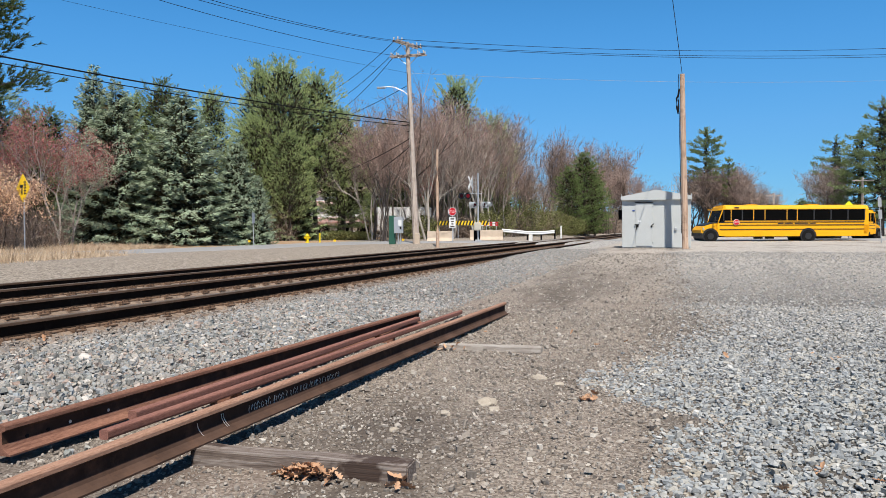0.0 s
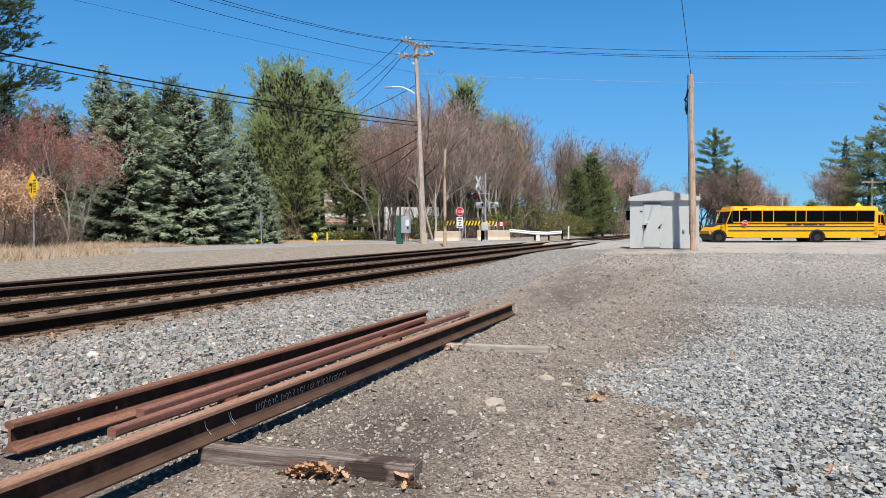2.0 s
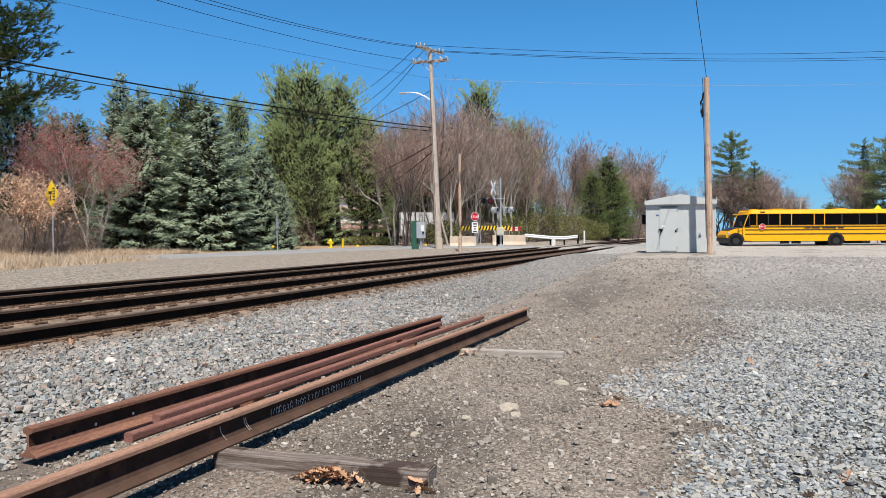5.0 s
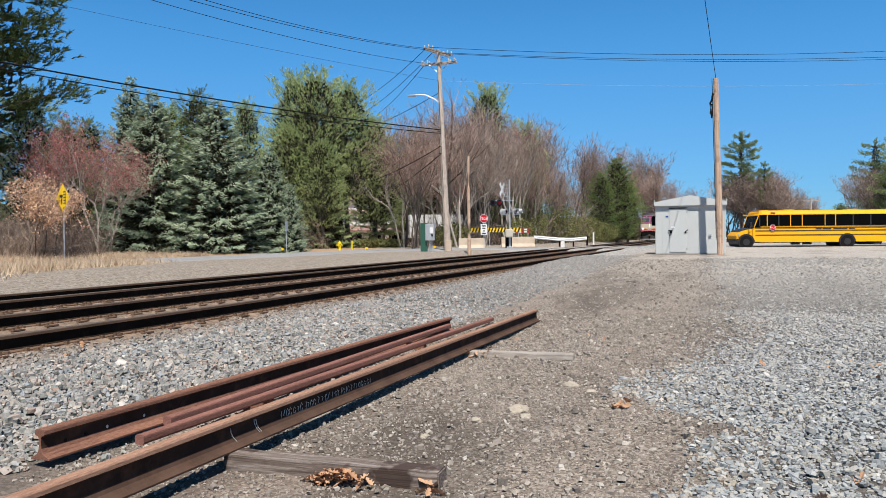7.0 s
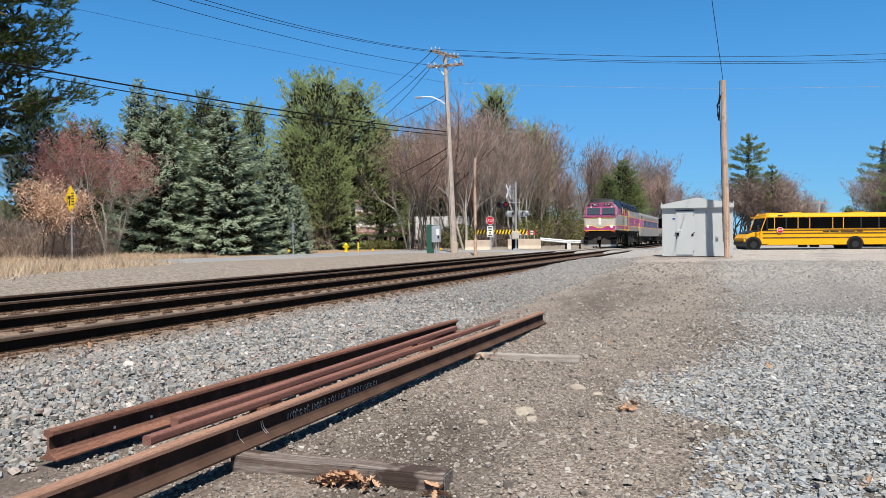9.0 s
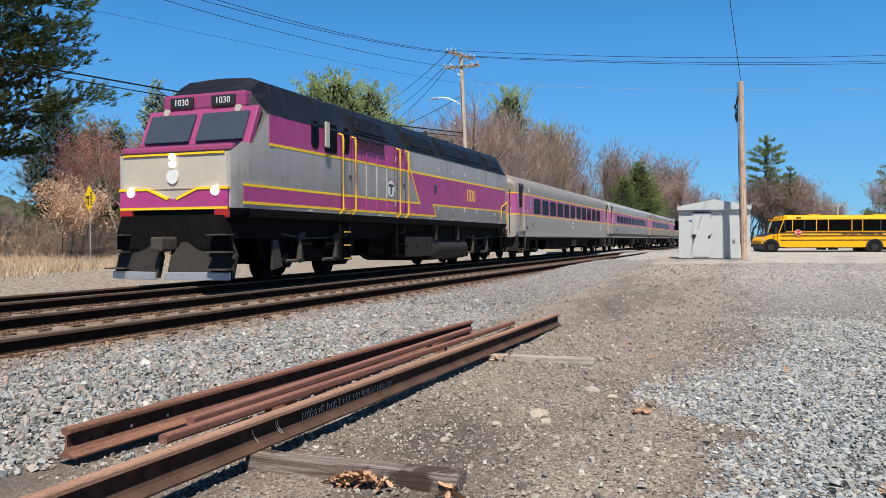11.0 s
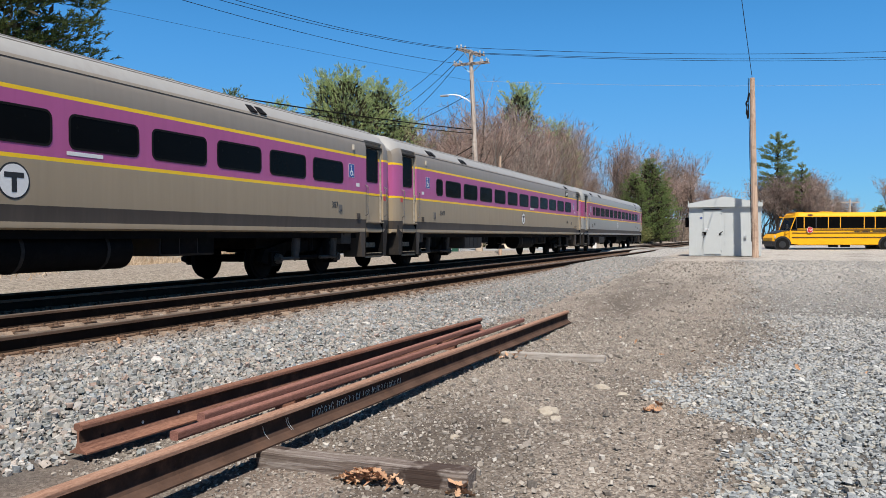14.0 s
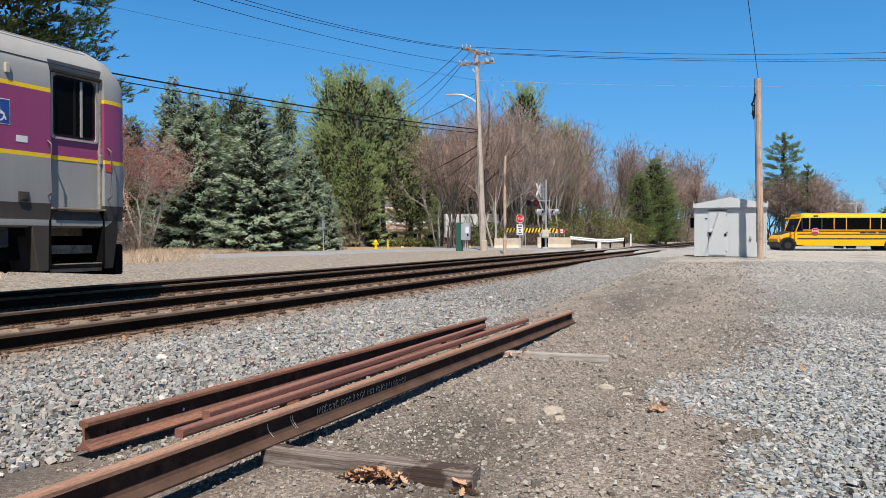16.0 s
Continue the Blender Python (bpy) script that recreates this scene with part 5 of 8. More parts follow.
    for s in (-1, 1):
        bm = bmesh.new()
        box(bm, (s * 0.55, -8.50, 3.98), (0.62, 0.05, 0.24), 0.02)
        nb = part("number_board", bm, BLACK_PAINT, c)
        text_part("number", "1030", 0.2, WHITE_PAINT, nb, pose(s * 0.55, -8.528, 3.98, 90, 0, 0), "white board number")
        bm = bmesh.new()
        tube(bm, (s * 1.08, -9.44, 1.95), (s * 1.08, -9.52, 1.95), 0.10, 0.10, 16)
        part("ditch_lamp", bm, HEADLAMP, c, "lit ditch lamp")
        bm = bmesh.new()
        box(bm, (s * 1.22, -9.46, 1.50), (0.34, 0.1, 0.22), 0.03)
        part("marker", bm, plain("red_marker", (0.35, 0.02, 0.02), 0.3), c)
        bm = bmesh.new()
        tube(bm, (s * 0.95, -8.48, 3.78), (s * 0.95, -8.54, 3.78), 0.085, 0.085, 14)
        part("class_lamp", bm, CREAM, c)
    bm = bmesh.new()
    for z in (2.52, 2.68):
        tube(bm, (0, -9.46, z), (0, -9.52, z), 0.07, 0.07, 16)
    part("headlamp", bm, HEADLAMP, c, "lit twin headlamp")
    bm = bmesh.new()
    tube(bm, (0, -9.47, 2.26), (0, -9.50, 2.26), 0.15, 0.15, 20)
    part("nose_emblem", bm, WHITE_PAINT, c, "round white emblem")
    bm = bmesh.new()
    prism(bm, [(-1.42, 0.75), (1.42, 0.75), (1.42, 1.1), (1.30, 1.45), (-1.30, 1.45), (-1.42, 1.1)], -9.55, -9.40)
    part("pilot_beam", bm, BLACK_IRON, c, "black pilot beam")
    for s in (-1, 1):
        bm = bmesh.new()
        prism(bm, [(s * 0.12, 0.16), (s * 1.5, 0.16), (s * 1.5, 0.62), (s * 1.3, 0.98), (s * 0.3, 0.90), (s * 0.12, 0.6)], -9.86, -9.74)
        for v in bm.verts:
            v.co.y += 0.30 * abs(v.co.x) / 1.5 + 0.30 * (v.co.z - 0.16)
        bl = part("plough", bm, SOOT, c, "curved black plough blade")
        bm = bmesh.new()
        box(bm, (s * 0.81, -9.72, 0.21), (1.40, 0.05, 0.16), 0.01, Matrix.Rotation(radians(s * 11.5), 3, "Z"))
        part("worn_edge", bm, GALV, bl, "bright worn plough edge")
    bm = bmesh.new()
    for i in range(3):
        for s in (-1, 1):
            box(bm, (s * 1.3, -9.66, 0.35 + 0.35 * i), (0.5, 0.25, 0.03))
    box(bm, (0, -9.75, 0.86), (0.3, 0.5, 0.3), 0.05)
    part("coupler", bm, WORN_STEEL, c, "worn steel coupler and footsteps")
    # tank, boxes, bogies
    bm = bmesh.new()
    for s in (-1, 1):
        arc = [(s * (0.95 + 0.52 * math.cos(a)), 0.64 + 0.40 * math.sin(a)) for a in [radians(70 - 160 * i / 12) for i in range(13)]]
        prism(bm, [(0, 1.02)] + arc + [(0, 0.24)], 1.65, 4.9)
    part("fuel_tank", bm, SOOT, c, "long black fuel tank")
    for s in (-1, 1):
        bm = bmesh.new()
        box(bm, (s * 1.28, 0.2, 0.72), (0.4, 2.4, 0.62), 0.02)
        bb = part("battery_box", bm, SOOT, c, "black battery box")
        for y0 in (-0.75, 0.05, 0.85):
            bm = bmesh.new()
            box(bm, (s * 1.485, y0, 0.75), (0.02, 0.04, 0.12))
            part("latch", bm, BLACK_IRON, bb)
    bm = bmesh.new()
    box(bm, (0, 0, 1.20), (2.62, 18.6, 0.46))
    box(bm, (0, 0.1, 0.80), (2.2, 5.4, 0.5), 0.03)
    part("frame", bm, BLACK_IRON, c)
    for y0 in (-5.9, 6.6):
        b = bogie(c, y0, 2.74)
        for s in (-1, 1):
            bm = bmesh.new()
            prism(bm, [(-2.25, 0.62), (-2.0, 0.46), (-1.75, 0.30), (-1.0, 0.30), (-0.8, 0.50), (0.8, 0.50), (1.0, 0.30), (1.75, 0.30), (2.0, 0.46), (2.25, 0.62),
                       (2.25, 0.98), (1.6, 1.10), (-1.6, 1.10), (-2.25, 0.98)], s * 1.14 - 0.05, s * 1.14 + 0.05, axis="x")
            for dy in (-1.37, 1.37):
                box(bm, (s * 1.22, dy, 0.50), (0.14, 0.42, 0.36), 0.03)
                tube(bm, (s * 1.28, dy, 0.48), (s * 1.34, dy, 0.48), 0.14, 0.12, 12)
                for k in (-0.33, 0.33):
                    tube(bm, (s * 1.24, dy + k, 0.60), (s * 1.24, dy + k, 1.02), 0.09, 0.09, 10)
            for dy in (-0.55, 0.55):
                tube(bm, (s * 1.28, dy - 0.22, 0.82), (s * 1.28, dy + 0.22, 0.82), 0.13, 0.13, 12)
            box(bm, (s * 1.24, 0, 0.62), (0.16, 0.9, 0.26), 0.03)
            part("side_frame", bm, BLACK_IRON, b, "cast black truck side frame")
            bm = bmesh.new()
            tube(bm, (s * 1.36, 0.95, 0.42), (s * 1.36, 0.95, 0.98), 0.055, 0.055, 10)
            prism(bm, [(-1.95, 0.95), (-1.75, 0.95), (-1.55, 0.35), (-1.95, 0.28)], s * 1.33 - 0.03, s * 1.33 + 0.03, axis="x")
            pipe(bm, [(s * 1.34, -1.6, 1.08), (s * 1.36, -0.6, 0.98), (s * 1.36, 0.6, 1.0), (s * 1.34, 1.6, 1.08)], 0.022)
            part("brake_gear", bm, SKIRT, b)
    for s in (-1, 1):
        bm = bmesh.new()
        pipe(bm, [(s * 1.5, 9.0, 1.62), (s * 1.55, 9.0, 2.3), (s * 1.55, 9.85, 2.55), (s * 1.5, 9.85, 1.7)], 0.025)
        part("rear_handrail", bm, YELLOW_RAIL, c)
    return c


LOCO = locomotive()
COACHES = [coach(k) for k in KINDS]


# ---- things of the yard and the crossing ----
SHED_PAINT = plain("pale_grey_shed_paint", (0.49, 0.515, 0.51), 0.55, 0, 0.05, 1.2, 40, dirt=(0.45, 0.44, 0.40), dirt_at=0.7)


def shed():
    x0, x1, y0, y1, z0 = -2.69, 0.60, 40.3, 42.9, 0.37
    s = thing("equipment_shed", "pale grey steel equipment shed with double doors", "shed", ((x0 + x1) / 2, y0, z0))
    w, d = x1 - x0, y1 - y0
    H = 2.42
    bm = bmesh.new()
    box(bm, (0, d / 2, H / 2 + 0.06), (w, d, H), 0.01)
    part("wall_shell", bm, SHED_PAINT, s)
    bm = bmesh.new()
    for xx in (-w / 2 + 0.03, -0.98, 0.42, 0.62, w / 2 - 0.03):
        box(bm, (xx, -0.012, H / 2 + 0.06), (0.03, 0.016, H))
    for xx in (-1.3, -0.98, 0.0, 0.42, 0.62):
        box(bm, (xx, -0.006, H / 2 + 0.06), (0.012, 0.02, H))
    part("panel_rib", bm, SHED_PAINT, s)
    bm = bmesh.new()
    prism(bm, [(-w / 2 - 0.05, H), (w / 2 + 0.05, H), (w / 2 + 0.05, H + 0.18), (0.0, H + 0.50), (-w / 2 - 0.05, H + 0.18)], -0.16, d + 0.10)
    part("roof", bm, SHED_PAINT, s, "shallow gabled grey roof with deep fascia")
    bm = bmesh.new()
    box(bm, (0, d / 2, 0.02), (w - 0.2, d - 0.2, 0.12))
    for xx in (-w / 2 + 0.2, w / 2 - 0.2):
        box(bm, (xx, 0.2, 0.0), (0.16, 0.3, 0.16))
    part("skid", bm, BLACK_IRON, s, "dark skids under the floor")
    dr = bmesh.new()
    box(dr, (-0.57, -0.022, 1.20), (0.80, 0.03, 2.12), 0.006)
    door = part("door", dr, SHED_PAINT, s, "closed grey steel door")
    bm = bmesh.new()
    box(bm, (-0.57, -0.05, 2.30), (0.86, 0.05, 0.03), 0.005)
    part("drip_rail", bm, BLACK_IRON, door)
    bm = bmesh.new()
    box(bm, (-0.93, -0.06, 1.20), (0.20, 0.05, 0.05), 0.01)
    tube(bm, (-0.92, -0.08, 1.2), (-0.96, -0.08, 0.92), 0.02, 0.02, 8)
    box(bm, (-0.88, -0.06, 1.12), (0.07, 0.05, 0.10), 0.01)
    part("hasp", bm, BLACK_IRON, door, "dark hasp with padlock")
    bm = bmesh.new()
    tube(bm, (-0.24, -0.04, 1.12), (-0.10, -0.08, 1.24), 0.02, 0.02, 8)
    box(bm, (-0.22, -0.05, 1.10), (0.08, 0.04, 0.08), 0.01)
    part("handle", bm, BLACK_IRON, door)
    for z in (0.35, 2.15):
        bm = bmesh.new()
        box(bm, (-0.15, -0.045, z), (0.07, 0.03, 0.05), 0.006)
        part("hinge", bm, SHED_PAINT, door)
    bm = bmesh.new()
    box(bm, (-0.80, -0.042, 1.36), (0.16, 0.008, 0.10))
    part("notice", bm, WHITE_PAINT, door, "small white notice")
    bm = bmesh.new()
    box(bm, (-1.09, -0.012, 1.90), (0.12, 0.012, 0.06))
    part("plate", bm, BLUE_SIGN, s, "small blue plate")
    bm = bmesh.new()
    box(bm, (0.93, -0.04, 0.98), (0.11, 0.09, 0.14), 0.012)
    part("socket_box", bm, GALV, s)
    bm = bmesh.new()
    box(bm, (-w / 2 - 0.12, 0.6, 1.70), (0.18, 0.3, 0.48), 0.02)
    box(bm, (-w / 2 - 0.03, 0.6, 1.70), (0.10, 0.06, 0.06))
    part("vent_hood", bm, BLACK_IRON, s, "black vent hood on the side wall")
    bm = bmesh.new()
    for xx in (-w / 2 - 0.02, w / 2 + 0.02):
        tube(bm, (xx, -0.14, H + 0.10), (xx, -0.14, H + 0.30), 0.02, 0.02, 6)
    part("lifting_eye", bm, SHED_PAINT, s)
    bm = bmesh.new()
    for xx, zz in ((0.72, 0.75), (0.86, 0.60), (0.94, 0.66)):
        tube(bm, (xx, d - 0.2, H + 0.2), (xx, d - 0.2, H + 0.3 + zz), 0.012, 0.012, 6)
    for zz in (0.55, 0.68, 0.8):
        box(bm, (0.83, d - 0.2, H + zz), (0.26, 0.02, 0.02))
    part("antenna", bm, GALV, s, "thin metal antenna rods")


shed()


def round_pole(bm, pts, r0, r1, seg=16):
    pipe(bm, pts, lambda t: r0 + (r1 - r0) * t, seg)


def service_pole():
    x, y = 0.329, 38.65
    z0 = ground_z(x, y) - 0.1
    p = thing("service_pole", "bare brown wooden pole standing before the shed", "pole", (x, y, z0))
    bm = bmesh.new()
    round_pole(bm, [(-0.175 * i / 8 + 0.006 * math.sin(i), 0.01 * math.sin(i * 2), 8.29 * i / 8) for i in range(9)], 0.155, 0.115)
    part("shaft", bm, POLE_WOOD, p)
    bm = bmesh.new()
    pipe(bm, [(-0.16 - 0.175 * t, -0.02, 8.29 * t) for t in (0.1, 0.3, 0.5, 0.7, 0.85, 1.0)], 0.016)
    part("conduit", bm, GASKET, p)
    bm = bmesh.new()
    pipe(bm, [(-0.30, -0.05, 7.6), (-0.34, -0.05, 7.3), (-0.42, -0.06, 7.15), (-0.40, -0.06, 6.7), (-0.36, -0.06, 6.45), (-0.33, -0.05, 6.8), (-0.34, -0.05, 7.1)], 0.045, 8)
    part("cable_loop", bm, GASKET, p, "black looped cable with clamp")


service_pole()


ARM_WOOD = wood("grey_crossarm_wood", (0.22, 0.185, 0.165), (0.34, 0.295, 0.265), (0.46, 0.41, 0.375), (25, 25, 3))


def utility_pole():
    x, y = -17.55, 52.17
    z0 = ground_z(x, y) - 0.1
    p = thing("utility_pole", "tall leaning wooden utility pole with double crossarms", "utility pole", (x, y, z0))
    H = 14.15
    lean = lambda h: (-0.60 * h / H, 0.05 * h / H, h)
    bm = bmesh.new()
    round_pole(bm, [lean(H * i / 10) for i in range(11)], 0.24, 0.13)
    part("shaft", bm, POLE_GREY, p)
    for h, ang, L in ((14.0, 72, 2.85), (13.2, -1, 2.6)):
        cx, cy, cz = lean(h)
        r = Matrix.Rotation(radians(ang), 3, "Z")
        for off in (-0.17, 0.17):
            bm = bmesh.new()
            box(bm, Vector((cx, cy, cz)) + r @ Vector((0, off, 0)), (L, 0.09, 0.12), 0.01, r)
            arm = part("crossarm", bm, ARM_WOOD, p)
            for t in (-0.46, -0.3, 0.3, 0.46):
                q = Vector((cx, cy, cz)) + r @ Vector((t * L, off, 0))
                bm = bmesh.new()
                tube(bm, q + Vector((0, 0, 0.05)), q + Vector((0, 0, 0.16)), 0.03, 0.03, 8)
                tube(bm, q + Vector((0, 0, 0.16)), q + Vector((0, 0, 0.27)), 0.055, 0.035, 10)
                part("insulator", bm, CREAM, arm, "pale insulator")
        bm = bmesh.new()
        for t in (-0.3, 0.3):
            tube(bm, Vector((cx, cy, cz)) + r @ Vector((t * L, 0, 0)), (cx, cy, cz - 0.7), 0.025, 0.025, 6)
        part("brace", bm, GALV, p)
    cx, cy, cz = lean(11.0)
    bm = bmesh.new()
    pipe(bm, [(cx, cy, cz - 0.6), (cx - 0.45, cy - 0.1, cz - 0.25), (cx - 1.0, cy - 0.2, cz + 0.02), (cx - 1.5, cy - 0.3, cz + 0.08), (cx - 1.75, cy - 0.35, cz + 0.05)], 0.035, 8)
    arm = part("lamp_arm", bm, GALV, p, "curved street lamp arm")
    bm = bmesh.new()
    box(bm, (cx - 1.95, cy - 0.38, cz + 0.02), (0.62, 0.24, 0.13), 0.05)
    part("lamp_head", bm, GALV, arm, "grey street lamp head")
    bm = bmesh.new()
    for h in (8.4, 7.9, 7.4, 6.9):
        c = lean(h)
        tube(bm, (c[0] - 0.1, c[1] - 0.15, h), (c[0] - 0.22, c[1] - 0.2, h), 0.03, 0.03, 6)
    part("cable_clamp", bm, GASKET, p)
    bm = bmesh.new()
    c0 = lean(3)
    pipe(bm, [(lean(h)[0] - 0.05, lean(h)[1] - 0.215 + 0.07 * h / H, h) for h in (0.2, 4, 8, 12)], 0.014)
    part("ground_wire", bm, GASKET, p)
    return lambda h: Vector((x, y, z0)) + Vector(lean(h))


POLE_AT = utility_pole()


def short_pole():
    x, y = -14.67, 47.85
    p = thing("stub_pole", "short bare brown wooden pole beside the tracks", "pole", (x, y, ground_z(x, y) - 0.1))
    bm = bmesh.new()
    round_pole(bm, [(0.01 * math.sin(i), 0, 6.35 * i / 6) for i in range(7)], 0.11, 0.085)
    part("shaft", bm, POLE_WOOD, p)


short_pole()


def wire(a, b, sag, r, label="thin black sagging overhead wire", n=16, mat=None):
    a, b = Vector(a), Vector(b)
    bm = bmesh.new()
    pipe(bm, [a.lerp(b, i / n) - Vector((0, 0, sag * 4 * (i / n) * (1 - i / n))) for i in range(n + 1)], r, 5)
    tagged(part("overhead_wire", bm, mat or GASKET), label, "overhead wire", "overhead wires")


def onward(a, via, k):
    """The end of a wire that leaves a, passes near via and goes on k times as far."""
    a, via = Vector(a), Vector(via)
    return a + (via - a) * k


def strand(a, via, k, sag, r, label="thin black sagging overhead wire", mat=None):
    """A wire that leaves a and passes through via at 1/k of its length."""
    t = 1 / k
    wire(a, onward(a, Vector(via) + Vector((0, 0, sag * 4 * t * (1 - t))), k), sag, r, label, mat=mat)


top, mid = POLE_AT(14.05), POLE_AT(13.2)
for off, z, sag in ((Vector((-0.35, -1.1, 0.08)), 15.49, 1.15), (Vector((0.3, 0.95, 0.08)), 15.01, 0.95), (Vector((0.40, 1.3, 0.08)), 14.83, 1.0)):
    strand(top + off, (15.67, 69.8, z), 1.6, sag, 0.016)
for off, via in ((Vector((-0.5, -0.9, 0.05)), (-19.99, 30.83, 11.64)), (Vector((-0.3, -0.5, 0)), (-20.52, 30.67, 11.64)), (Vector((-1.2, -0.2, -0.75)), (-22.21, 30.17, 11.65))):
    strand(top + off, via, 1.5, 0.5, 0.014)
for off, via in ((Vector((-0.6, -0.9, 0.05)), (-38.79, 82.77, 16.9)), (Vector((-0.2, -0.3, 0)), (-37.86, 83.03, 15.9)), (Vector((-1.0, 0.1, -0.75)), (-37.23, 83.19, 15.0))):
    strand(top + off, via, 1.25, 0.6, 0.022)
strand(POLE_AT(8.55), (-26.47, 25.68, 8.5), 1.3, 0.35, 0.036, "thick black communication cable")
strand(POLE_AT(8.3), (-26.47, 25.67, 8.22), 1.3, 0.42, 0.024, "thick black communication cable")
wire(POLE_AT(7.5), (-37, 72, 6.0), 0.6, 0.03)
wire(POLE_AT(7.0), (-36, 78, 5.0), 0.5, 0.03)
wire(POLE_AT(11.2), (-37.5, 76, 12.2), 0.4, 0.022)
strand(POLE_AT(12.0), (15.69, 69.8, 12.96), 1.5, 0.75, 0.009, "thin pale sagging overhead wire", GALV)
strand(POLE_AT(12.0), (-28.96, 33.4, 12.85), 1.4, 0.2, 0.008)
strand((0.17, 39.6, 8.72), (-0.23, 31.48, 10.1), 2.2, 0.1, 0.014)


TYRE = plain("black_tyre", (0.012, 0.012, 0.012), 0.85, 0, 0.2, 4, 60, spec=0.1)


def school_bus():
    b = thing("school_bus", "long yellow school bus with dark windows waiting at the crossing", "school bus", (1.36, 61.95, 0.30), 16.6)
    paint = plain("school_bus_yellow", (0.86, 0.41, 0.007), 0.5, 0, 0.05, 2, 40, spec=0.3)
    L, W = 12.9, 2.35
    # x runs from the nose to the tail, the near flank at y = 0
    k = lambda u: u * L / 305.0
    bm = bmesh.new()
    x0, x1 = k(49), L - 0.05
    prof = [(0.0, 0.45), (W, 0.45), (W, 2.45), (W - 0.12, 2.70), (W - 0.45, 2.80), (0.45, 2.80), (0.12, 2.70), (0.0, 2.45)]
    prism(bm, prof, x0, x1, axis="x")
    prism(bm, [(0.0, 0.62), (W, 0.62), (W, 1.3), (0.0, 1.3)], L - 0.4, L, axis="x")
    part("body", bm, paint, b)
    bm = bmesh.new()
    put = lambda u, v, d: (u, d, v)
    slab(bm, [(0.38, 0.55), (0.34, 0.95), (0.55, 1.22), (1.10, 1.40), (1.9, 1.46), (2.0, 0.5), (1.55, 0.48), (1.45, 0.8), (1.2, 1.0), (0.9, 1.0), (0.66, 0.8), (0.58, 0.5)], 0.12, W - 0.12, put)
    part("bonnet", bm, paint, b, "sloping yellow bonnet")
    bm = bmesh.new()
    slab(bm, [(0.60, 1.25), (1.10, 1.405), (1.60, 1.465), (1.60, 1.53), (1.10, 1.48), (0.62, 1.31)], 0.14, W - 0.14, put)
    part("cowl", bm, BLACK_PAINT, b, "black bonnet top")
    bm = bmesh.new()
    slab(bm, [(1.56, 1.46), (1.92, 2.44), (2.08, 2.44), (2.08, 1.46)], 0.02, W - 0.02, put)
    part("windscreen", bm, GLASS_DARK, b, "dark windscreen")
    bm = bmesh.new()
    slab(bm, [(1.88, 2.42), (1.96, 2.66), (2.16, 2.78), (2.16, 2.42)], 0.04, W - 0.04, put)
    part("front_cap", bm, paint, b, "rounded yellow roof cap")
    bm = bmesh.new()
    slab(bm, [(1.52, 0.50), (1.52, 1.47), (2.10, 1.47), (2.10, 0.50)], 0.0, W, put)
    part("cowl_side", bm, paint, b)
    for yy in (-0.012, W + 0.012):
        bm = bmesh.new()
        pipe(bm, [(1.56, yy, 1.46), (1.74, yy, 1.95), (1.93, yy, 2.46)], 0.035, 6)
        part("screen_pillar", bm, paint, b)
    bm = bmesh.new()
    slab(bm, [(0.30, 0.45), (0.60, 0.45), (0.60, 0.70), (0.30, 0.70)], 0.05, W - 0.05, put)
    part("bumper", bm, BLACK_PAINT, b, "black front bumper")
    for y in (-0.02, W - 0.01):
        side = -1 if y < 1 else 1
        bm = bmesh.new()
        box(bm, (k(172), y + 0.008 * side * -1, 2.06), (k(251), 0.03, 0.84))
        part("window_band", bm, BLACK_PAINT, b)
        edges = [47, 60, 80, 100, 120, 159, 177, 207, 237, 267, 297]
        for a, c in zip(edges, edges[1:]):
            bm = bmesh.new()
            box(bm, (k((a + c) / 2), y, 2.06), (k(c - a) - 0.09, 0.035, 0.80), 0.01)
            part("window", bm, GLASS_DARK, b)
        for u in (60, 100, 120, 159, 177):
            bm = bmesh.new()
            box(bm, (k(u), y, 2.06), (0.05, 0.04, 0.84), 0.008)
            part("window_post", bm, paint, b)
        for z in (1.52, 1.30, 0.98):
            bm = bmesh.new()
            box(bm, (k(168), y, z), (k(256), 0.03, 0.05 if z != 1.52 else 0.06))
            part("rub_rail", bm, BLACK_PAINT, b, "black rub rail")
        bm = bmesh.new()
        box(bm, (k(168), y, 2.50), (k(262), 0.03, 0.06))
        part("drip_rail", bm, paint, b)
    for u in (24, 197):
        for y in (0.09, W - 0.09):
            bm = bmesh.new()
            tube(bm, (0, -0.14, 0), (0, 0.14, 0), 0.47, 0.47, 24)
            w = part("wheel", bm, TYRE, b, "black tyre on dark rim")
            w.matrix_basis = pose(k(u), y, 0.47)
            bm = bmesh.new()
            tube(bm, (0, -0.155, 0), (0, 0.155, 0), 0.24, 0.24, 16)
            part("rim", bm, BLACK_PAINT, w)
        bm = bmesh.new()
        n = 14
        arch = [(math.cos(math.pi * i / n) * 0.62, math.sin(math.pi * i / n) * 0.62) for i in range(n + 1)]
        inn = [(math.cos(math.pi * i / n) * 0.55, math.sin(math.pi * i / n) * 0.55) for i in range(n + 1)]
        ring(bm, arch, inn, -0.03, 0.03, lambda a, c, d: (k(u) + a, d, 0.45 + c))
        part("wheel_arch", bm, BLACK_PAINT, b)
        bm = bmesh.new()
        tube(bm, (k(u), -0.008, 0.50), (k(u), W + 0.008, 0.50), 0.56, 0.56, 24)
        part("wheel_well", bm, BLACK_PAINT, b)
    # stop arm
    bm = bmesh.new()
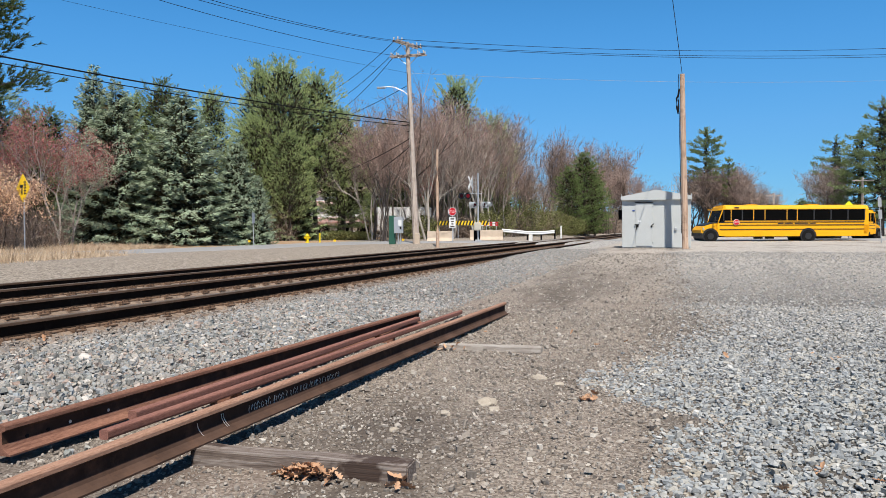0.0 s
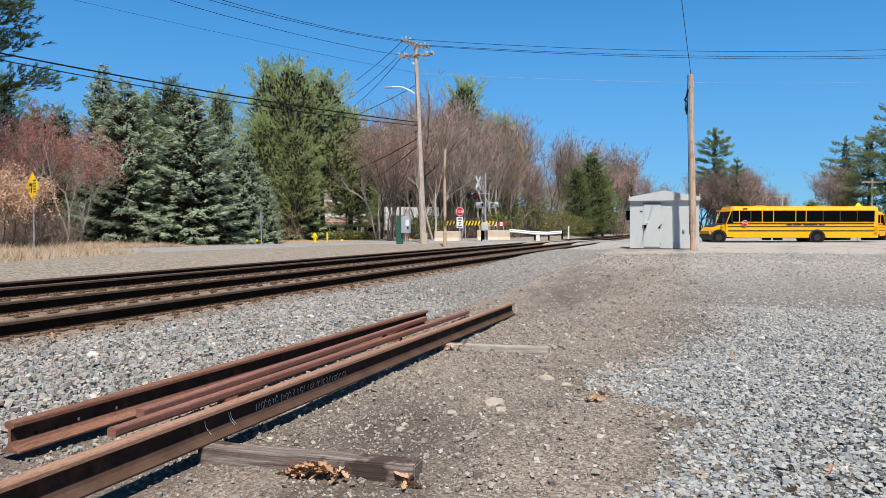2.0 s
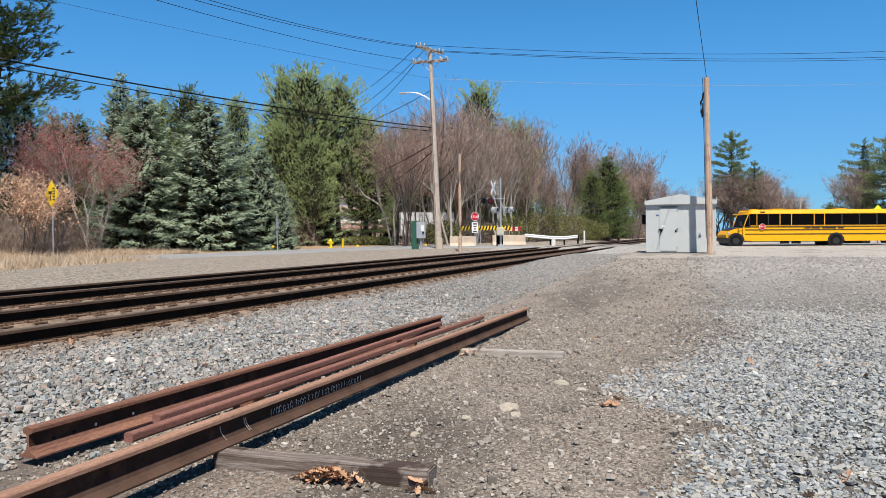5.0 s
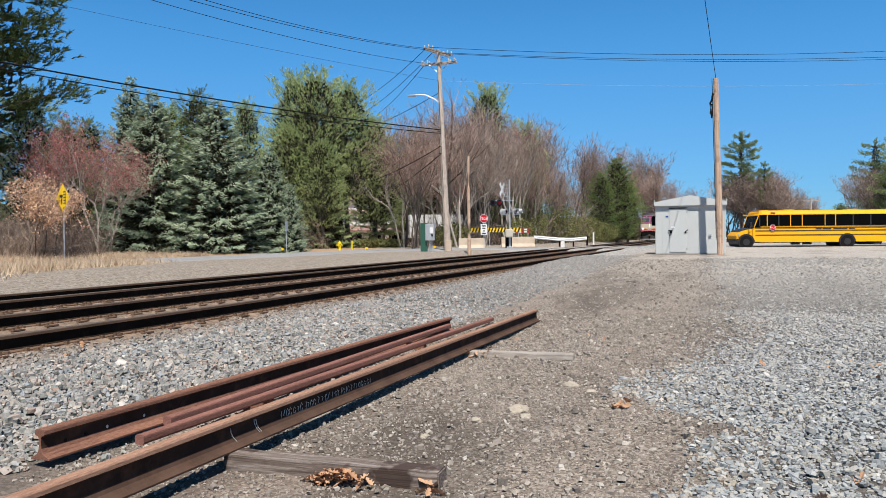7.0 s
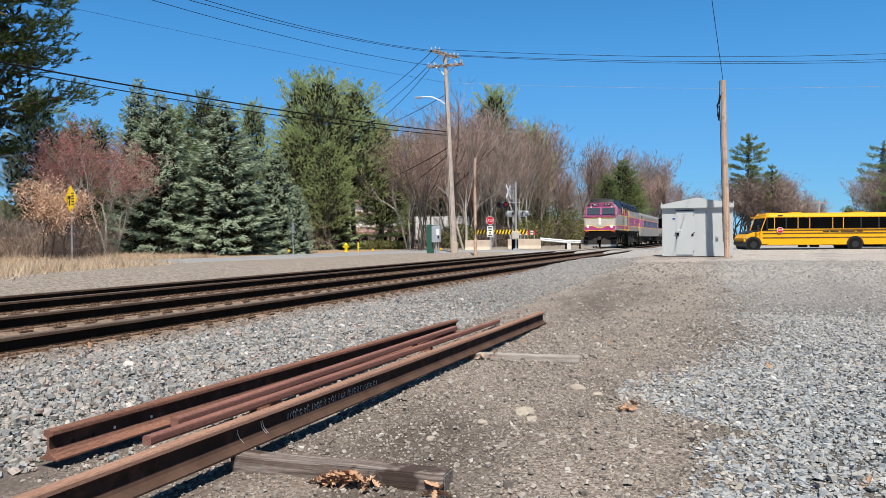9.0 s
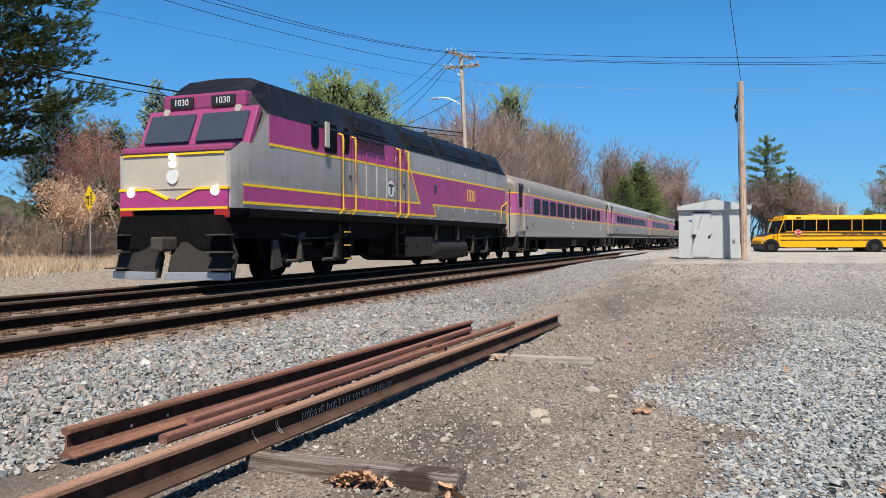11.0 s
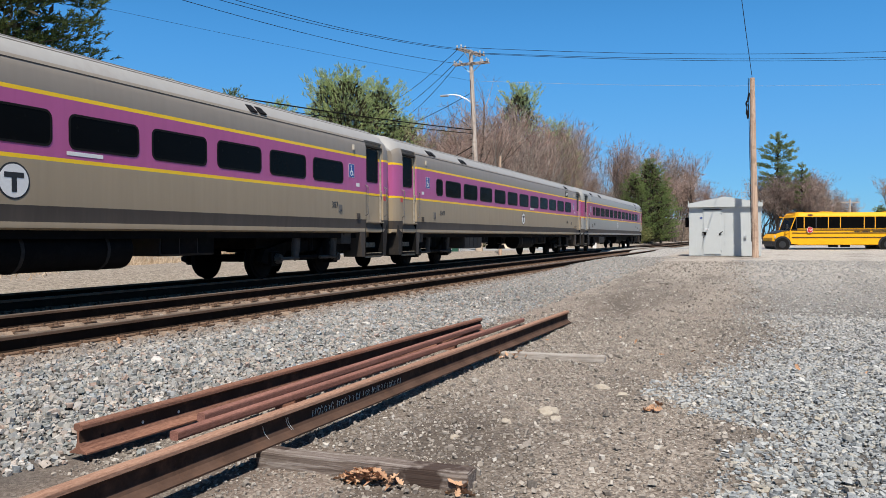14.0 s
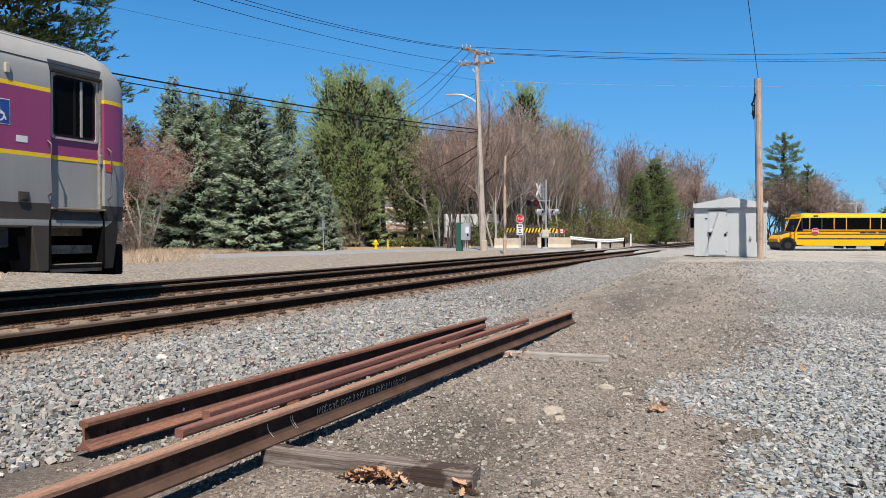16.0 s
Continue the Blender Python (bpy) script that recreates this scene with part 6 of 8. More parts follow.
    oc = [(0.235 * math.cos(radians(22.5 + 45 * i)), 0.235 * math.sin(radians(22.5 + 45 * i))) for i in range(8)]
    slab(bm, [(k(69) + u, 1.52 + v) for u, v in oc], -0.10, -0.07, put)
    arm = part("stop_arm", bm, WHITE_PAINT, b, "folded red octagonal stop arm")
    bm = bmesh.new()
    slab(bm, [(k(69) + u * 0.9, 1.52 + v * 0.9) for u, v in oc], -0.108, -0.10, put)
    part("red_face", bm, RED_SIGN, arm)
    text_part("lettering", "STOP", 0.17, WHITE_PAINT, arm, pose(k(69), -0.11, 1.52, 90, 0, 0))
    bars_dark = BLACK_PAINT
    # the firm's name is drawn as bars
    for u, ww in ((148, 10), (162, 14), (185, 24), (205, 10)):
        bm = bmesh.new()
        box(bm, (k(u), -0.012, 1.42), (k(ww), 0.03, 0.065))
        part("lettering_bar", bm, bars_dark, b)
    bm = bmesh.new()
    box(bm, (k(70), -0.012, 2.60), (k(8), 0.03, 0.10))
    part("lettering_bar", bm, bars_dark, b)
    bm = bmesh.new()
    box(bm, (k(60), W / 2, 2.80), (0.5, 1.4, 0.05), 0.02)
    part("light_bar", bm, paint, b)
    for u in (105, 215):
        bm = bmesh.new()
        box(bm, (k(u), W / 2, 2.84), (0.8, 0.7, 0.06), 0.02)
        part("roof_hatch", bm, paint, b)
    for y in (-0.25, W + 0.25):
        bm = bmesh.new()
        box(bm, (k(30), y, 1.75), (0.10, 0.22, 0.34), 0.04)
        tube(bm, (k(30), y, 1.75), (k(42), 0.1 if y < 0 else W - 0.1, 1.45), 0.02, 0.02, 6)
        part("mirror", bm, BLACK_PAINT, b, "black wing mirror")
        bm = bmesh.new()
        box(bm, (k(12), y * 0.2 + (0.2 if y < 0 else W - 0.7), 1.02), (0.12, 0.24, 0.2), 0.04)
        part("headlight", bm, GALV, b)
    bm = bmesh.new()
    box(bm, (L + 0.05, W / 2, 0.62), (0.14, W - 0.1, 0.26), 0.03)
    part("rear_bumper", bm, BLACK_PAINT, b)
    bm = bmesh.new()
    for u in (110, 130):
        box(bm, (k(u), 0.2, 0.36), (0.6, 0.3, 0.2), 0.03)
    box(bm, (k(140), W / 2, 0.5), (k(200), 0.9, 0.2))
    part("chassis", bm, BLACK_IRON, b)
    return b


RED_SIGN = plain("sign_red", (0.52, 0.012, 0.02), 0.4, 0, 0.06, 3, 50)
BUS = school_bus()
o = copy_thing(BUS, pose(17.2, 86.5, 0.28, 0, 0, 232))
tagged(o, "yellow school bus standing farther off behind another bus", "school bus")


def sign_post(name, label, x, y, h, post=GALV):
    z0 = ground_z(x, y) - 0.05
    s = thing(name, label, "road sign", (x, y, z0))
    bm = bmesh.new()
    box(bm, (0, 0.03, h / 2), (0.055, 0.045, h), 0.008)
    part("post", bm, post, s, "metal sign post")
    return s


def diamond_sign():
    s = sign_post("warning_sign", "tall yellow diamond warning sign with black track symbol", -28.7, 29.0, 3.3)
    s.rotation_euler.z = radians(-21)
    put = lambda u, v, d: (u, -d, v)
    a, c = 0.40, 0.66
    # seen from the side road, so turned away
    bm = bmesh.new()
    slab(bm, [(0, 3.0 - c), (c, 3.0), (0, 3.0 + c), (-c, 3.0)], 0, 0.012, put)
    f = part("plate", bm, YELLOW_SIGN, s)
    for pts in ([(-0.30, 3.02), (0.02, 3.02), (0.02, 3.14), (-0.30, 3.14)], [(-0.15, 2.70), (-0.03, 2.70), (-0.03, 3.10), (-0.15, 3.10)]):
        bm = bmesh.new()
        slab(bm, pts, 0.012, 0.016, put)
        part("symbol", bm, BLACK_PAINT, f)
    for i in range(5):
        bm = bmesh.new()
        slab(bm, [(0.08, 2.72 + i * 0.13), (0.34, 2.72 + i * 0.13), (0.34, 2.77 + i * 0.13), (0.08, 2.77 + i * 0.13)], 0.012, 0.016, put)
        part("symbol", bm, BLACK_PAINT, f)
    bm = bmesh.new()
    for u in (0.15, 0.27):
        slab(bm, [(u, 2.70), (u + 0.025, 2.70), (u + 0.025, 3.32), (u, 3.32)], 0.012, 0.0165, put)
    part("symbol", bm, BLACK_PAINT, f)


diamond_sign()


def stop_sign():
    s = sign_post("stop_sign", "red octagonal stop sign with white plate below", -16.5, 57.7, 2.3)
    s.rotation_euler.z = radians(16)
    put = lambda u, v, d: (u, -d, v)
    oc = [(0.33 * math.cos(radians(22.5 + 45 * i)), 0.33 * math.sin(radians(22.5 + 45 * i))) for i in range(8)]
    bm = bmesh.new()
    slab(bm, [(u, 2.38 + v) for u, v in oc], 0, 0.012, put)
    f = part("plate", bm, WHITE_PAINT, s, "octagonal stop plate")
    bm = bmesh.new()
    slab(bm, [(u * 0.92, 2.38 + v * 0.92) for u, v in oc], 0.012, 0.016, put)
    part("red_face", bm, RED_SIGN, f)
    text_part("lettering", "STOP", 0.25, WHITE_PAINT, f, pose(0, -0.017, 2.36, 90, 0, 0))
    bm = bmesh.new()
    slab(bm, [(-0.24, 1.15), (0.24, 1.15), (0.24, 1.95), (-0.24, 1.95)], 0, 0.012, put)
    f = part("lower_plate", bm, WHITE_PAINT, s, "white plate with grey bars")
    for i, w in enumerate((0.15, 0.12, 0.07, 0.16)):
        bm = bmesh.new()
        z = 1.82 - i * 0.19
        slab(bm, [(-w, z - 0.05), (w, z - 0.05), (w, z + 0.05), (-w, z + 0.05)], 0.012, 0.015, put)
        part("lettering_bar", bm, SKIRT, f)


stop_sign()

s = sign_post("road_sign", "grey road sign seen edge-on beside the road", -24.8, 42.7, 2.15)
s.rotation_euler = (0, radians(-3.5), radians(100))
bm = bmesh.new()
box(bm, (0, 0, 1.75), (0.45, 0.012, 0.6), 0.004)
part("plate", bm, GALV, s)
s = sign_post("road_sign", "tilted road sign seen from behind", 12.9, 58.1, 3.2)
s.rotation_euler = (0, radians(-4), radians(30))
for z, r in ((2.75, 0.33), (1.95, 0.28)):
    bm = bmesh.new()
    box(bm, (0, 0, z), (0.28, 0.015, 0.6), 0.006)
    part("plate", bm, GALV, s)
s = sign_post("school_sign", "fluorescent yellow-green pentagon crossing sign", 15.6, 83.0, 3.4)
s.rotation_euler.z = radians(16)
bm = bmesh.new()
slab(bm, [(-0.45, 2.75), (0.45, 2.75), (0.45, 3.2), (0, 3.65), (-0.45, 3.2)], 0, 0.015, lambda u, v, d: (u, -d, v))
part("plate", bm, plain("fluorescent_green", (0.62, 0.85, 0.02), 0.4, 0, 0.05), s)


def crossing_signal():
    x, y = -14.63, 58.3
    s = thing("crossing_signal", "level crossing signal mast with red flashers and crossbuck", "crossing signal", (x, y, ground_z(x, y) - 0.03), 12)
    bm = bmesh.new()
    tube(bm, (0, 0, 0), (0, 0, 5.3), 0.075, 0.06, 12)
    box(bm, (0, 0, 0.1), (0.45, 0.45, 0.22), 0.02)
    part("mast", bm, GALV, s, "silver steel mast")
    bm = bmesh.new()
    box(bm, (-0.45, -0.05, 3.72), (1.5, 0.07, 0.07))
    for z in (4.0, 4.3, 4.6, 4.9):
        box(bm, (-0.22, -0.05, z), (0.5, 0.06, 0.04))
    tube(bm, (-0.45, -0.05, 3.72), (-0.40, -0.05, 5.1), 0.03, 0.03, 6)
    part("ladder_frame", bm, GALV, s)
    for a in (45, -45):
        bm = bmesh.new()
        r = Matrix.Rotation(radians(70), 3, "Z") @ Matrix.Rotation(radians(a), 3, "Y")
        box(bm, (-0.55, -0.15, 4.55), (1.25, 0.025, 0.23), 0.006, r)
        part("crossbuck_blade", bm, WHITE_PAINT, s, "white crossbuck blade")
    for dx, z, turn in ((-1.25, 3.55, 0), (-0.75, 3.55, 0), (-0.62, 2.85, 70), (0.62, 2.85, 70), (-0.35, 2.85, 30), (0.40, 2.85, 30)):
        bm = bmesh.new()
        r = Matrix.Rotation(radians(turn), 3, "Z")
        tube(bm, Vector((dx, 0, z)), Vector((dx, 0, z)) + r @ Vector((0, -0.14, 0)), 0.25, 0.25, 20)
        tube(bm, Vector((dx, 0, z)) + r @ Vector((0, -0.14, 0.06)), Vector((dx, 0, z)) + r @ Vector((0, -0.40, 0.04)), 0.17, 0.16, 14, False)
        fl = part("flasher", bm, BLACK_PAINT if turn == 0 else GALV, s, "round flasher with hood")
        bm = bmesh.new()
        tube(bm, Vector((dx, 0, z)) + r @ Vector((0, -0.14, 0)), Vector((dx, 0, z)) + r @ Vector((0, -0.16, 0)), 0.14, 0.14, 16)
        part("lens", bm, RED_GLOW if dx == -0.75 else LENS_DARK, fl)
    bm = bmesh.new()
    box(bm, (0, -0.05, 2.85), (1.5, 0.06, 0.06))
    part("flasher_arm", bm, GALV, s)
    bm = bmesh.new()
    box(bm, (-0.02, -0.25, 1.22), (0.55, 0.35, 0.62), 0.08)
    part("gate_mechanism", bm, CREAM, s, "pale grey mechanism box")
    bm = bmesh.new()
    box(bm, (-0.1, 0.3, 0.55), (0.5, 0.1, 0.9), 0.02)
    part("counterweight", bm, BLACK_IRON, s)


RED_GLOW = glow("lit_red_lens", (0.6, 0.015, 0.02), 0.12)
LENS_DARK = plain("dark_red_lens", (0.10, 0.01, 0.012), 0.2)
crossing_signal()


def barrier(x0, y0, x1, y1, h, label):
    d = Vector((x1 - x0, y1 - y0, 0))
    s = thing("concrete_barrier", label, "concrete barrier", (x0, y0, ground_z(x0, y0) - 0.02), math.degrees(math.atan2(d.y, d.x)), "concrete barriers")
    bm = bmesh.new()
    prism(bm, [(-0.30, 0), (0.30, 0), (0.30, 0.08), (0.12, 0.33), (0.08, h), (-0.08, h), (-0.12, 0.33), (-0.30, 0.08)], 0, d.length, axis="x")
    bmesh.ops.bevel(bm, geom=list(bm.edges), offset=0.015, segments=1, affect="EDGES")
    part("block", bm, CONCRETE, s)


barrier(-19.2, 59.8, -17.2, 60.4, 0.85, "short tan concrete road barrier")
barrier(-17.2, 65.6, -14.5, 66.5, 0.9, "long pale concrete road barrier")


def guard_rail():
    pts = [Vector((-15.9, 72.5, 0)), Vector((-13.7, 73.6, 0)), Vector((-12.5, 74.3, 0)), Vector((-11.35, 75.2, 0))]
    s = thing("guard_rail", "white steel guard rail on short posts", "guard rail", (0, 0, 0.36))
    zs = (1.05, 0.82, 0.78, 0.9)
    prof = [(0, -0.155), (0.05, -0.10), (0.05, -0.05), (0, 0), (0.05, 0.05), (0.05, 0.10), (0, 0.155), (-0.012, 0.155), (0.035, 0.09), (0.035, 0.05), (-0.012, 0), (0.035, -0.05), (0.035, -0.10), (-0.012, -0.155)]
    for (a, b), (za, zb) in zip(zip(pts, pts[1:]), zip(zs, zs[1:])):
        bm = bmesh.new()
        d = (b - a).normalized()
        n = Vector((d.y, -d.x, 0))
        va = [bm.verts.new(a + n * u + Vector((0, 0, za - 0.15 + v))) for u, v in prof]
        vb = [bm.verts.new(b + n * u + Vector((0, 0, zb - 0.15 + v))) for u, v in prof]
        for i in range(len(prof)):
            j = (i + 1) % len(prof)
            bm.faces.new((va[i], va[j], vb[j], vb[i]))
        bmesh.ops.recalc_face_normals(bm, faces=bm.faces)
        part("beam", bm, WHITE_PAINT, s)
    for a, z in zip(pts, zs):
        bm = bmesh.new()
        box(bm, a + Vector((0.02, 0.12, z / 2)), (0.14, 0.16, z + 0.05), 0.01)
        part("post", bm, BLACK_IRON, s)


guard_rail()


def striped_board(x, y, w, n):
    s = thing("striped_barricade", "barricade board with yellow and black slanted stripes", "barricade", (x, y, ground_z(x, y)), 16, "barricades")
    bm = bmesh.new()
    for u in (0.2, w - 0.2):
        box(bm, (u, 0.05, 0.75), (0.06, 0.06, 1.5))
    part("post", bm, GALV, s)
    bm = bmesh.new()
    box(bm, (w / 2, 0, 1.48), (w, 0.03, 0.42))
    f = part("board", bm, YELLOW_SIGN, s)
    st = w / n
    for i in range(n):
        bm = bmesh.new()
        slab(bm, [(i * st, 1.27), (i * st + st * 0.5, 1.27), (min(w, i * st + st), 1.69), (i * st + st * 0.5, 1.69)], 0.016, 0.022, lambda u, v, d: (u, -d, v))
        part("stripe", bm, BLACK_PAINT, f)


striped_board(-21.6, 70.3, 1.75, 6)
striped_board(-19.9, 70.8, 1.75, 6)
striped_board(-18.0, 72.0, 0.95, 3)


def red_white_board():
    s = thing("striped_barricade", "low barricade board with red and white stripes", "barricade", (-18.3, 74.0, ground_z(-18.3, 74)), 16, "barricades")
    for u in (0.15, 1.5):
        bm = bmesh.new()
        box(bm, (u, 0.05, 0.75), (0.06, 0.06, 1.5))
        part("post", bm, GALV, s)
    for z in (1.30, 1.52):
        for i in range(6):
            bm = bmesh.new()
            box(bm, (0.14 + i * 0.28, 0, z), (0.278, 0.03, 0.15), 0.004)
            part("panel", bm, RED_SIGN if i % 2 else WHITE_PAINT, s)


red_white_board()


def hydrant():
    x, y = -27.1, 54.5
    s = thing("fire_hydrant", "bright yellow fire hydrant beside the road", "fire hydrant", (x, y, ground_z(x, y) - 0.02))
    y_paint = plain("hydrant_yellow", (0.80, 0.62, 0.01), 0.4, 0, 0.06)
    bm = bmesh.new()
    tube(bm, (0, 0, 0), (0, 0, 0.06), 0.19, 0.19, 16)
    tube(bm, (0, 0, 0.06), (0, 0, 0.52), 0.125, 0.12, 16)
    tube(bm, (0, 0, 0.50), (0, 0, 0.56), 0.17, 0.17, 16)
    part("barrel", bm, y_paint, s)
    bm = bmesh.new()
    tube(bm, (0, 0, 0.56), (0, 0, 0.68), 0.15, 0.09, 16)
    tube(bm, (0, 0, 0.68), (0, 0, 0.76), 0.035, 0.035, 8)
    part("bonnet", bm, y_paint, s)
    for a in (0, 90, 180):
        bm = bmesh.new()
        d = Vector((math.cos(radians(a - 90 + 90)), math.sin(radians(a + 180)), 0))
        tube(bm, Vector((0, 0, 0.40)), Vector((0, 0, 0.40)) + d * 0.24, 0.075, 0.075, 10)
        part("outlet", bm, y_paint, s)
    x, y = -26.2, 54.8
    s = thing("bollard", "slim yellow steel bollard", "bollard", (x, y, ground_z(x, y) - 0.02))
    bm = bmesh.new()
    tube(bm, (0, 0, 0), (0, 0, 0.72), 0.06, 0.06, 12)
    tube(bm, (0, 0, 0.72), (0, 0, 0.76), 0.06, 0.03, 12)
    part("tube", bm, y_paint, s)


hydrant()


def cabinet():
    x, y = -17.8, 48.95
    s = thing("signal_cabinet", "grey meter cabinet on a green backing post", "utility cabinet", (x, y, ground_z(x, y) - 0.05), 10)
    green = plain("dark_green_paint", (0.02, 0.09, 0.06), 0.5, 0, 0.12)
    bm = bmesh.new()
    box(bm, (-0.33, 0.1, 0.97), (0.42, 0.36, 1.94), 0.02)
    part("green_case", bm, green, s, "dark green case")
    bm = bmesh.new()
    box(bm, (0.12, -0.12, 1.32), (0.58, 0.34, 1.08), 0.02)
    b = part("meter_box", bm, GALV, s, "pale grey box with lid")
    bm = bmesh.new()
    box(bm, (0.24, -0.30, 1.45), (0.22, 0.02, 0.40), 0.005)
    part("label_plate", bm, WHITE_PAINT, b)
    bm = bmesh.new()
    box(bm, (0.28, -0.31, 1.12), (0.10, 0.04, 0.16), 0.01)
    part("latch", bm, BLACK_IRON, b)
    bm = bmesh.new()
    tube(bm, (0.10, -0.12, 0), (0.10, -0.12, 0.8), 0.05, 0.05, 10)
    tube(bm, (0.24, -0.12, 0), (0.24, -0.12, 0.8), 0.03, 0.03, 8)
    part("conduit", bm, GALV, s)


cabinet()
for x, y, h, lab in ((-13.66, 75.3, 1.1, "short white concrete marker post"), (-12.83, 90.1, 1.6, "slim white trackside marker post"), (-16.6, 49.6, 0.75, "low tan concrete marker post")):
    s = thing("marker_post", lab, "marker post", (x, y, ground_z(x, y) - 0.05))
    bm = bmesh.new()
    box(bm, (0, 0, h / 2), (0.34 if h < 1.2 else 0.16, 0.2, h), 0.03)
    part("block", bm, CONCRETE if h < 0.8 else WHITE_PAINT, s)
for x, y in ((-21.5, 47.0), (-18.2, 51.0), (-26.0, 44.0)):
    s = thing("survey_flag", "tiny yellow survey flag on a wire", "survey flag", (x, y, ground_z(x, y)), 10, "survey flags")
    bm = bmesh.new()
    tube(bm, (0, 0, 0), (0, 0, 0.34), 0.006, 0.006, 5)
    part("stem", bm, GALV, s)
    bm = bmesh.new()
    box(bm, (0.08, 0, 0.28), (0.16, 0.008, 0.13))
    part("flag", bm, YELLOW_SIGN, s)

for x, y, h, a in ((21.3, 105.5, 7.2, 30), (14.0, 130.0, 6.5, 20)):
    s = thing("utility_pole", "distant wooden utility pole with one crossarm", "utility pole", (x, y, ground_z(x, y) - 0.1), 16)
    bm = bmesh.new()
    tube(bm, (0, 0, 0), (0, 0, h), 0.16, 0.12, 10)
    part("shaft", bm, POLE_GREY, s)
    bm = bmesh.new()
    box(bm, (0, -0.12, h - 0.4), (2.6, 0.1, 0.14))
    part("crossarm", bm, POLE_GREY, s)


def market():
    """A low shop with red-brown roofs seen in patches between the trees."""
    red = plain("red_brown_roof", (0.27, 0.145, 0.12), 0.8, 0, 0.25, 0.8, 12, dirt=(0.42, 0.38, 0.35), dirt_at=0.52)
    s = thing("shop_building", "low white shop with red-brown roof bands behind trees", "building", (-45.0, 86.0, ground_z(-45, 86) - 0.1), 17)
    for i, (z, d, h) in enumerate(((0, 0.0, 1.9), (2.5, 1.6, 1.5), (4.5, 3.2, 1.3))):
        bm = bmesh.new()
        box(bm, (7.5, d + 4, z + h / 2), (15, 8, h))
        part("wall", bm, WHITE_PAINT, s)
        bm = bmesh.new()
        prism(bm, [(d - 0.6, z + h), (d + 1.7, z + h + 0.65), (d + 1.7, z + h + 0.5), (d - 0.6, z + h - 0.12)], -0.3, 15.3, axis="x")
        part("roof", bm, red, s, "sloping red-brown roof band")
    for i in range(6):
        bm = bmesh.new()
        box(bm, (1.6 + i * 2.4, -0.02, 1.0), (1.5, 0.06, 1.1))
        w = part("window", bm, GLASS_DARK, s)
    t = thing("box_trailer", "white box trailer parked by the shop", "trailer", (-32.6, 83.5, ground_z(-33, 84)), -58)
    bm = bmesh.new()
    box(bm, (0, 3, 2.1), (2.3, 6.5, 2.6), 0.04)
    part("box", bm, WHITE_PAINT, t)
    bm = bmesh.new()
    for y in (1.0, 5.0):
        tube(bm, (-1.0, y, 0.45), (1.0, y, 0.45), 0.45, 0.45, 16)
    box(bm, (0, 3, 0.75), (1.6, 6.0, 0.25))
    part("wheels", bm, RUBBER, t)


market()


# ---- trees ----
class Heap:
    """Collects loose faces for one mesh, with material numbers."""

    def __init__(self):
        self.v, self.f, self.m, self.n = [], [], [], 0

    def quads(self, p, mi=0):
        """p: array (k, c, 3) of k faces with c corners."""
        p = np.asarray(p)
        k, c = p.shape[:2]
        self.v.append(p.reshape(-1, 3))
        self.f += (np.arange(k * c).reshape(k, c) + self.n).tolist()
        self.m += [mi] * k
        self.n += k * c

    def limb(self, a, b, r0, r1, seg=5, mi=0):
        a, b = np.asarray(a, float), np.asarray(b, float)
        d = b - a
        d = d / (np.linalg.norm(d) + 1e-9)
        u = np.cross(d, (0.3, 0.9, 0.31))
        u /= np.linalg.norm(u)
        w = np.cross(d, u)
        ang = np.arange(seg) * 2 * math.pi / seg
        o = np.outer(np.cos(ang), u) + np.outer(np.sin(ang), w)
        ra, rb = a + o * r0, b + o * r1
        self.v.append(np.vstack([ra, rb]))
        for k in range(seg):
            j = (k + 1) % seg
            self.f.append([self.n + k, self.n + j, self.n + seg + j, self.n + seg + k])
            self.m.append(mi)
        self.n += 2 * seg

    def mesh(self, name, mats):
        """One mesh of it all."""
        me = bpy.data.meshes.new(name)
        me.from_pydata(np.vstack(self.v).tolist(), [], self.f)
        for m in mats:
            me.materials.append(m)
        me.polygons.foreach_set("material_index", self.m)
        return me

    def tree(self, name, mats):
        """Two meshes, trunk (material 0) and crown (the rest), kept for plant()."""
        v = np.vstack(self.v)
        out = []
        for nm, sel in (("trunk", lambda k: k == 0), ("crown", lambda k: k > 0)):
            fs = [f for f, k in zip(self.f, self.m) if sel(k)]
            ks = [k for k in self.m if sel(k)]
            used = np.unique(np.concatenate([np.asarray(f) for f in fs]) if len(fs) < 10 else np.array([i for f in fs for i in f]))
            back = np.zeros(len(v), dtype=np.int64)
            back[used] = np.arange(len(used))
            me = bpy.data.meshes.new(name + "_" + nm)
            me.from_pydata(v[used].tolist(), [], [[int(back[i]) for i in f] for f in fs])
            for m in mats[:1] if nm == "trunk" else mats[1:]:
                me.materials.append(m)
            if nm == "crown":
                me.polygons.foreach_set("material_index", [k - 1 for k in ks])
            out.append((nm, me))
        PARTS[name] = out
        return name


PARTS = {}


def unit(v):
    return v / (np.linalg.norm(v, axis=-1, keepdims=True) + 1e-9)


def blades(base, way, length, width, rng):
    """Pointed flat needles or leaves: one slim triangle each."""
    side = unit(np.cross(way, unit(rng.normal(size=way.shape))))
    l, w = length[:, None], width[:, None]
    return np.stack([base + side * w, base + way * l, base - side * w], axis=1)


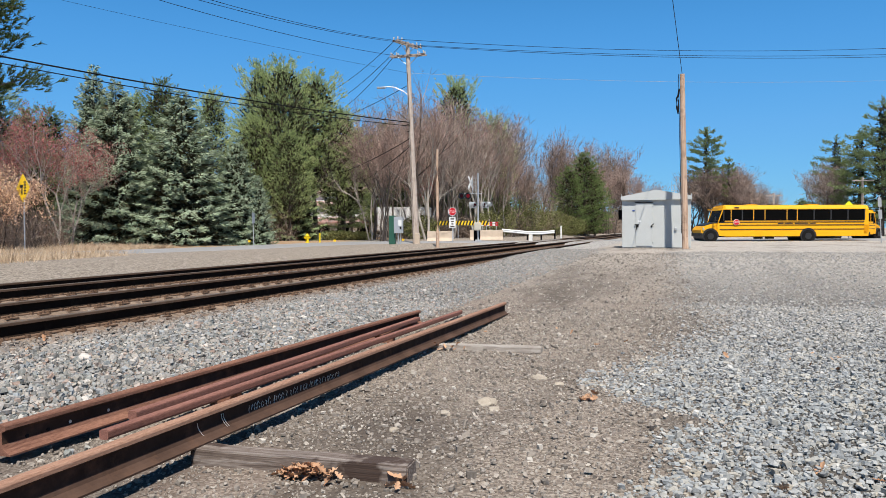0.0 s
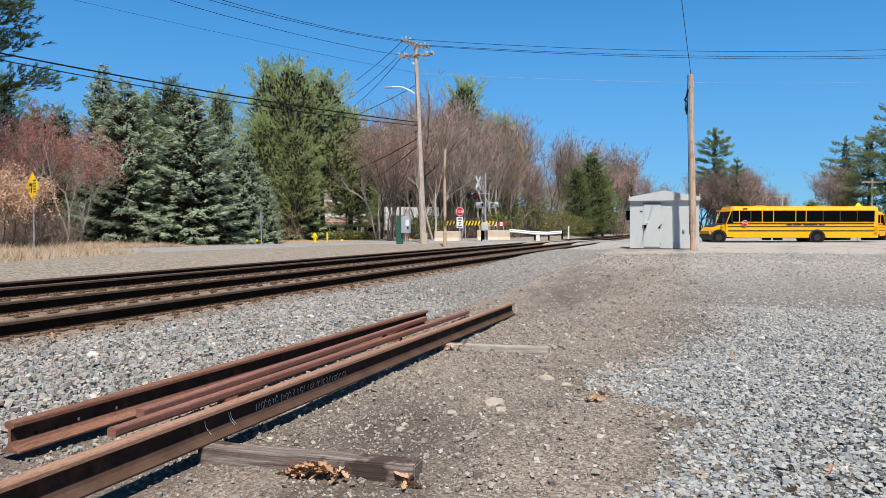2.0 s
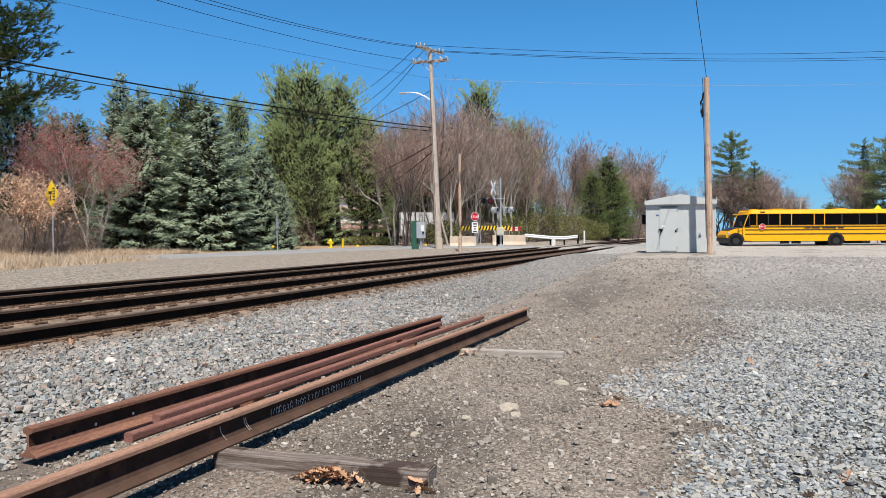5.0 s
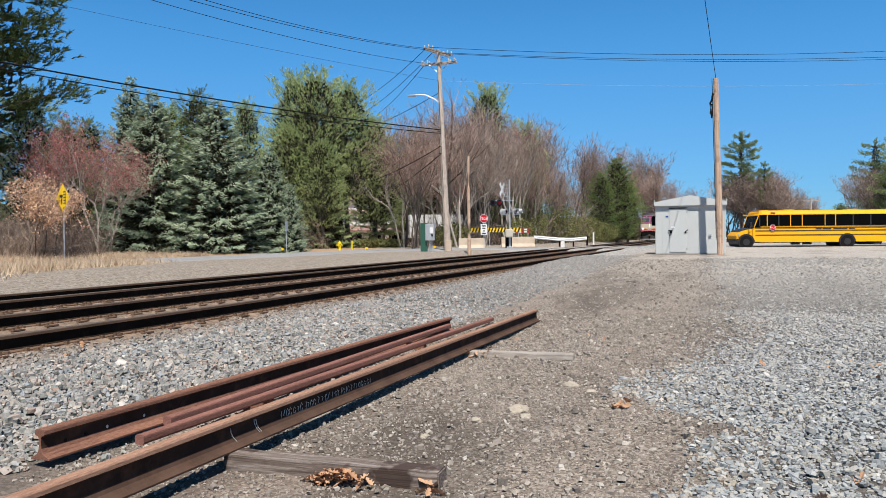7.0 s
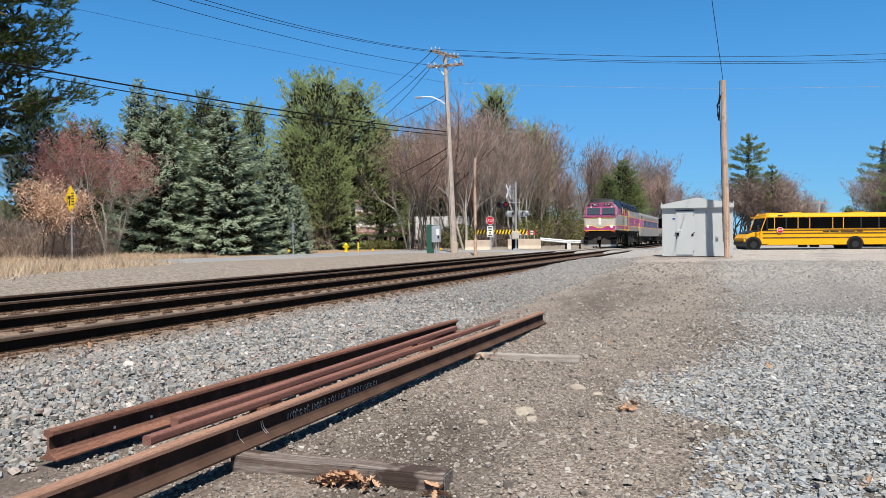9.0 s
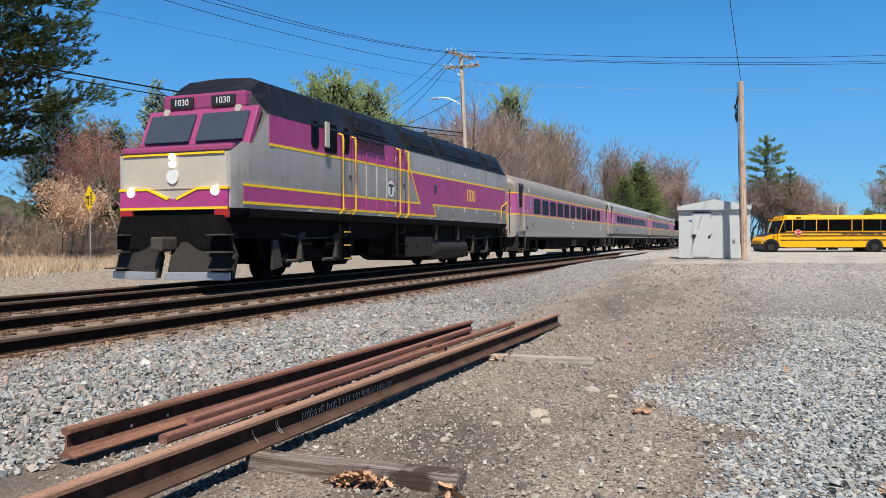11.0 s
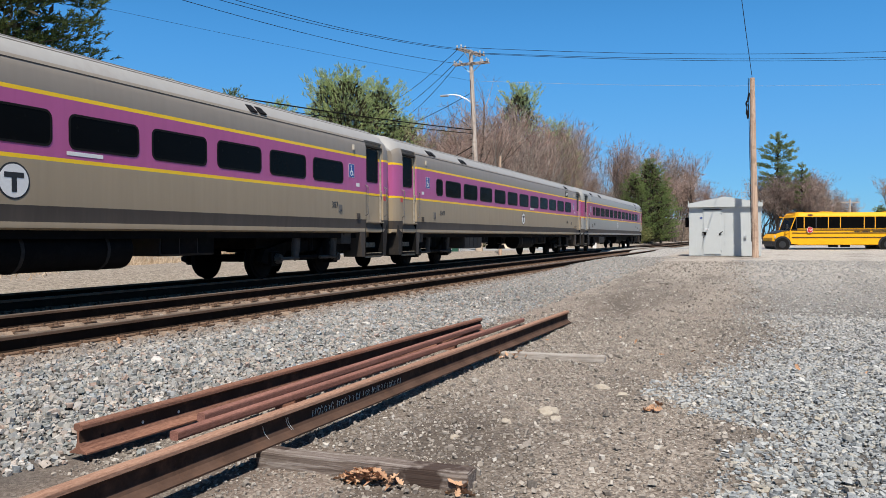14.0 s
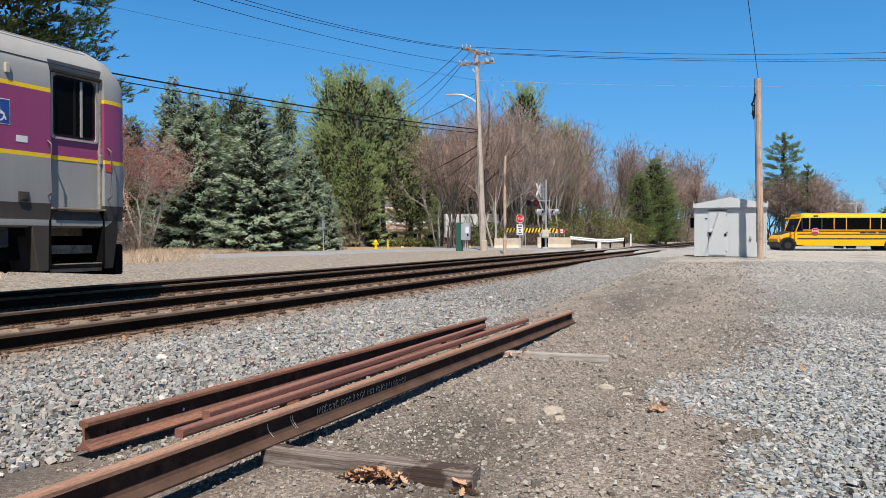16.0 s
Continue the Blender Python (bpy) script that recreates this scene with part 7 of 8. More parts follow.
def foliage(name, dark, mid, light, trans=0.08, kinds=None):
    """kinds: tints from which each tree takes its own."""
    k = Nodes(name)
    c = k.ramp(k.island(), [(0.0, dark), (0.5, mid), (1.0, light)])
    c = k.mix(0.35, c, k.ramp(k.noise(0.8, 3), [(0.35, dark), (0.65, light)]))
    if kinds:
        c = k.mix(1.0, c, k.ramp(k.objrand(), [(i / (len(kinds) - 1), v) for i, v in enumerate(kinds)]), "MULTIPLY")
    m = k.done(c, 0.8, 0, 0.08)
    # thin leaves let some light through
    t = m.node_tree
    lit = t.nodes.new("ShaderNodeBsdfTranslucent")
    both = t.nodes.new("ShaderNodeMixShader")
    both.inputs[0].default_value = trans
    src = k.b.inputs["Base Color"].links[0].from_socket
    t.links.new(src, lit.inputs["Color"])
    t.links.new(k.b.outputs[0], both.inputs[1])
    t.links.new(lit.outputs[0], both.inputs[2])
    end = [n for n in t.nodes if n.bl_idname == "ShaderNodeOutputMaterial"][0]
    t.links.new(both.outputs[0], end.inputs["Surface"])
    return m


def bark(name, a, b):
    k = Nodes(name)
    g = k.noise(1.0, 5, 0.65, k.stretched(14, 14, 2))
    k.bump(g, 0.02)
    return k.done(k.ramp(g, [(0.3, a), (0.7, b)]), 0.95)


BARK = bark("grey_brown_bark", (0.055, 0.043, 0.036), (0.145, 0.12, 0.103))
BARK_GREY = bark("smooth_grey_bark", (0.26, 0.225, 0.195), (0.46, 0.41, 0.36))
BARK_PALE = bark("pale_birch_bark", (0.30, 0.265, 0.23), (0.50, 0.46, 0.41))
TWIG = foliage("fine_bare_twigs", (0.14, 0.107, 0.09), (0.325, 0.258, 0.218), (0.58, 0.485, 0.42), kinds=((0.70, 0.68, 0.68), (0.96, 0.96, 0.98), (0.96, 0.82, 0.80), (0.80, 0.79, 0.77), (0.98, 0.95, 0.94)))
BRUSH_TAN = foliage("brown_dry_brush", (0.12, 0.088, 0.068), (0.24, 0.185, 0.148), (0.42, 0.34, 0.28))
TWIG_RED = foliage("red_budding_twigs", (0.22, 0.075, 0.07), (0.40, 0.135, 0.13), (0.57, 0.25, 0.235))
SPRUCE_BLUE = foliage("blue_spruce_needles", (0.19, 0.245, 0.168), (0.325, 0.395, 0.275), (0.42, 0.49, 0.35))
SPRUCE_GREEN = foliage("green_spruce_needles", (0.163, 0.219, 0.1), (0.275, 0.35, 0.169), (0.425, 0.5, 0.263))
PINE_GREEN = foliage("pine_needles", (0.225, 0.30, 0.125), (0.46, 0.545, 0.235), (0.65, 0.72, 0.375), 0.3)
PINE_OLD = foliage("old_pine_needles", (0.024, 0.04, 0.015), (0.055, 0.082, 0.03), (0.14, 0.185, 0.066))
PINE_FAR = foliage("sunlit_far_pine_needles", (0.07, 0.11, 0.035), (0.155, 0.215, 0.075), (0.31, 0.385, 0.145), 0.15)
PINE_DARK = foliage("dark_pine_needles", (0.10, 0.142, 0.06), (0.205, 0.262, 0.112), (0.35, 0.415, 0.19), 0.15)
BEECH = foliage("dry_tan_leaves", (0.50, 0.31, 0.19), (0.66, 0.44, 0.29), (0.78, 0.58, 0.42))
LEAF_GREEN = foliage("yellow_green_leaves", (0.09, 0.095, 0.035), (0.155, 0.16, 0.06), (0.23, 0.23, 0.10))
# near-black sprays: the shade inside evergreen crowns, put into the colour
INNER = foliage("shaded_inner_needles", (0.03, 0.032, 0.018), (0.055, 0.055, 0.03), (0.09, 0.075, 0.045))


def kites(base, way, length, width, face, rng, wild=0.35):
    """Flat sprays of needles: diamonds that lie along way and face about as face says."""
    nrm = unit(np.asarray(face) + rng.normal(size=way.shape) * wild)
    side = unit(np.cross(way, nrm))
    l, w = length[:, None], width[:, None]
    mid = base + way * l * 0.5
    return np.stack([base, mid + side * w, base + way * l, mid - side * w], axis=1)


def spruce_mesh(name, seed, needles):
    """A spruce 10 m high, 2.9 m in radius, clothed to the ground in layered boughs of flat sprays."""
    rng = np.random.default_rng(seed)
    h, R = 10.0, 2.95
    hp = Heap()
    for a, b in ((0, 3), (3, 6), (6, 9.7)):
        hp.limb((0, 0, a), (0, 0, b), 0.17 * (1 - a / 10.4), 0.17 * (1 - b / 10.4), 7, 0)
    up = np.array((0, 0, 1.0))
    B, W, L_, D_, F_ = [], [], [], [], []
    z = 0.15
    while z < h - 0.05:
        f = z / h
        n = int(13 - 6 * f)
        a0 = rng.uniform(0, 6.3)
        for i in range(n):
            a = a0 + i * 6.283 / n + rng.uniform(-.3, .3)
            L = (R * (1 - f) ** 0.85 + 0.12) * rng.choice([0.7, 0.85, 0.95, 1.0, 1.08]) * rng.uniform(0.95, 1.05)
            out = np.array((math.cos(a), math.sin(a), 0))
            sd = np.cross(out, up)
            p0 = np.array((0, 0, z + rng.uniform(-.18, .18)))
            sag = -0.20 + 0.75 * f + rng.uniform(-.10, .10)
            p1 = p0 + (out + up * sag) * L * 0.6
            p2 = p1 + (out + up * (sag + 0.34)) * L * 0.4
            if L > 0.5:
                hp.limb(p0, p1, 0.022, 0.010, 3, 0)
            # branchlets in the bough's plane, with upturned tips and short twigs on their backs
            m = int(46 * L) + 11
            t = 0.34 + 0.68 * rng.uniform(0, 1, m) ** 0.8
            pos = np.where((t < .6)[:, None], p0 + (p1 - p0) * (t / .6)[:, None], p1 + (p2 - p1) * ((t - .6) / .4)[:, None])
            sgn = np.where(rng.uniform(size=m) < 0.5, -1.0, 1.0)
            lat = rng.uniform(0, 0.30, m) * L * (1.12 - t)
            pos = pos + sd * (sgn * lat)[:, None] - up * (0.18 * lat)[:, None] + up * rng.normal(0, 0.035, m)[:, None]
            rise = np.where(rng.uniform(size=m) < 0.22, rng.uniform(0.1, 0.6, m), rng.uniform(-.75, .05, m))
            w = unit(out * 0.8 + sd * (sgn * rng.uniform(0.1, 0.9, m))[:, None] + up * rise[:, None])
            B.append(pos)
            W.append(w)
            L_.append(rng.uniform(0.13, 0.29, m) * (0.75 + 0.25 * min(L, 1.5)))
            D_.append(rng.uniform(0.017, 0.036, m))
            F_.append(np.repeat((out + up * 0.75)[None], m, axis=0))
        z += 0.235 + 0.09 * (1 - f)
    B, W, L_, D_ = np.vstack(B), np.vstack(W), np.concatenate(L_), np.concatenate(D_)
    hp.quads(kites(B, W, L_, D_, np.vstack(F_), rng, 0.45), 1)
    # twigs within, coloured dark as the crown's inner shade, which close the crown
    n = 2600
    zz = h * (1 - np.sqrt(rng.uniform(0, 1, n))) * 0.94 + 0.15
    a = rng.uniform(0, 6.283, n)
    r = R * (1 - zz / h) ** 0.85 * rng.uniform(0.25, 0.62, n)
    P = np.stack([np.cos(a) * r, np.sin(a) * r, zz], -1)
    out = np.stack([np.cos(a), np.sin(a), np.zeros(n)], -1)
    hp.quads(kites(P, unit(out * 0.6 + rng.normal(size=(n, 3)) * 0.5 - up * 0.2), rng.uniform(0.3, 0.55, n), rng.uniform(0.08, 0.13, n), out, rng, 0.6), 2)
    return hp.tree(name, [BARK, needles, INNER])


def pine_mesh(name, seed, needles, h=14.0, low=0.2, spread=3.5, dense=1.0, level=0.0, whorl=0.55, side=0.20, q=17, fill=1.0):
    """A white pine: upswept plumes of needles on whorled limbs; level makes the limbs lie flat."""
    rng = np.random.default_rng(seed)
    hp = Heap()
    up = np.array((0, 0, 1.0))
    pts = [np.array((rng.normal() * .10 * i / 6, rng.normal() * .10 * i / 6, h * i / 8 * 0.985)) for i in range(9)]
    for i in range(8):
        hp.limb(pts[i], pts[i + 1], 0.018 * h * (1 - i / 8.4), 0.018 * h * (1 - (i + 1) / 8.4), 7, 0)
    A, X, PL = [], [], []
    z = h * low
    while z < h - 0.15:
        f = (z - h * low) / (h * (1 - low))
        nl = 6 if f < 0.8 else 4
        a0 = rng.uniform(0, 6.283)
        for i in range(nl):
            a = a0 + i * 6.283 / nl + rng.uniform(-.5, .5)
            L = (spread * min(1.0, 0.68 + 1.6 * f) * (1 - f ** 2.3) ** 0.75 + 0.25) * rng.uniform(0.55, 1.1)
            out = np.array((math.cos(a), math.sin(a), 0))
            sd = np.cross(out, up)
            rise = (0.10 + 0.75 * f * f) * (1 - level) + rng.uniform(-.06, .12)
            p0 = np.array((0, 0, z + rng.uniform(-.2, .2)))
            p1 = p0 + (out + up * rise) * L * 0.55
            p2 = p1 + (out + up * (rise + 0.35 * (1 - level))) * L * 0.45
            hp.limb(p0, p1, 0.05 * (1.15 - f) * (0.4 + spread / 6), 0.03 * (1.1 - f), 4, 0)
            hp.limb(p1, p2, 0.03 * (1.1 - f) + 0.006, 0.008, 3, 0)
            m = int((5 + 7.5 * L) * dense)
            t = 0.28 + 0.76 * rng.uniform(0, 1, m) ** 0.8
            pos = np.where((t < .55)[:, None], p0 + (p1 - p0) * (t / .55)[:, None], p1 + (p2 - p1) * ((t - .55) / .45)[:, None])
            lat = rng.normal(size=m) * side * L
            pos = pos + sd * lat[:, None] + up * rng.normal(0.02, 0.12, m)[:, None]
            A.append(pos)
            X.append(unit(out * 0.75 + sd * (lat * 0.5)[:, None] + up * rng.uniform(0.15, 1.2 - 0.7 * level, m)[:, None] + rng.normal(size=(m, 3)) * 0.22))
            PL.append(rng.uniform(0.24, 0.50, m) * (1 - 0.25 * f))
        z += whorl * rng.uniform(0.75, 1.25)
    # twigs and needles within the crown, their dark colour standing for its inner shade
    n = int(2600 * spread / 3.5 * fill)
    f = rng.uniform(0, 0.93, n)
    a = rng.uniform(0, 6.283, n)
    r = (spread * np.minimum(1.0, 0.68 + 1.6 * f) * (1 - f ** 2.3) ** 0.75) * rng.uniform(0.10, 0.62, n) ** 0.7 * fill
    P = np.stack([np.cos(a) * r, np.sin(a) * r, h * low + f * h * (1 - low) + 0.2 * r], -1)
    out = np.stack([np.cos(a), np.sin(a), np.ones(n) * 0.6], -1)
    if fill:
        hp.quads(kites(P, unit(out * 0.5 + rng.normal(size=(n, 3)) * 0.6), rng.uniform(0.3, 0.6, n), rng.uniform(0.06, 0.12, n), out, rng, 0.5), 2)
    n = 26
    A.append(np.stack([rng.normal(0, 0.12, n), rng.normal(0, 0.12, n), h - rng.uniform(0.0, 0.9, n)], -1))
    X.append(unit(rng.normal(size=(n, 3)) * 0.35 + up))
    PL.append(rng.uniform(0.35, 0.6, n))
    A, X, PL = np.vstack(A), np.vstack(X), np.concatenate(PL)
    # each plume: short sprays set round its axis, pointing up it
    s = rng.uniform(0, 1, (len(A), q))
    T = (A[:, None] + X[:, None] * (s * PL[:, None])[..., None]).reshape(-1, 3)
    axis = np.repeat(X, q, axis=0)
    rad = rng.normal(size=axis.shape)
    rad = unit(rad - axis * np.sum(rad * axis, -1, keepdims=True))
    ww = unit(axis * 0.95 + rad * 0.6 + up * 0.15)
    k = len(T)
    hp.quads(blades(T, ww, rng.uniform(0.15, 0.28, k), rng.uniform(0.011, 0.02, k), rng), 1)
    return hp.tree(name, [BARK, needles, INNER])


def bare_mesh(name, seed, h=12.0, wide=0.36, bark_mat=None, twig=None, buds=None, stems=1, fine=1.0, bud_n=0, thick=1.0):
    """A leafless tree: forked limbs down to fine twigs."""
    rng = np.random.default_rng(seed)
    hp = Heap()
    tips = []

    def grow(p, d, L, r, depth):
        if depth == 4:
            e = p + d * L
            hp.quads(blades(p[None], d[None], np.array([L * 1.3]), np.array([max(r, 0.008 * thick)]), rng), 1)
            tips.append((e, d))
            return
        n = 3 if depth < 2 else 2
        q = p
        dirs = d
        for i in range(n):
            dirs = unit(dirs + rng.normal(size=3) * 0.13 + np.array((0, 0, 0.10)))
            e = q + dirs * L / n
            ra, rb = r * (1 - 0.35 * i / n), r * (1 - 0.35 * (i + 1) / n)
            hp.limb(q, e, ra, rb, 6 if depth == 0 else (4 if depth < 2 else 3), 0 if depth < 3 else 1)
            q = e
            if depth < 4 and (i > 0 or depth > 0):
                for _ in range(1 if depth < 1 else (2 if depth < 3 else int(1 + fine * rng.uniform(0, 1.1)))):
                    a = rng.uniform(0.3, 0.75)
                    side = unit(np.cross(dirs, rng.normal(size=3)))
                    nd = unit(dirs * math.cos(a) + side * math.sin(a) * (0.65 + wide) + np.array((0, 0, 0.14)))
                    grow(q, nd, L * rng.uniform(0.5, 0.72), rb * 0.62, depth + 1)
        if depth < 4:
            grow(q, unit(dirs + rng.normal(size=3) * 0.2), L * 0.68, rb * 0.85 if (rb := r * 0.66) else r, depth + 1)
        else:
            tips.append((q, dirs))

    for s in range(stems):
        lean = np.array((rng.normal() * 0.10 * (stems > 1) + rng.normal() * 0.03, rng.normal() * 0.10 * (stems > 1) + rng.normal() * 0.03, 1))
        grow(np.array((rng.normal() * 0.25 * (stems > 1), rng.normal() * 0.25 * (stems > 1), -0.1)), unit(lean), h * 0.40, 0.012 * h / max(1, stems ** 0.5), 0)
    P = np.array([t[0] for t in tips])
    D = np.array([t[1] for t in tips])
    for _ in range(2):
        n = len(P)
        hp.quads(blades(P - D * 0.15, unit(D + rng.normal(size=D.shape) * 0.55), rng.uniform(0.35, 0.8, n) * (0.88 + 0.12 * thick), rng.uniform(0.006, 0.012, n) * (thick if thick < 1.4 else 0.8 * thick), rng), 1)
    mats = [bark_mat or BARK, twig or TWIG]
    if buds:
        k = rng.integers(0, len(P), bud_n)
        hp.quads(blades(P[k] + rng.normal(size=(bud_n, 3)) * 0.22, unit(rng.normal(size=(bud_n, 3))), rng.uniform(0.10, 0.19, bud_n), rng.uniform(0.03, 0.06, bud_n), rng), 2)
        mats.append(buds)
    TOPS[name] = float(np.max(P[:, 2]))
    return hp.tree(name, mats)


TOPS = {}


def plant(name, me, at, scale, rz, label, category, group="", sz=1.0):
    """A tree as a thing of two parts that share meshes between alike trees."""
    tr = thing(name, label, category, at, rz, group)
    for nm, m in PARTS[me]:
        o = new(nm, m)
        o.parent = tr
        o.matrix_basis = Matrix.Diagonal((scale, scale, scale * sz, 1))
    return tr

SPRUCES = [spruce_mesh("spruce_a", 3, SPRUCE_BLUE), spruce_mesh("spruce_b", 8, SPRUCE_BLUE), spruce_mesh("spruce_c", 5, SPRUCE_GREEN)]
PINES = [pine_mesh("pine_a", 11, PINE_GREEN), pine_mesh("pine_b", 12, PINE_DARK, low=0.10, spread=3.3), pine_mesh("pine_c", 14, PINE_GREEN, low=0.30, spread=4.0, dense=1.15), pine_mesh("pine_d", 17, PINE_OLD, h=18.0, low=0.24, spread=6.6, dense=3.2, level=0.75, whorl=1.25, side=0.13, q=22, fill=0.75), pine_mesh("pine_e", 19, PINE_FAR, low=0.05, spread=3.4, dense=1.4, level=0.25, whorl=0.7, side=0.18, fill=0.8), pine_mesh("pine_f", 20, PINE_DARK, low=0.12, spread=4.2, dense=1.9, level=0.72, whorl=1.25, side=0.15, fill=0.25), pine_mesh("pine_g", 28, PINE_DARK, low=0.50, spread=2.6, dense=2.4, level=0.55, whorl=0.95, side=0.12, fill=0.12)]
BARES = [bare_mesh("bare_a", 21, thick=1.5), bare_mesh("bare_b", 22, wide=0.25, stems=2, thick=1.5), bare_mesh("bare_c", 23, wide=0.3, stems=3, thick=1.5), bare_mesh("bare_birch", 24, wide=0.12, stems=2, bark_mat=BARK_PALE, thick=1.6),
         bare_mesh("bare_red", 25, wide=0.4, stems=2, bark_mat=BARK_GREY, buds=TWIG_RED, bud_n=3300), bare_mesh("bare_tan", 26, h=6, wide=0.5, stems=3, buds=BEECH, bud_n=6000),
         bare_mesh("bare_far_a", 31, thick=3.0), bare_mesh("bare_far_b", 32, wide=0.22, stems=2, thick=3.0), bare_mesh("bare_far_c", 33, wide=0.28, stems=3, thick=2.6), bare_mesh("bare_mid", 34, wide=0.2, stems=4, thick=1.8)]
RND = random.Random(7)


def base_z(x, y):
    return ground_z(x, y) - 0.05


def set_spruce(i, x, y, h, wide=1.0):
    me = SPRUCES[i]
    s = h / 10.0
    lab = "dense green spruce clothed to the ground" if i == 2 else "blue-green spruce with layered drooping branches"
    t = plant("spruce", me, (x, y, base_z(x, y)), s * wide, RND.uniform(0, 360), lab, "spruce tree", "evergreens by the road", 1 / wide)
    return t


for i, x, y, h, w in ((0, -34.3, 42.2, 10.4, 1.25), (1, -30.9, 44.2, 9.9, 1.5), (2, -35.2, 46.9, 7.6, 1.2), (0, -28.6, 47.0, 7.3, 1.2), (2, -31.3, 60.2, 10.2, 1.0), (1, -26.9, 46.9, 4.6, 0.9), (0, -44.2, 51.8, 13.8, 0.9), (2, -32.2, 47.5, 7.0, 1.1)):
    set_spruce(i, x, y, h, w)


def set_pine(i, x, y, h, wide=1.0):
    plant("pine_tree", PINES[i], (x, y, base_z(x, y)), h / 14.3 * wide, RND.uniform(0, 360), "tall white pine with tufted level limbs", "pine tree", "pines", 1 / wide)


for i, x, y, h, w in ((1, -41.6, 56.8, 13.5, 1.0), (0, -39.8, 61.5, 13.4, 0.75), (2, -34.2, 60.5, 15.0, 0.78), (2, -31.8, 59.8, 15.0, 0.85), (2, -30.4, 62.6, 14.4, 1.0), (0, -33.6, 58.2, 10.5, 1.0), (0, -30.4, 58.0, 9.0, 1.0), (0, -28.2, 63.8, 11.5, 1.0), (1, -33.5, 88.0, 13.5, 1.1), (1, -24.3, 93.0, 12.0, 1.0), (0, -22.6, 99.0, 15.5, 0.8), (5, -28.3, 63.5, 5.6, 1.0), (5, -31.8, 74.0, 10.5, 0.9), (1, -42.0, 98.9, 14.4, 1.2), (1, -37.5, 101.0, 13.0, 1.3), (0, -33.0, 99.0, 14.0, 1.2), (0, -46.8, 59.4, 13.1, 1.1)):
    set_pine(i, x, y, h, w)
for i, x, y, h, w in ((0, -46.9, 44.3, 11.9, 1.0), (1, -48.1, 48.8, 10.3, 1.1), (1, -51.1, 54.5, 11.3, 1.2), (1, -47.0, 96.0, 15.0, 1.2)):
    set_pine(i, x, y, h, w)
for i, x, y, h, w in ((4, -14.4, 127.0, 13.5, 1.25), (4, -16.1, 121.3, 10.5, 1.2), (4, -13.6, 136, 10.5, 1.3), (2, -27.1, 97.0, 20.0, 0.75), (1, -37.7, 100.0, 15.2, 1.1), (1, -32.4, 101.0, 13.6, 1.1), (1, -40.6, 98.0, 12.3, 1.2), (4, -23.8, 92.0, 8.6, 1.2), (4, -21.2, 96.0, 7.8, 1.3), (4, -19.7, 105.0, 7.0, 1.3), (1, -27.8, 94.0, 8.5, 1.4), (6, 4.9, 150.0, 19.3, 1.0), (6, 8.6, 149.0, 13.8, 0.6), (5, 20.2, 116.0, 13.4, 1.0), (5, 22.3, 112.1, 13.7, 1.1), (5, 23.6, 106.3, 16.8, 1.0), (5, 26.5, 107.0, 18.1, 1.1), (5, 28.8, 112.8, 15.4, 1.2), (1, 24.2, 174.5, 7.0, 1.4)):
    set_pine(i, x, y, h, w)


plant("pine_tree", PINES[3], (-42.5, 33.4, base_z(-42.5, 33)), 1.42, 228, "old tall white pine with long drooping limbs", "pine tree", "pines")


def set_bare(i, x, y, h, wide=1.0, label="leafless grey-brown tree with fine twigs"):
    me = BARES[i + 6 if i < 3 and y > 84 else i]
    s = h / TOPS[me] * 0.97
    plant("bare_tree", me, (x, y, base_z(x, y)), s * wide, RND.uniform(0, 360), label, "bare tree", "bare trees", 1 / wide)


RED = "bare maple with red spring buds"
for i, x, y, h in ((4, -31.8, 34.5, 8.0), (4, -33.6, 37.5, 7.2), (4, -36.4, 36.6, 7.7), (4, -26.2, 91.8, 16.0), (4, -24.5, 90.0, 12.0), (4, -23.4, 84.0, 12.5), (4, -28.6, 86.0, 14.0), (4, -25.0, 76.0, 9.5)):
    set_bare(i, x, y, h, 1.0, RED)
set_bare(9, -22.9, 60.0, 11.6)
set_bare(9, -24.6, 64.0, 10.5)
BIRCH = "bare birch with pale slender stems"
for x, y, h in ((-21.3, 66.0, 13.6), (-20.5, 80.0, 14.9), (-19.2, 80.5, 13.7), (-22.4, 70.0, 11.0)):
    set_bare(3, x, y, h, 1.0, BIRCH)
# a dense clump of young trees beyond the crossing
for n in range(16):
    x = 2.6 + n * 0.76
    set_bare(n % 3, x, 150 + RND.uniform(-4, 4), (8.6 + 4.6 * math.sin(math.pi * min(1.0, (n + 4) / 17.5)) ** 1.2) * RND.uniform(0.9, 1.02), 1.5)
for x, y, h in ((18.8, 118.0, 11.3), (19.5, 116.0, 10.2), (19.5, 112.0, 9.0), (20.6, 115.0, 10.0)):
    set_bare(1, x, y, h)
set_bare(5, -30.9, 30.2, 4.3, 1.0, "young beech still holding dry tan leaves")
ROWS_A = ((3, -21.5, 76.0, 12.5), (3, -19.8, 80.0, 13.5), (3, -18.4, 84.0, 12.0), (3, -22.6, 79.0, 14.0), (3, -24.0, 70.0, 9.5), (0, -26.8, 67.5, 13.0), (1, -28.1, 75.5, 14.0), (2, -30.4, 85.3, 17.0), (3, -26.2, 78.1, 14.5), (2, -28.2, 91.2, 18.0), (3, -23.9, 80.8, 14.4), (1, -24.8, 97.4, 16.4), (3, -22.9, 95.9, 17.0), (2, -21.7, 103.5, 16.8), (0, -20.5, 109.1, 15.9), (1, -21.5, 129.7, 17.7))
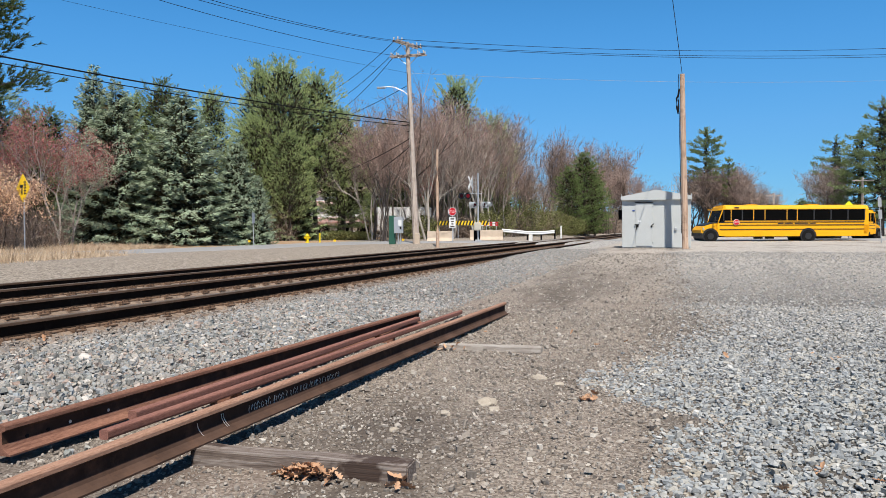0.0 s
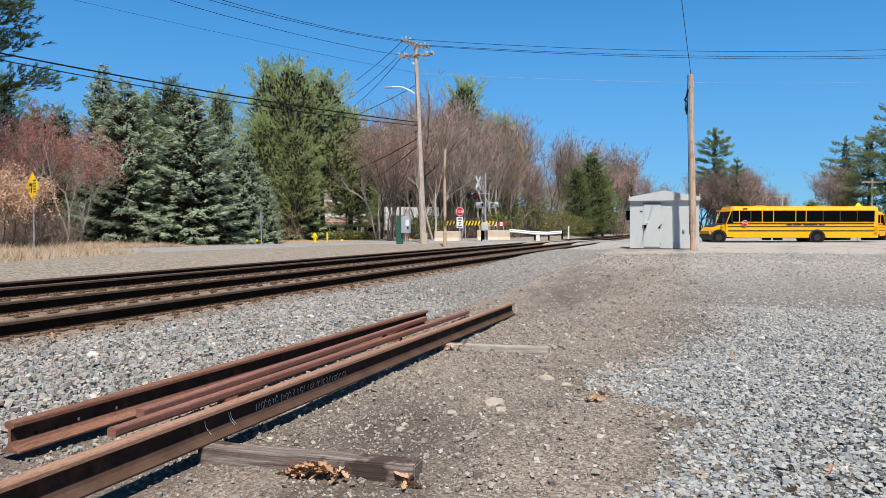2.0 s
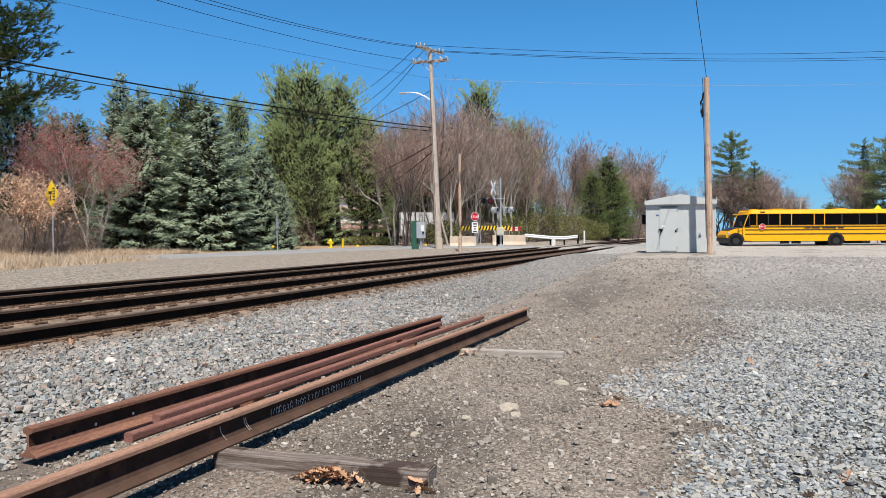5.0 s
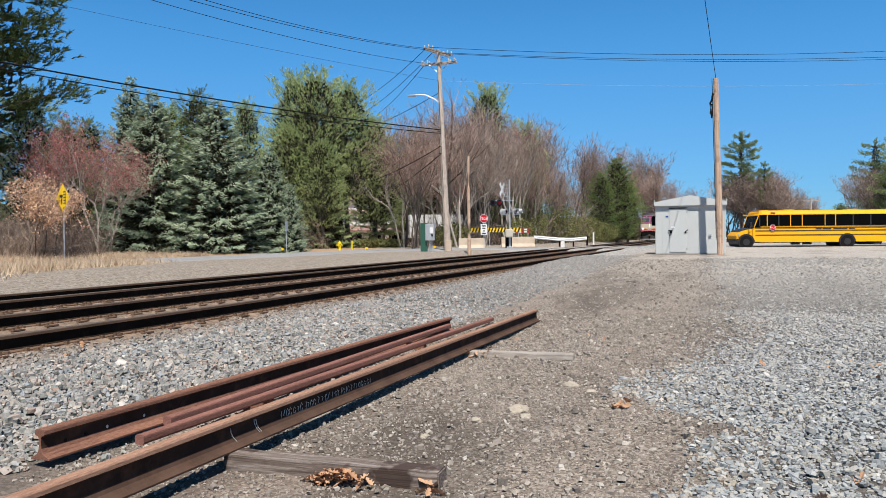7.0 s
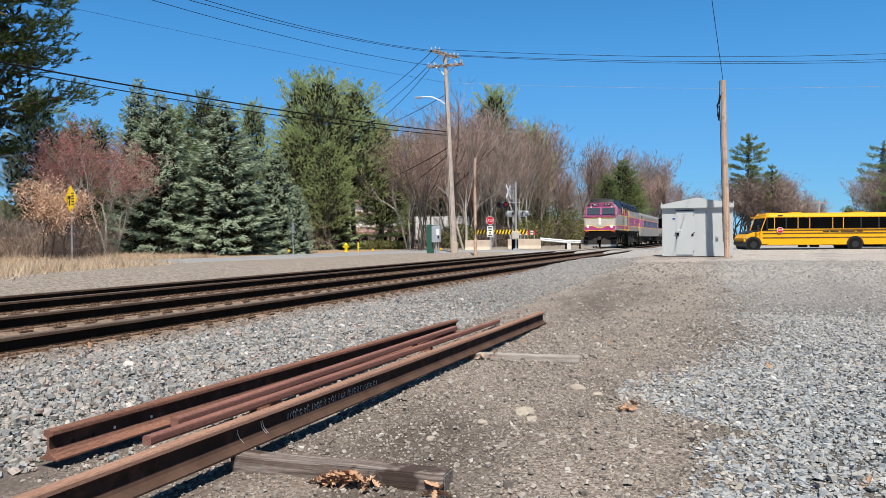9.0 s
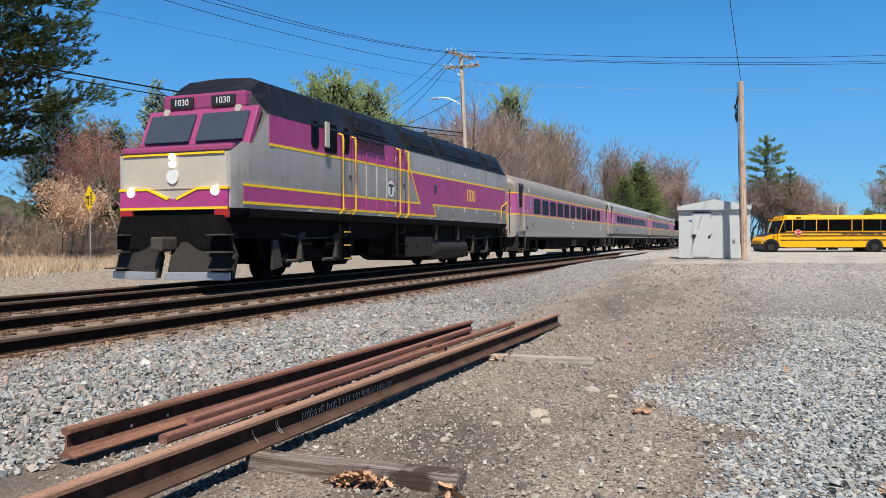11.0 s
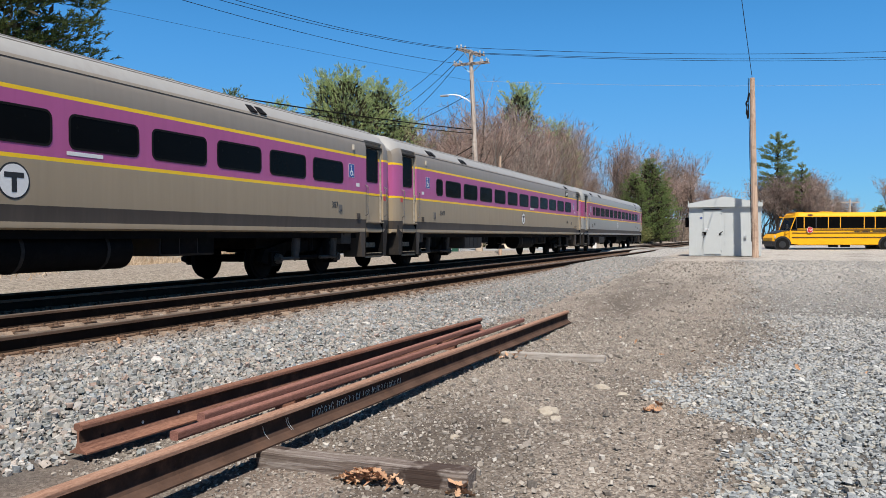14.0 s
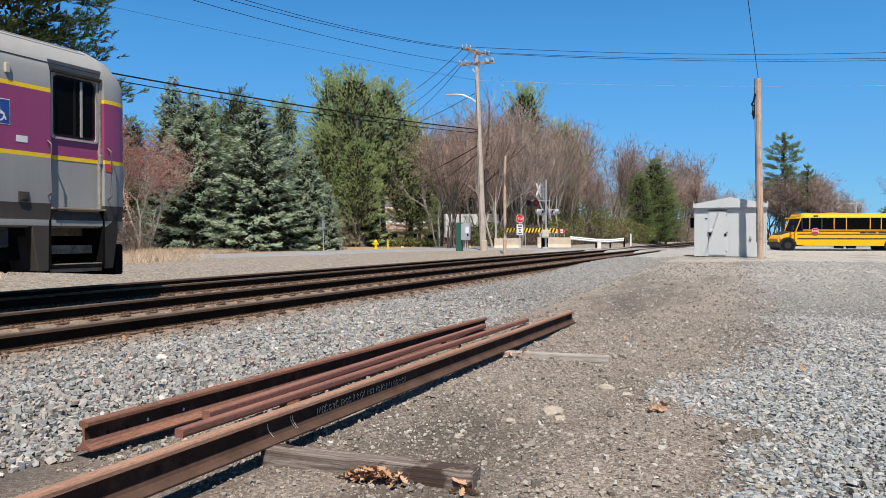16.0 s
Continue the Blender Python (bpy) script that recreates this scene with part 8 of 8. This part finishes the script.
ROWS_B = ((2, -20.8, 140.4, 17.5), (1, -19.7, 151.2, 18.7), (0, -19.8, 172.4, 19.8), (2, -18.4, 194.0, 22.1), (1, -17.2, 215.3, 23.9), (2, -16.2, 236.6, 23.0), (0, -14.0, 258.1, 20.7), (1, -11.2, 289.7, 14.8), (1, 3.0, 158.0, 12.0), (2, 5.4, 156.8, 13.2), (0, 7.3, 159.6, 13.6), (1, 8.8, 161.0, 13.0), (2, 10.4, 158.0, 12.6))
ROWS_C = ((2, 12.4, 160.6, 11.8), (1, 14.4, 161.3, 10.0), (0, 16.5, 163.0, 8.6), (0, 20.5, 183.8, 8.1), (1, 20.6, 131.7, 10.7), (2, 22.4, 126.7, 9.4), (3, -25.2, 62.5, 9.5), (1, -21.6, 74.0, 10.0), (2, -19.0, 82.0, 8.5), (1, -18.2, 90.0, 9.5), (2, -17.5, 99.0, 9.0))
ROWS_D = ((1, -13.4, 172, 15.4), (2, -11.0, 176, 15.6), (0, -9.2, 170, 15.0), (2, -7.6, 174, 13.4), (1, -6.0, 176, 11.6), (0, -4.2, 172, 9.4), (2, -15.0, 168, 15.5))
ROWS_E = ((2, 4.2, 153.0, 11.0), (0, 6.4, 152.0, 12.6), (2, 9.4, 155.0, 13.6), (0, 11.2, 154.0, 13.0), (1, 12.8, 156.0, 11.8), (2, 15.6, 158.0, 9.6), (0, 17.6, 160.0, 8.2))
for rows in (ROWS_A, ROWS_B, ROWS_C, ROWS_D, ROWS_E):
    for i, x, y, h in rows:
        set_bare(i, x, y, h)
for n in range(26):
    y = 66 + n * 8.1
    set_bare(n % 3, (-27 if y > 84 else -25) - RND.uniform(0, 16 if y > 84 else 3) + y * 0.045, y + RND.uniform(-3, 3), RND.uniform(9, 14) * (1 + y / 500))
for n in range(12):
    set_bare((0, 2, 1)[n % 3], -39 - RND.uniform(0, 26), 30 + n * 4, RND.uniform(6, 11))


# ---- stones, leaves, brush ----
def stone_material(name, ramp, far=None):
    k = Nodes(name)
    c = k.ramp(k.island(), ramp)
    x = k.xyz()[0]
    rust = k.math("MULTIPLY", k.band(x, -5.9, -6.4), k.band(x, -9.4, -8.9))
    c = k.mix(k.math("MULTIPLY", rust, 0.65), c, (0.21, 0.145, 0.10))
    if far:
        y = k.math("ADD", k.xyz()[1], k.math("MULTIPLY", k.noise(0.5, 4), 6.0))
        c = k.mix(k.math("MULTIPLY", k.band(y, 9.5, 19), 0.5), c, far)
    g = k.noise(55, 5, 0.65)
    c = k.mix(0.3, c, k.ramp(g, [(0.3, (0.10, 0.095, 0.09)), (0.7, (0.46, 0.44, 0.41))]))
    k.bump(g, 0.004)
    return k.done(c, 0.9, 0, 0.25)


BALLAST = stone_material("grey_ballast", [(0.0, (0.10, 0.098, 0.095)), (0.12, (0.19, 0.215, 0.21)), (0.26, (0.31, 0.28, 0.255)), (0.38, (0.29, 0.33, 0.365)), (0.5, (0.43, 0.37, 0.30)), (0.6, (0.25, 0.28, 0.29)), (0.7, (0.40, 0.365, 0.345)), (0.78, (0.33, 0.35, 0.335)), (0.87, (0.36, 0.235, 0.18)), (0.94, (0.48, 0.455, 0.42)), (1.0, (0.64, 0.60, 0.55))])
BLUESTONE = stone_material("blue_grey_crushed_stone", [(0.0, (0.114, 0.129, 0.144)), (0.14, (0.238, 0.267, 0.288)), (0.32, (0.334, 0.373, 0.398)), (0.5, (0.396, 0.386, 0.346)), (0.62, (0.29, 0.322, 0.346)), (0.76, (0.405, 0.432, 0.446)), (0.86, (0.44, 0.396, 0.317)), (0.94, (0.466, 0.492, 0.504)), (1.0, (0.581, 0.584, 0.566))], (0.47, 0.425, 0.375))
PEBBLE = stone_material("brown_grey_pebbles", [(0.0, (0.125, 0.104, 0.086)), (0.4, (0.28, 0.238, 0.198)), (0.75, (0.39, 0.343, 0.293)), (0.95, (0.52, 0.47, 0.41)), (1.0, (0.66, 0.62, 0.56))])


def scatter(rng, n, x0, x1, y0, y1, keep, power=1.0):
    """Points in a rectangle, denser at its low end, that keep() lets stand."""
    y = y0 + (y1 - y0) * rng.uniform(0, 1, n) ** power
    x = rng.uniform(x0, x1, n)
    ok = keep(x, y) & (x > -1.45 * y - 1) & (x < 0.30 * y + 0.3) & (x * x + y * y > 4)
    return x[ok], y[ok]


def stones(name, label, x, y, size, mat, rng, flat=0.5, sink=0.12, tilt=0.4):
    """Angular chips: five-sided, tapered, each turned and tipped by chance."""
    n = len(x)
    x = x + np.where(x < -6.0, BEAR * (y - PIVOT.y), 0.0)
    z = np.array([ground_z(a, b) for a, b in zip(x, y)])
    turn = np.arange(5)[None] * 1.2566 + rng.uniform(-.42, .42, (n, 5))
    rad = rng.uniform(0.36, 0.62, (n, 5)) * size[:, None]
    long = rng.uniform(0.8, 1.35, n)
    high = size * flat * rng.uniform(0.55, 1.3, n)
    rings = []
    for k in (0, 1):
        rr = rad * (rng.uniform(0.62, 1.0, (n, 1)) if k == 0 else rng.uniform(0.55, 1.02, (n, 5)))
        off = rng.normal(0, 0.07, (n, 2, 1)) * size[:, None, None] * k
        zz = (k - 0.5) * high[:, None] * (rng.uniform(0.65, 1.25, (n, 5)) if k else 1.0)
        rings.append(np.stack([np.cos(turn) * rr * long[:, None] + off[:, 0], np.sin(turn) * rr / long[:, None] + off[:, 1], zz + 0 * rr], -1))
    v = np.concatenate(rings, axis=1)
    # turn about the upright, then tip about a level axis
    a = rng.uniform(0, 6.283, n)
    ca, sa = np.cos(a)[:, None], np.sin(a)[:, None]
    v = np.stack([v[..., 0] * ca - v[..., 1] * sa, v[..., 0] * sa + v[..., 1] * ca, v[..., 2]], -1)
    a = rng.normal(0, tilt, n)
    ca, sa = np.cos(a)[:, None], np.sin(a)[:, None]
    v = np.stack([v[..., 0], v[..., 1] * ca - v[..., 2] * sa, v[..., 1] * sa + v[..., 2] * ca], -1)
    a = rng.uniform(0, 6.283, n)
    ca, sa = np.cos(a)[:, None], np.sin(a)[:, None]
    v = np.stack([v[..., 0] * ca - v[..., 1] * sa, v[..., 0] * sa + v[..., 1] * ca, v[..., 2]], -1)
    v += np.stack([x, y, z + high * (0.5 - sink) + rng.uniform(0, 0.25, n) * size], -1)[:, None, :]
    face = [5, 6, 7, 8, 9] + [i for k in range(5) for i in (k, (k + 1) % 5, 5 + (k + 1) % 5, 5 + k)]
    f = (np.array(face)[None] + 10 * np.arange(n)[:, None]).reshape(-1)
    starts = (np.array([0, 5, 9, 13, 17, 21])[None] + 25 * np.arange(n)[:, None]).reshape(-1)
    me = bpy.data.meshes.new(name)
    me.vertices.add(10 * n)
    me.vertices.foreach_set("co", v.reshape(-1))
    me.loops.add(25 * n)
    me.loops.foreach_set("vertex_index", f.astype(np.int32))
    me.polygons.add(6 * n)
    me.polygons.foreach_set("loop_start", starts.astype(np.int32))
    me.update()
    me.validate()
    me.shade_flat()
    me.materials.append(mat)
    return tagged(new(name, me), label, "stones", kind="stuff")


def wobble(x, y, s=0.0):
    return 0.25 * np.sin(1.7 * y + s) * np.sin(0.6 * x + 1.1 * y + s) + 0.2 * np.sin(4.1 * y + 2.3 * x + s)


def build_stones():
    rng = np.random.default_rng(4)
    # shoulder of the near track
    edge = lambda x, y: x < -3.72 + wobble(x, y) * 0.6 + 0.5 * np.clip((y - 9) / 8, 0, 1)
    xa, ya = scatter(rng, 40000, -6.78, -3.0, 2.8, 13, edge)
    xb, yb = scatter(rng, 26000, -6.78, -2.4, 13, 38, edge, 1.2)
    x, y = np.concatenate([xa, xb]), np.concatenate([ya, yb])
    clear = np.abs(x - (-3.79 + 0.0375 * (y - 3.63)) - 0.03) > 0.17
    x, y = x[clear | (y < 3.6)], y[clear | (y < 3.6)]
    s = rng.lognormal(math.log(0.039), 0.28, len(x)).clip(0.02, 0.085) * (1 - np.clip((y - 11) / 40, 0, 0.16))
    stones("ballast_stones", "loose grey crushed ballast stones beside the track", x, y, s, BALLAST, rng, flat=0.55, tilt=0.5)
    # between the tracks and between the sleepers
    cribs = lambda x, y: np.ones_like(x, bool)
    xa, ya = scatter(rng, 10000, -10.25, -8.5, 5.5, 34, cribs, 1.2)
    xb, yb = scatter(rng, 5000, -8.3, -6.95, 4.5, 26, cribs, 1.2)
    xc, yc = scatter(rng, 4000, -13.6, -10.4, 8, 34, cribs, 1.2)
    x, y = np.concatenate([xa, xb, xc]), np.concatenate([ya, yb, yc])
    s = rng.lognormal(math.log(0.052), 0.28, len(x)).clip(0.02, 0.09)
    stones("ballast_stones", "pale grey ballast stones between the rails", x, y, s, BALLAST, rng, flat=0.62, sink=0.3, tilt=0.5)
    # crushed stone of the yard
    ys = [0, 4.2, 5.2, 5.9, 6.3, 7.0, 7.6, 8.3, 9.2, 10.2, 11.4, 13, 15, 22, 40]
    xs = [-0.2, -0.22, 0.05, 0.25, -0.35, -0.72, -0.62, -0.25, 0.0, 0.2, 0.75, 0.55, 0.25, -0.3, -0.5]
    yard = lambda x, y: x > np.interp(y, ys, xs) + wobble(x, y, 2) * 0.35 + rng.normal(0, 1, len(x)) * (0.07 + 0.30 * np.clip((y - 6) / 6, 0, 1))
    xa, ya = scatter(rng, 100000, -0.9, 4.4, 1.6, 14, yard, 1.2)
    xb, yb = scatter(rng, 24000, -0.8, 9.5, 14, 34, yard, 1.4)
    x, y = np.concatenate([xa, xb]), np.concatenate([ya, yb])
    s = rng.lognormal(math.log(0.0275), 0.38, len(x)).clip(0.011, 0.07) * (1 + np.clip((y - 10) / 40, 0, 0.5))
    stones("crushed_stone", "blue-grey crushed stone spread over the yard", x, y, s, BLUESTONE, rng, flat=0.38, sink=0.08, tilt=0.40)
    # pebbles in the packed dirt
    dirt = lambda x, y: (x > -3.75) & (x < np.interp(y, ys, xs) + 0.3)
    xa, ya = scatter(rng, 44000, -3.75, 1.0, 3.4, 13, dirt)
    xb, yb = scatter(rng, 15000, -3.3, 0.8, 13, 32, dirt, 1.2)
    x, y = np.concatenate([xa, xb]), np.concatenate([ya, yb])
    s = rng.lognormal(math.log(0.0135), 0.55, len(x)).clip(0.006, 0.06) * (1 + np.clip((y - 10) / 25, 0, 0.45))
    stones("pebbles", "small brown and grey pebbles bedded in dirt", x, y, s, PEBBLE, rng, flat=0.5, sink=0.2, tilt=0.35)


build_stones()


def boulder(x, y, r, label, mat, seed):
    bm = bmesh.new()
    bmesh.ops.create_icosphere(bm, subdivisions=3, radius=1)
    for v in bm.verts:
        n = noise.noise(v.co * 1.3 + Vector((seed, 0, 0))) * 0.35 + noise.noise(v.co * 3.5 + Vector((0, seed, 0))) * 0.10
        v.co *= 1 + n
        v.co = Vector((v.co.x * r[0], v.co.y * r[1], v.co.z * r[2]))
    ob = part("stone", bm, mat, None, smooth=True)
    ob.matrix_basis = pose(x, y, ground_z(x, y) + r[2] * 0.3, 0, 0, seed * 40)
    tagged(ob, label, "stone", "larger stones")


TAN_STONE = stone_material("tan_field_stone", [(0.0, (0.40, 0.34, 0.26)), (1.0, (0.46, 0.40, 0.32))])
PALE_STONE = stone_material("white_quartz_stone", [(0.0, (0.62, 0.58, 0.54)), (1.0, (0.70, 0.67, 0.63))])
for i, (x, y, r) in enumerate(((-1.44, 5.98, 0.085), (-1.33, 5.78, 0.05), (-1.65, 5.55, 0.05), (-1.22, 7.15, 0.07), (-1.0, 6.9, 0.05), (-1.85, 5.0, 0.035))):
    boulder(x, y, (r, r * 0.75, r * 0.5), "rounded tan field stone half sunk in dirt", TAN_STONE, i + 1)
for i, (x, y, r) in enumerate(((-5.36, 6.11, 0.075), (-4.9, 7.4, 0.055), (-4.4, 5.0, 0.05), (-3.9, 8.3, 0.06), (-5.0, 9.9, 0.06))):
    boulder(x, y, (r, r * 0.8, r * 0.6), "pale stone among the grey ballast", PALE_STONE, i + 9)


def leaf_pile(x, y, n, spread, seed, label="dry orange-brown oak leaves blown against timber"):
    rng = np.random.default_rng(seed)
    vs, fs = [], []
    for i in range(n):
        L = rng.uniform(0.05, 0.11)
        W = L * rng.uniform(0.28, 0.4)
        px, py = rng.normal(0, spread[0]), rng.normal(0, spread[1])
        pz = abs(rng.normal(0, 0.03)) + 0.012 + 0.03 * max(0.0, 1 - (px / spread[0]) ** 2) * (n > 50)
        m = Euler(rng.uniform(-0.9, 0.9, 2).tolist() + [rng.uniform(0, 6.3)]).to_matrix()
        cur = rng.uniform(0.1, 0.6)
        b = len(vs)
        outline = [(-1, 0), (-0.6, 0.55), (-0.35, 0.35), (-0.1, 0.9), (0.15, 0.5), (0.4, 0.85), (0.6, 0.4), (1, 0), (0.6, -0.4), (0.4, -0.85), (0.15, -0.5), (-0.1, -0.9), (-0.35, -0.35), (-0.6, -0.55)]
        for u, w in outline:
            p = m @ Vector((u * L / 2, w * W, cur * L * (w * w * 0.5 + u * u * 0.25)))
            vs.append((x + px + p.x, y + py + p.y, ground_z(x + px, y + py) + max(0.003, pz + p.z)))
        vs.append((x + px, y + py, ground_z(x + px, y + py) + pz))
        k = len(outline)
        for j in range(k):
            fs.append((b + k, b + j, b + (j + 1) % k))
    me = bpy.data.meshes.new("dry_leaves")
    me.from_pydata(vs, [], fs)
    me.materials.append(DRY_LEAF)
    tagged(new("dry_leaves", me), label, "dry leaves", "dry leaves", "stuff")


DRY_LEAF = foliage("dry_oak_leaf", (0.28, 0.14, 0.078), (0.43, 0.24, 0.138), (0.57, 0.375, 0.245))
leaf_pile(-1.96, 3.88, 64, (0.08, 0.03), 1)
leaf_pile(-1.42, 3.93, 9, (0.04, 0.03), 3)
leaf_pile(-0.69, 6.34, 8, (0.03, 0.03), 4, "few dry red-brown leaves on gravel")
leaf_pile(-2.55, 8.50, 26, (0.12, 0.03), 5)
leaf_pile(0.9, 4.6, 7, (0.35, 0.25), 6, "few dry brown leaves on gravel")
leaf_pile(1.4, 8.8, 7, (0.5, 0.4), 7, "few dry brown leaves on gravel")
leaf_pile(-1.5, 9.8, 6, (0.6, 0.6), 8, "few dry brown leaves on dirt")
leaf_pile(-6.3, 6.6, 8, (0.15, 0.4), 9, "few dry tan leaves on ballast")


def chalk():
    """Chalk strokes on the web of the long rail, too rough to read."""
    rnd = random.Random(3)
    white = plain("white_chalk", (0.74, 0.71, 0.66), 0.95)
    y = 4.62 - 0.9
    while y < 6.05 - 0.9:
        bm = bmesh.new()
        z = 0.084 + rnd.uniform(-.004, .004)
        h = rnd.uniform(0.020, 0.034)
        kind = rnd.random()
        if kind < 0.45:
            pipe(bm, [(0.0105, y, z - h), (0.0105, y + rnd.uniform(-.004, .008), z), (0.0105, y + rnd.uniform(0, .012), z + h)], 0.0030, 4)
        elif kind < 0.8:
            pipe(bm, [(0.0105, y + 0.016 * math.cos(a), z + h * math.sin(a)) for a in (0.5, 1.6, 2.8, 4.0, 5.2, 6.1)], 0.0030, 4)
        else:
            pipe(bm, [(0.0105, y - 0.008, z + h), (0.0105, y + 0.012, z + h * 0.6), (0.0105, y, z), (0.0105, y + 0.012, z - h)], 0.0030, 4)
        part("chalk_stroke", bm, white, RAIL_1)
        y += rnd.uniform(0.034, 0.06)
    for y in (0.52, 0.86):
        bm = bmesh.new()
        tube(bm, (0.0095, y, 0.085), (0.0115, y, 0.085), 0.011, 0.011, 10)
        part("chalk_dot", bm, white, RAIL_2)
    for y in (0.18, 0.34):
        bm = bmesh.new()
        tube(bm, (0.0095, y, 0.075), (0.0125, y, 0.075), 0.014, 0.014, 12)
        part("bolt_hole", bm, GASKET, RAIL_2)
    for y, n in ((4.05 - 0.9, 1), (4.30 - 0.9, 2)):
        for i in range(n):
            bm = bmesh.new()
            pipe(bm, [(0.0115 + 0.012 * t * t, y + i * 0.02 + 0.05 * t * t, 0.125 - 0.09 * t) for t in (0, 0.3, 0.6, 0.85, 1.0)], 0.0026, 5)
            part("chalk_stroke", bm, white, RAIL_1)


chalk()


def brush():
    """Undergrowth and saplings along the woods, and dry grass by the verge."""
    rng = np.random.default_rng(9)
    # thicket: many thin leaning stems
    hp = Heap()
    n = 9000
    y = 30 + 235 * rng.uniform(0, 1, n) ** 1.35
    rim = np.interp(y, [28, 34, 37, 48, 52, 58, 66, 75, 90, 130, 260], [-30, -30.5, -36, -35, -30.5, -29.5, -25, -22, -18.5, -16, -13.5])
    x = rim - rng.exponential(7.0, n)
    ok = np.array([road_side(a, b) > 4.6 for a, b in zip(x, y)]) & (y < 260)
    # an open lot before the shop
    ok &= ~((x / y > -0.51) & (x / y < -0.37) & (y < 86) & (rng.uniform(0, 1, n) < 0.9))
    x, y = x[ok], y[ok]
    z = np.array([ground_z(a, b) for a, b in zip(x, y)])
    n = len(x)
    h = rng.uniform(0.5, 2.3, n) * (1 + y / 200)
    tall = (rng.uniform(0, 1, n) < 0.08) & (y > 58)
    h = np.where(tall, h * 2.4, h)
    B = np.stack([x, y, z], -1)
    W = unit(np.stack([rng.normal(0, .42, n), rng.normal(0, .42, n), np.ones(n)], -1))
    for i in range(10):
        t = rng.uniform(0, 0.85, n)[:, None] if i else np.zeros((n, 1))
        ww = unit(W + rng.normal(size=(n, 3)) * (0.85 if i else 0.05))
        hp.quads(blades(B + W * h[:, None] * t, ww, h * (0.45 if i else 1.0), (0.011 if i else 0.018) * (1 + np.maximum(y - 40, 0) / 45), rng), 0)
    me = hp.mesh("brush", [BRUSH_TAN])
    tagged(new("brush", me), "tangled leafless brush along the wood's edge", "brush", kind="stuff")
    # low evergreen and yellow-green shrubs among it
    hp = Heap()
    spots = [(-28.2, 62.5, 0.7, 1.6), (-26.6, 63.4, 0.65, 1.3), (-18.8, 84.0, 3.0, 2.2), (-17.2, 96.0, 4.0, 2.2), (-16.4, 108.0, 3.2, 2.5), (-15.8, 118.0, 2.6, 3.0), (-15.2, 128.0, 2.2, 3.0), (-18.5, 78.0, 2.5, 1.5), (-22.5, 68.0, 2.0, 1.8)]
    for cx, cy, hh, r in spots:
        m = int(1100 * r)
        p = unit(rng.normal(size=(m, 3))) * rng.uniform(0.35, 1, m)[:, None] ** 0.6
        p = p * (r, r, hh * 0.6) + (cx, cy, ground_z(cx, cy) + hh * 0.55)
        hp.quads(blades(p, unit(rng.normal(size=(m, 3))), rng.uniform(0.12, 0.30, m), rng.uniform(0.03, 0.07, m), rng), 0)
    me = hp.mesh("shrubs", [LEAF_GREEN])
    tagged(new("shrubs", me), "yellow-green shrubs at the wood's edge", "shrubs", kind="stuff")
    # dry grass of the verge
    hp = Heap()
    n = 36000
    y = 12 + 25 * rng.uniform(0, 1, n)
    x = -12.0 - 0.37 * y - rng.exponential(4.0, n) + rng.normal(0, 0.5, n)
    ok = np.array([road_side(a, b) > 2.9 for a, b in zip(x, y)])
    x, y = x[ok], y[ok]
    n = len(x)
    z = np.array([ground_z(a, b) for a, b in zip(x, y)])
    W = unit(np.stack([rng.normal(0, .5, n), rng.normal(0, .5, n), np.ones(n) * 0.9], -1))
    hp.quads(blades(np.stack([x, y, z - 0.02], -1), W, rng.uniform(0.14, 0.46, n), rng.uniform(0.007, 0.016, n), rng), 0)
    me = hp.mesh("dry_grass", [DRY_GRASS])
    tagged(new("dry_grass", me), "dry straw-coloured grass on the verge", "dry grass", kind="stuff")


DRY_GRASS = foliage("dry_straw_grass", (0.36, 0.255, 0.165), (0.53, 0.41, 0.285), (0.68, 0.56, 0.42))
brush()


# ---- what moves ----
TRAIN_X, RAIL_Z = -11.10, 0.44
# place of the joint between the first two coaches along the track
TRAIN_ROWS = [(0.0, 388.2), (4.0, 268.6), (8.0, 149.2), (10.0, 89.4), (11.5, 44.7), (12.0, 29.6), (12.5, 14.3), (13.0, -0.9), (13.5, -16.3), (14.0, -31.6), (14.5, -47.05), (15.0, -62.45), (16.0, -93.45)]


def motions():
    turned = -math.degrees(math.atan(BEAR))
    for c, ahead in [(LOCO, -36.8)] + [(c, 25.9 * (i - 0.5)) for i, c in enumerate(COACHES)]:
        walk(c, [(t, pose(TRAIN_X + bear(s + ahead), s + ahead, RAIL_Z, 0, 0, turned)) for t, s in TRAIN_ROWS])


motions()
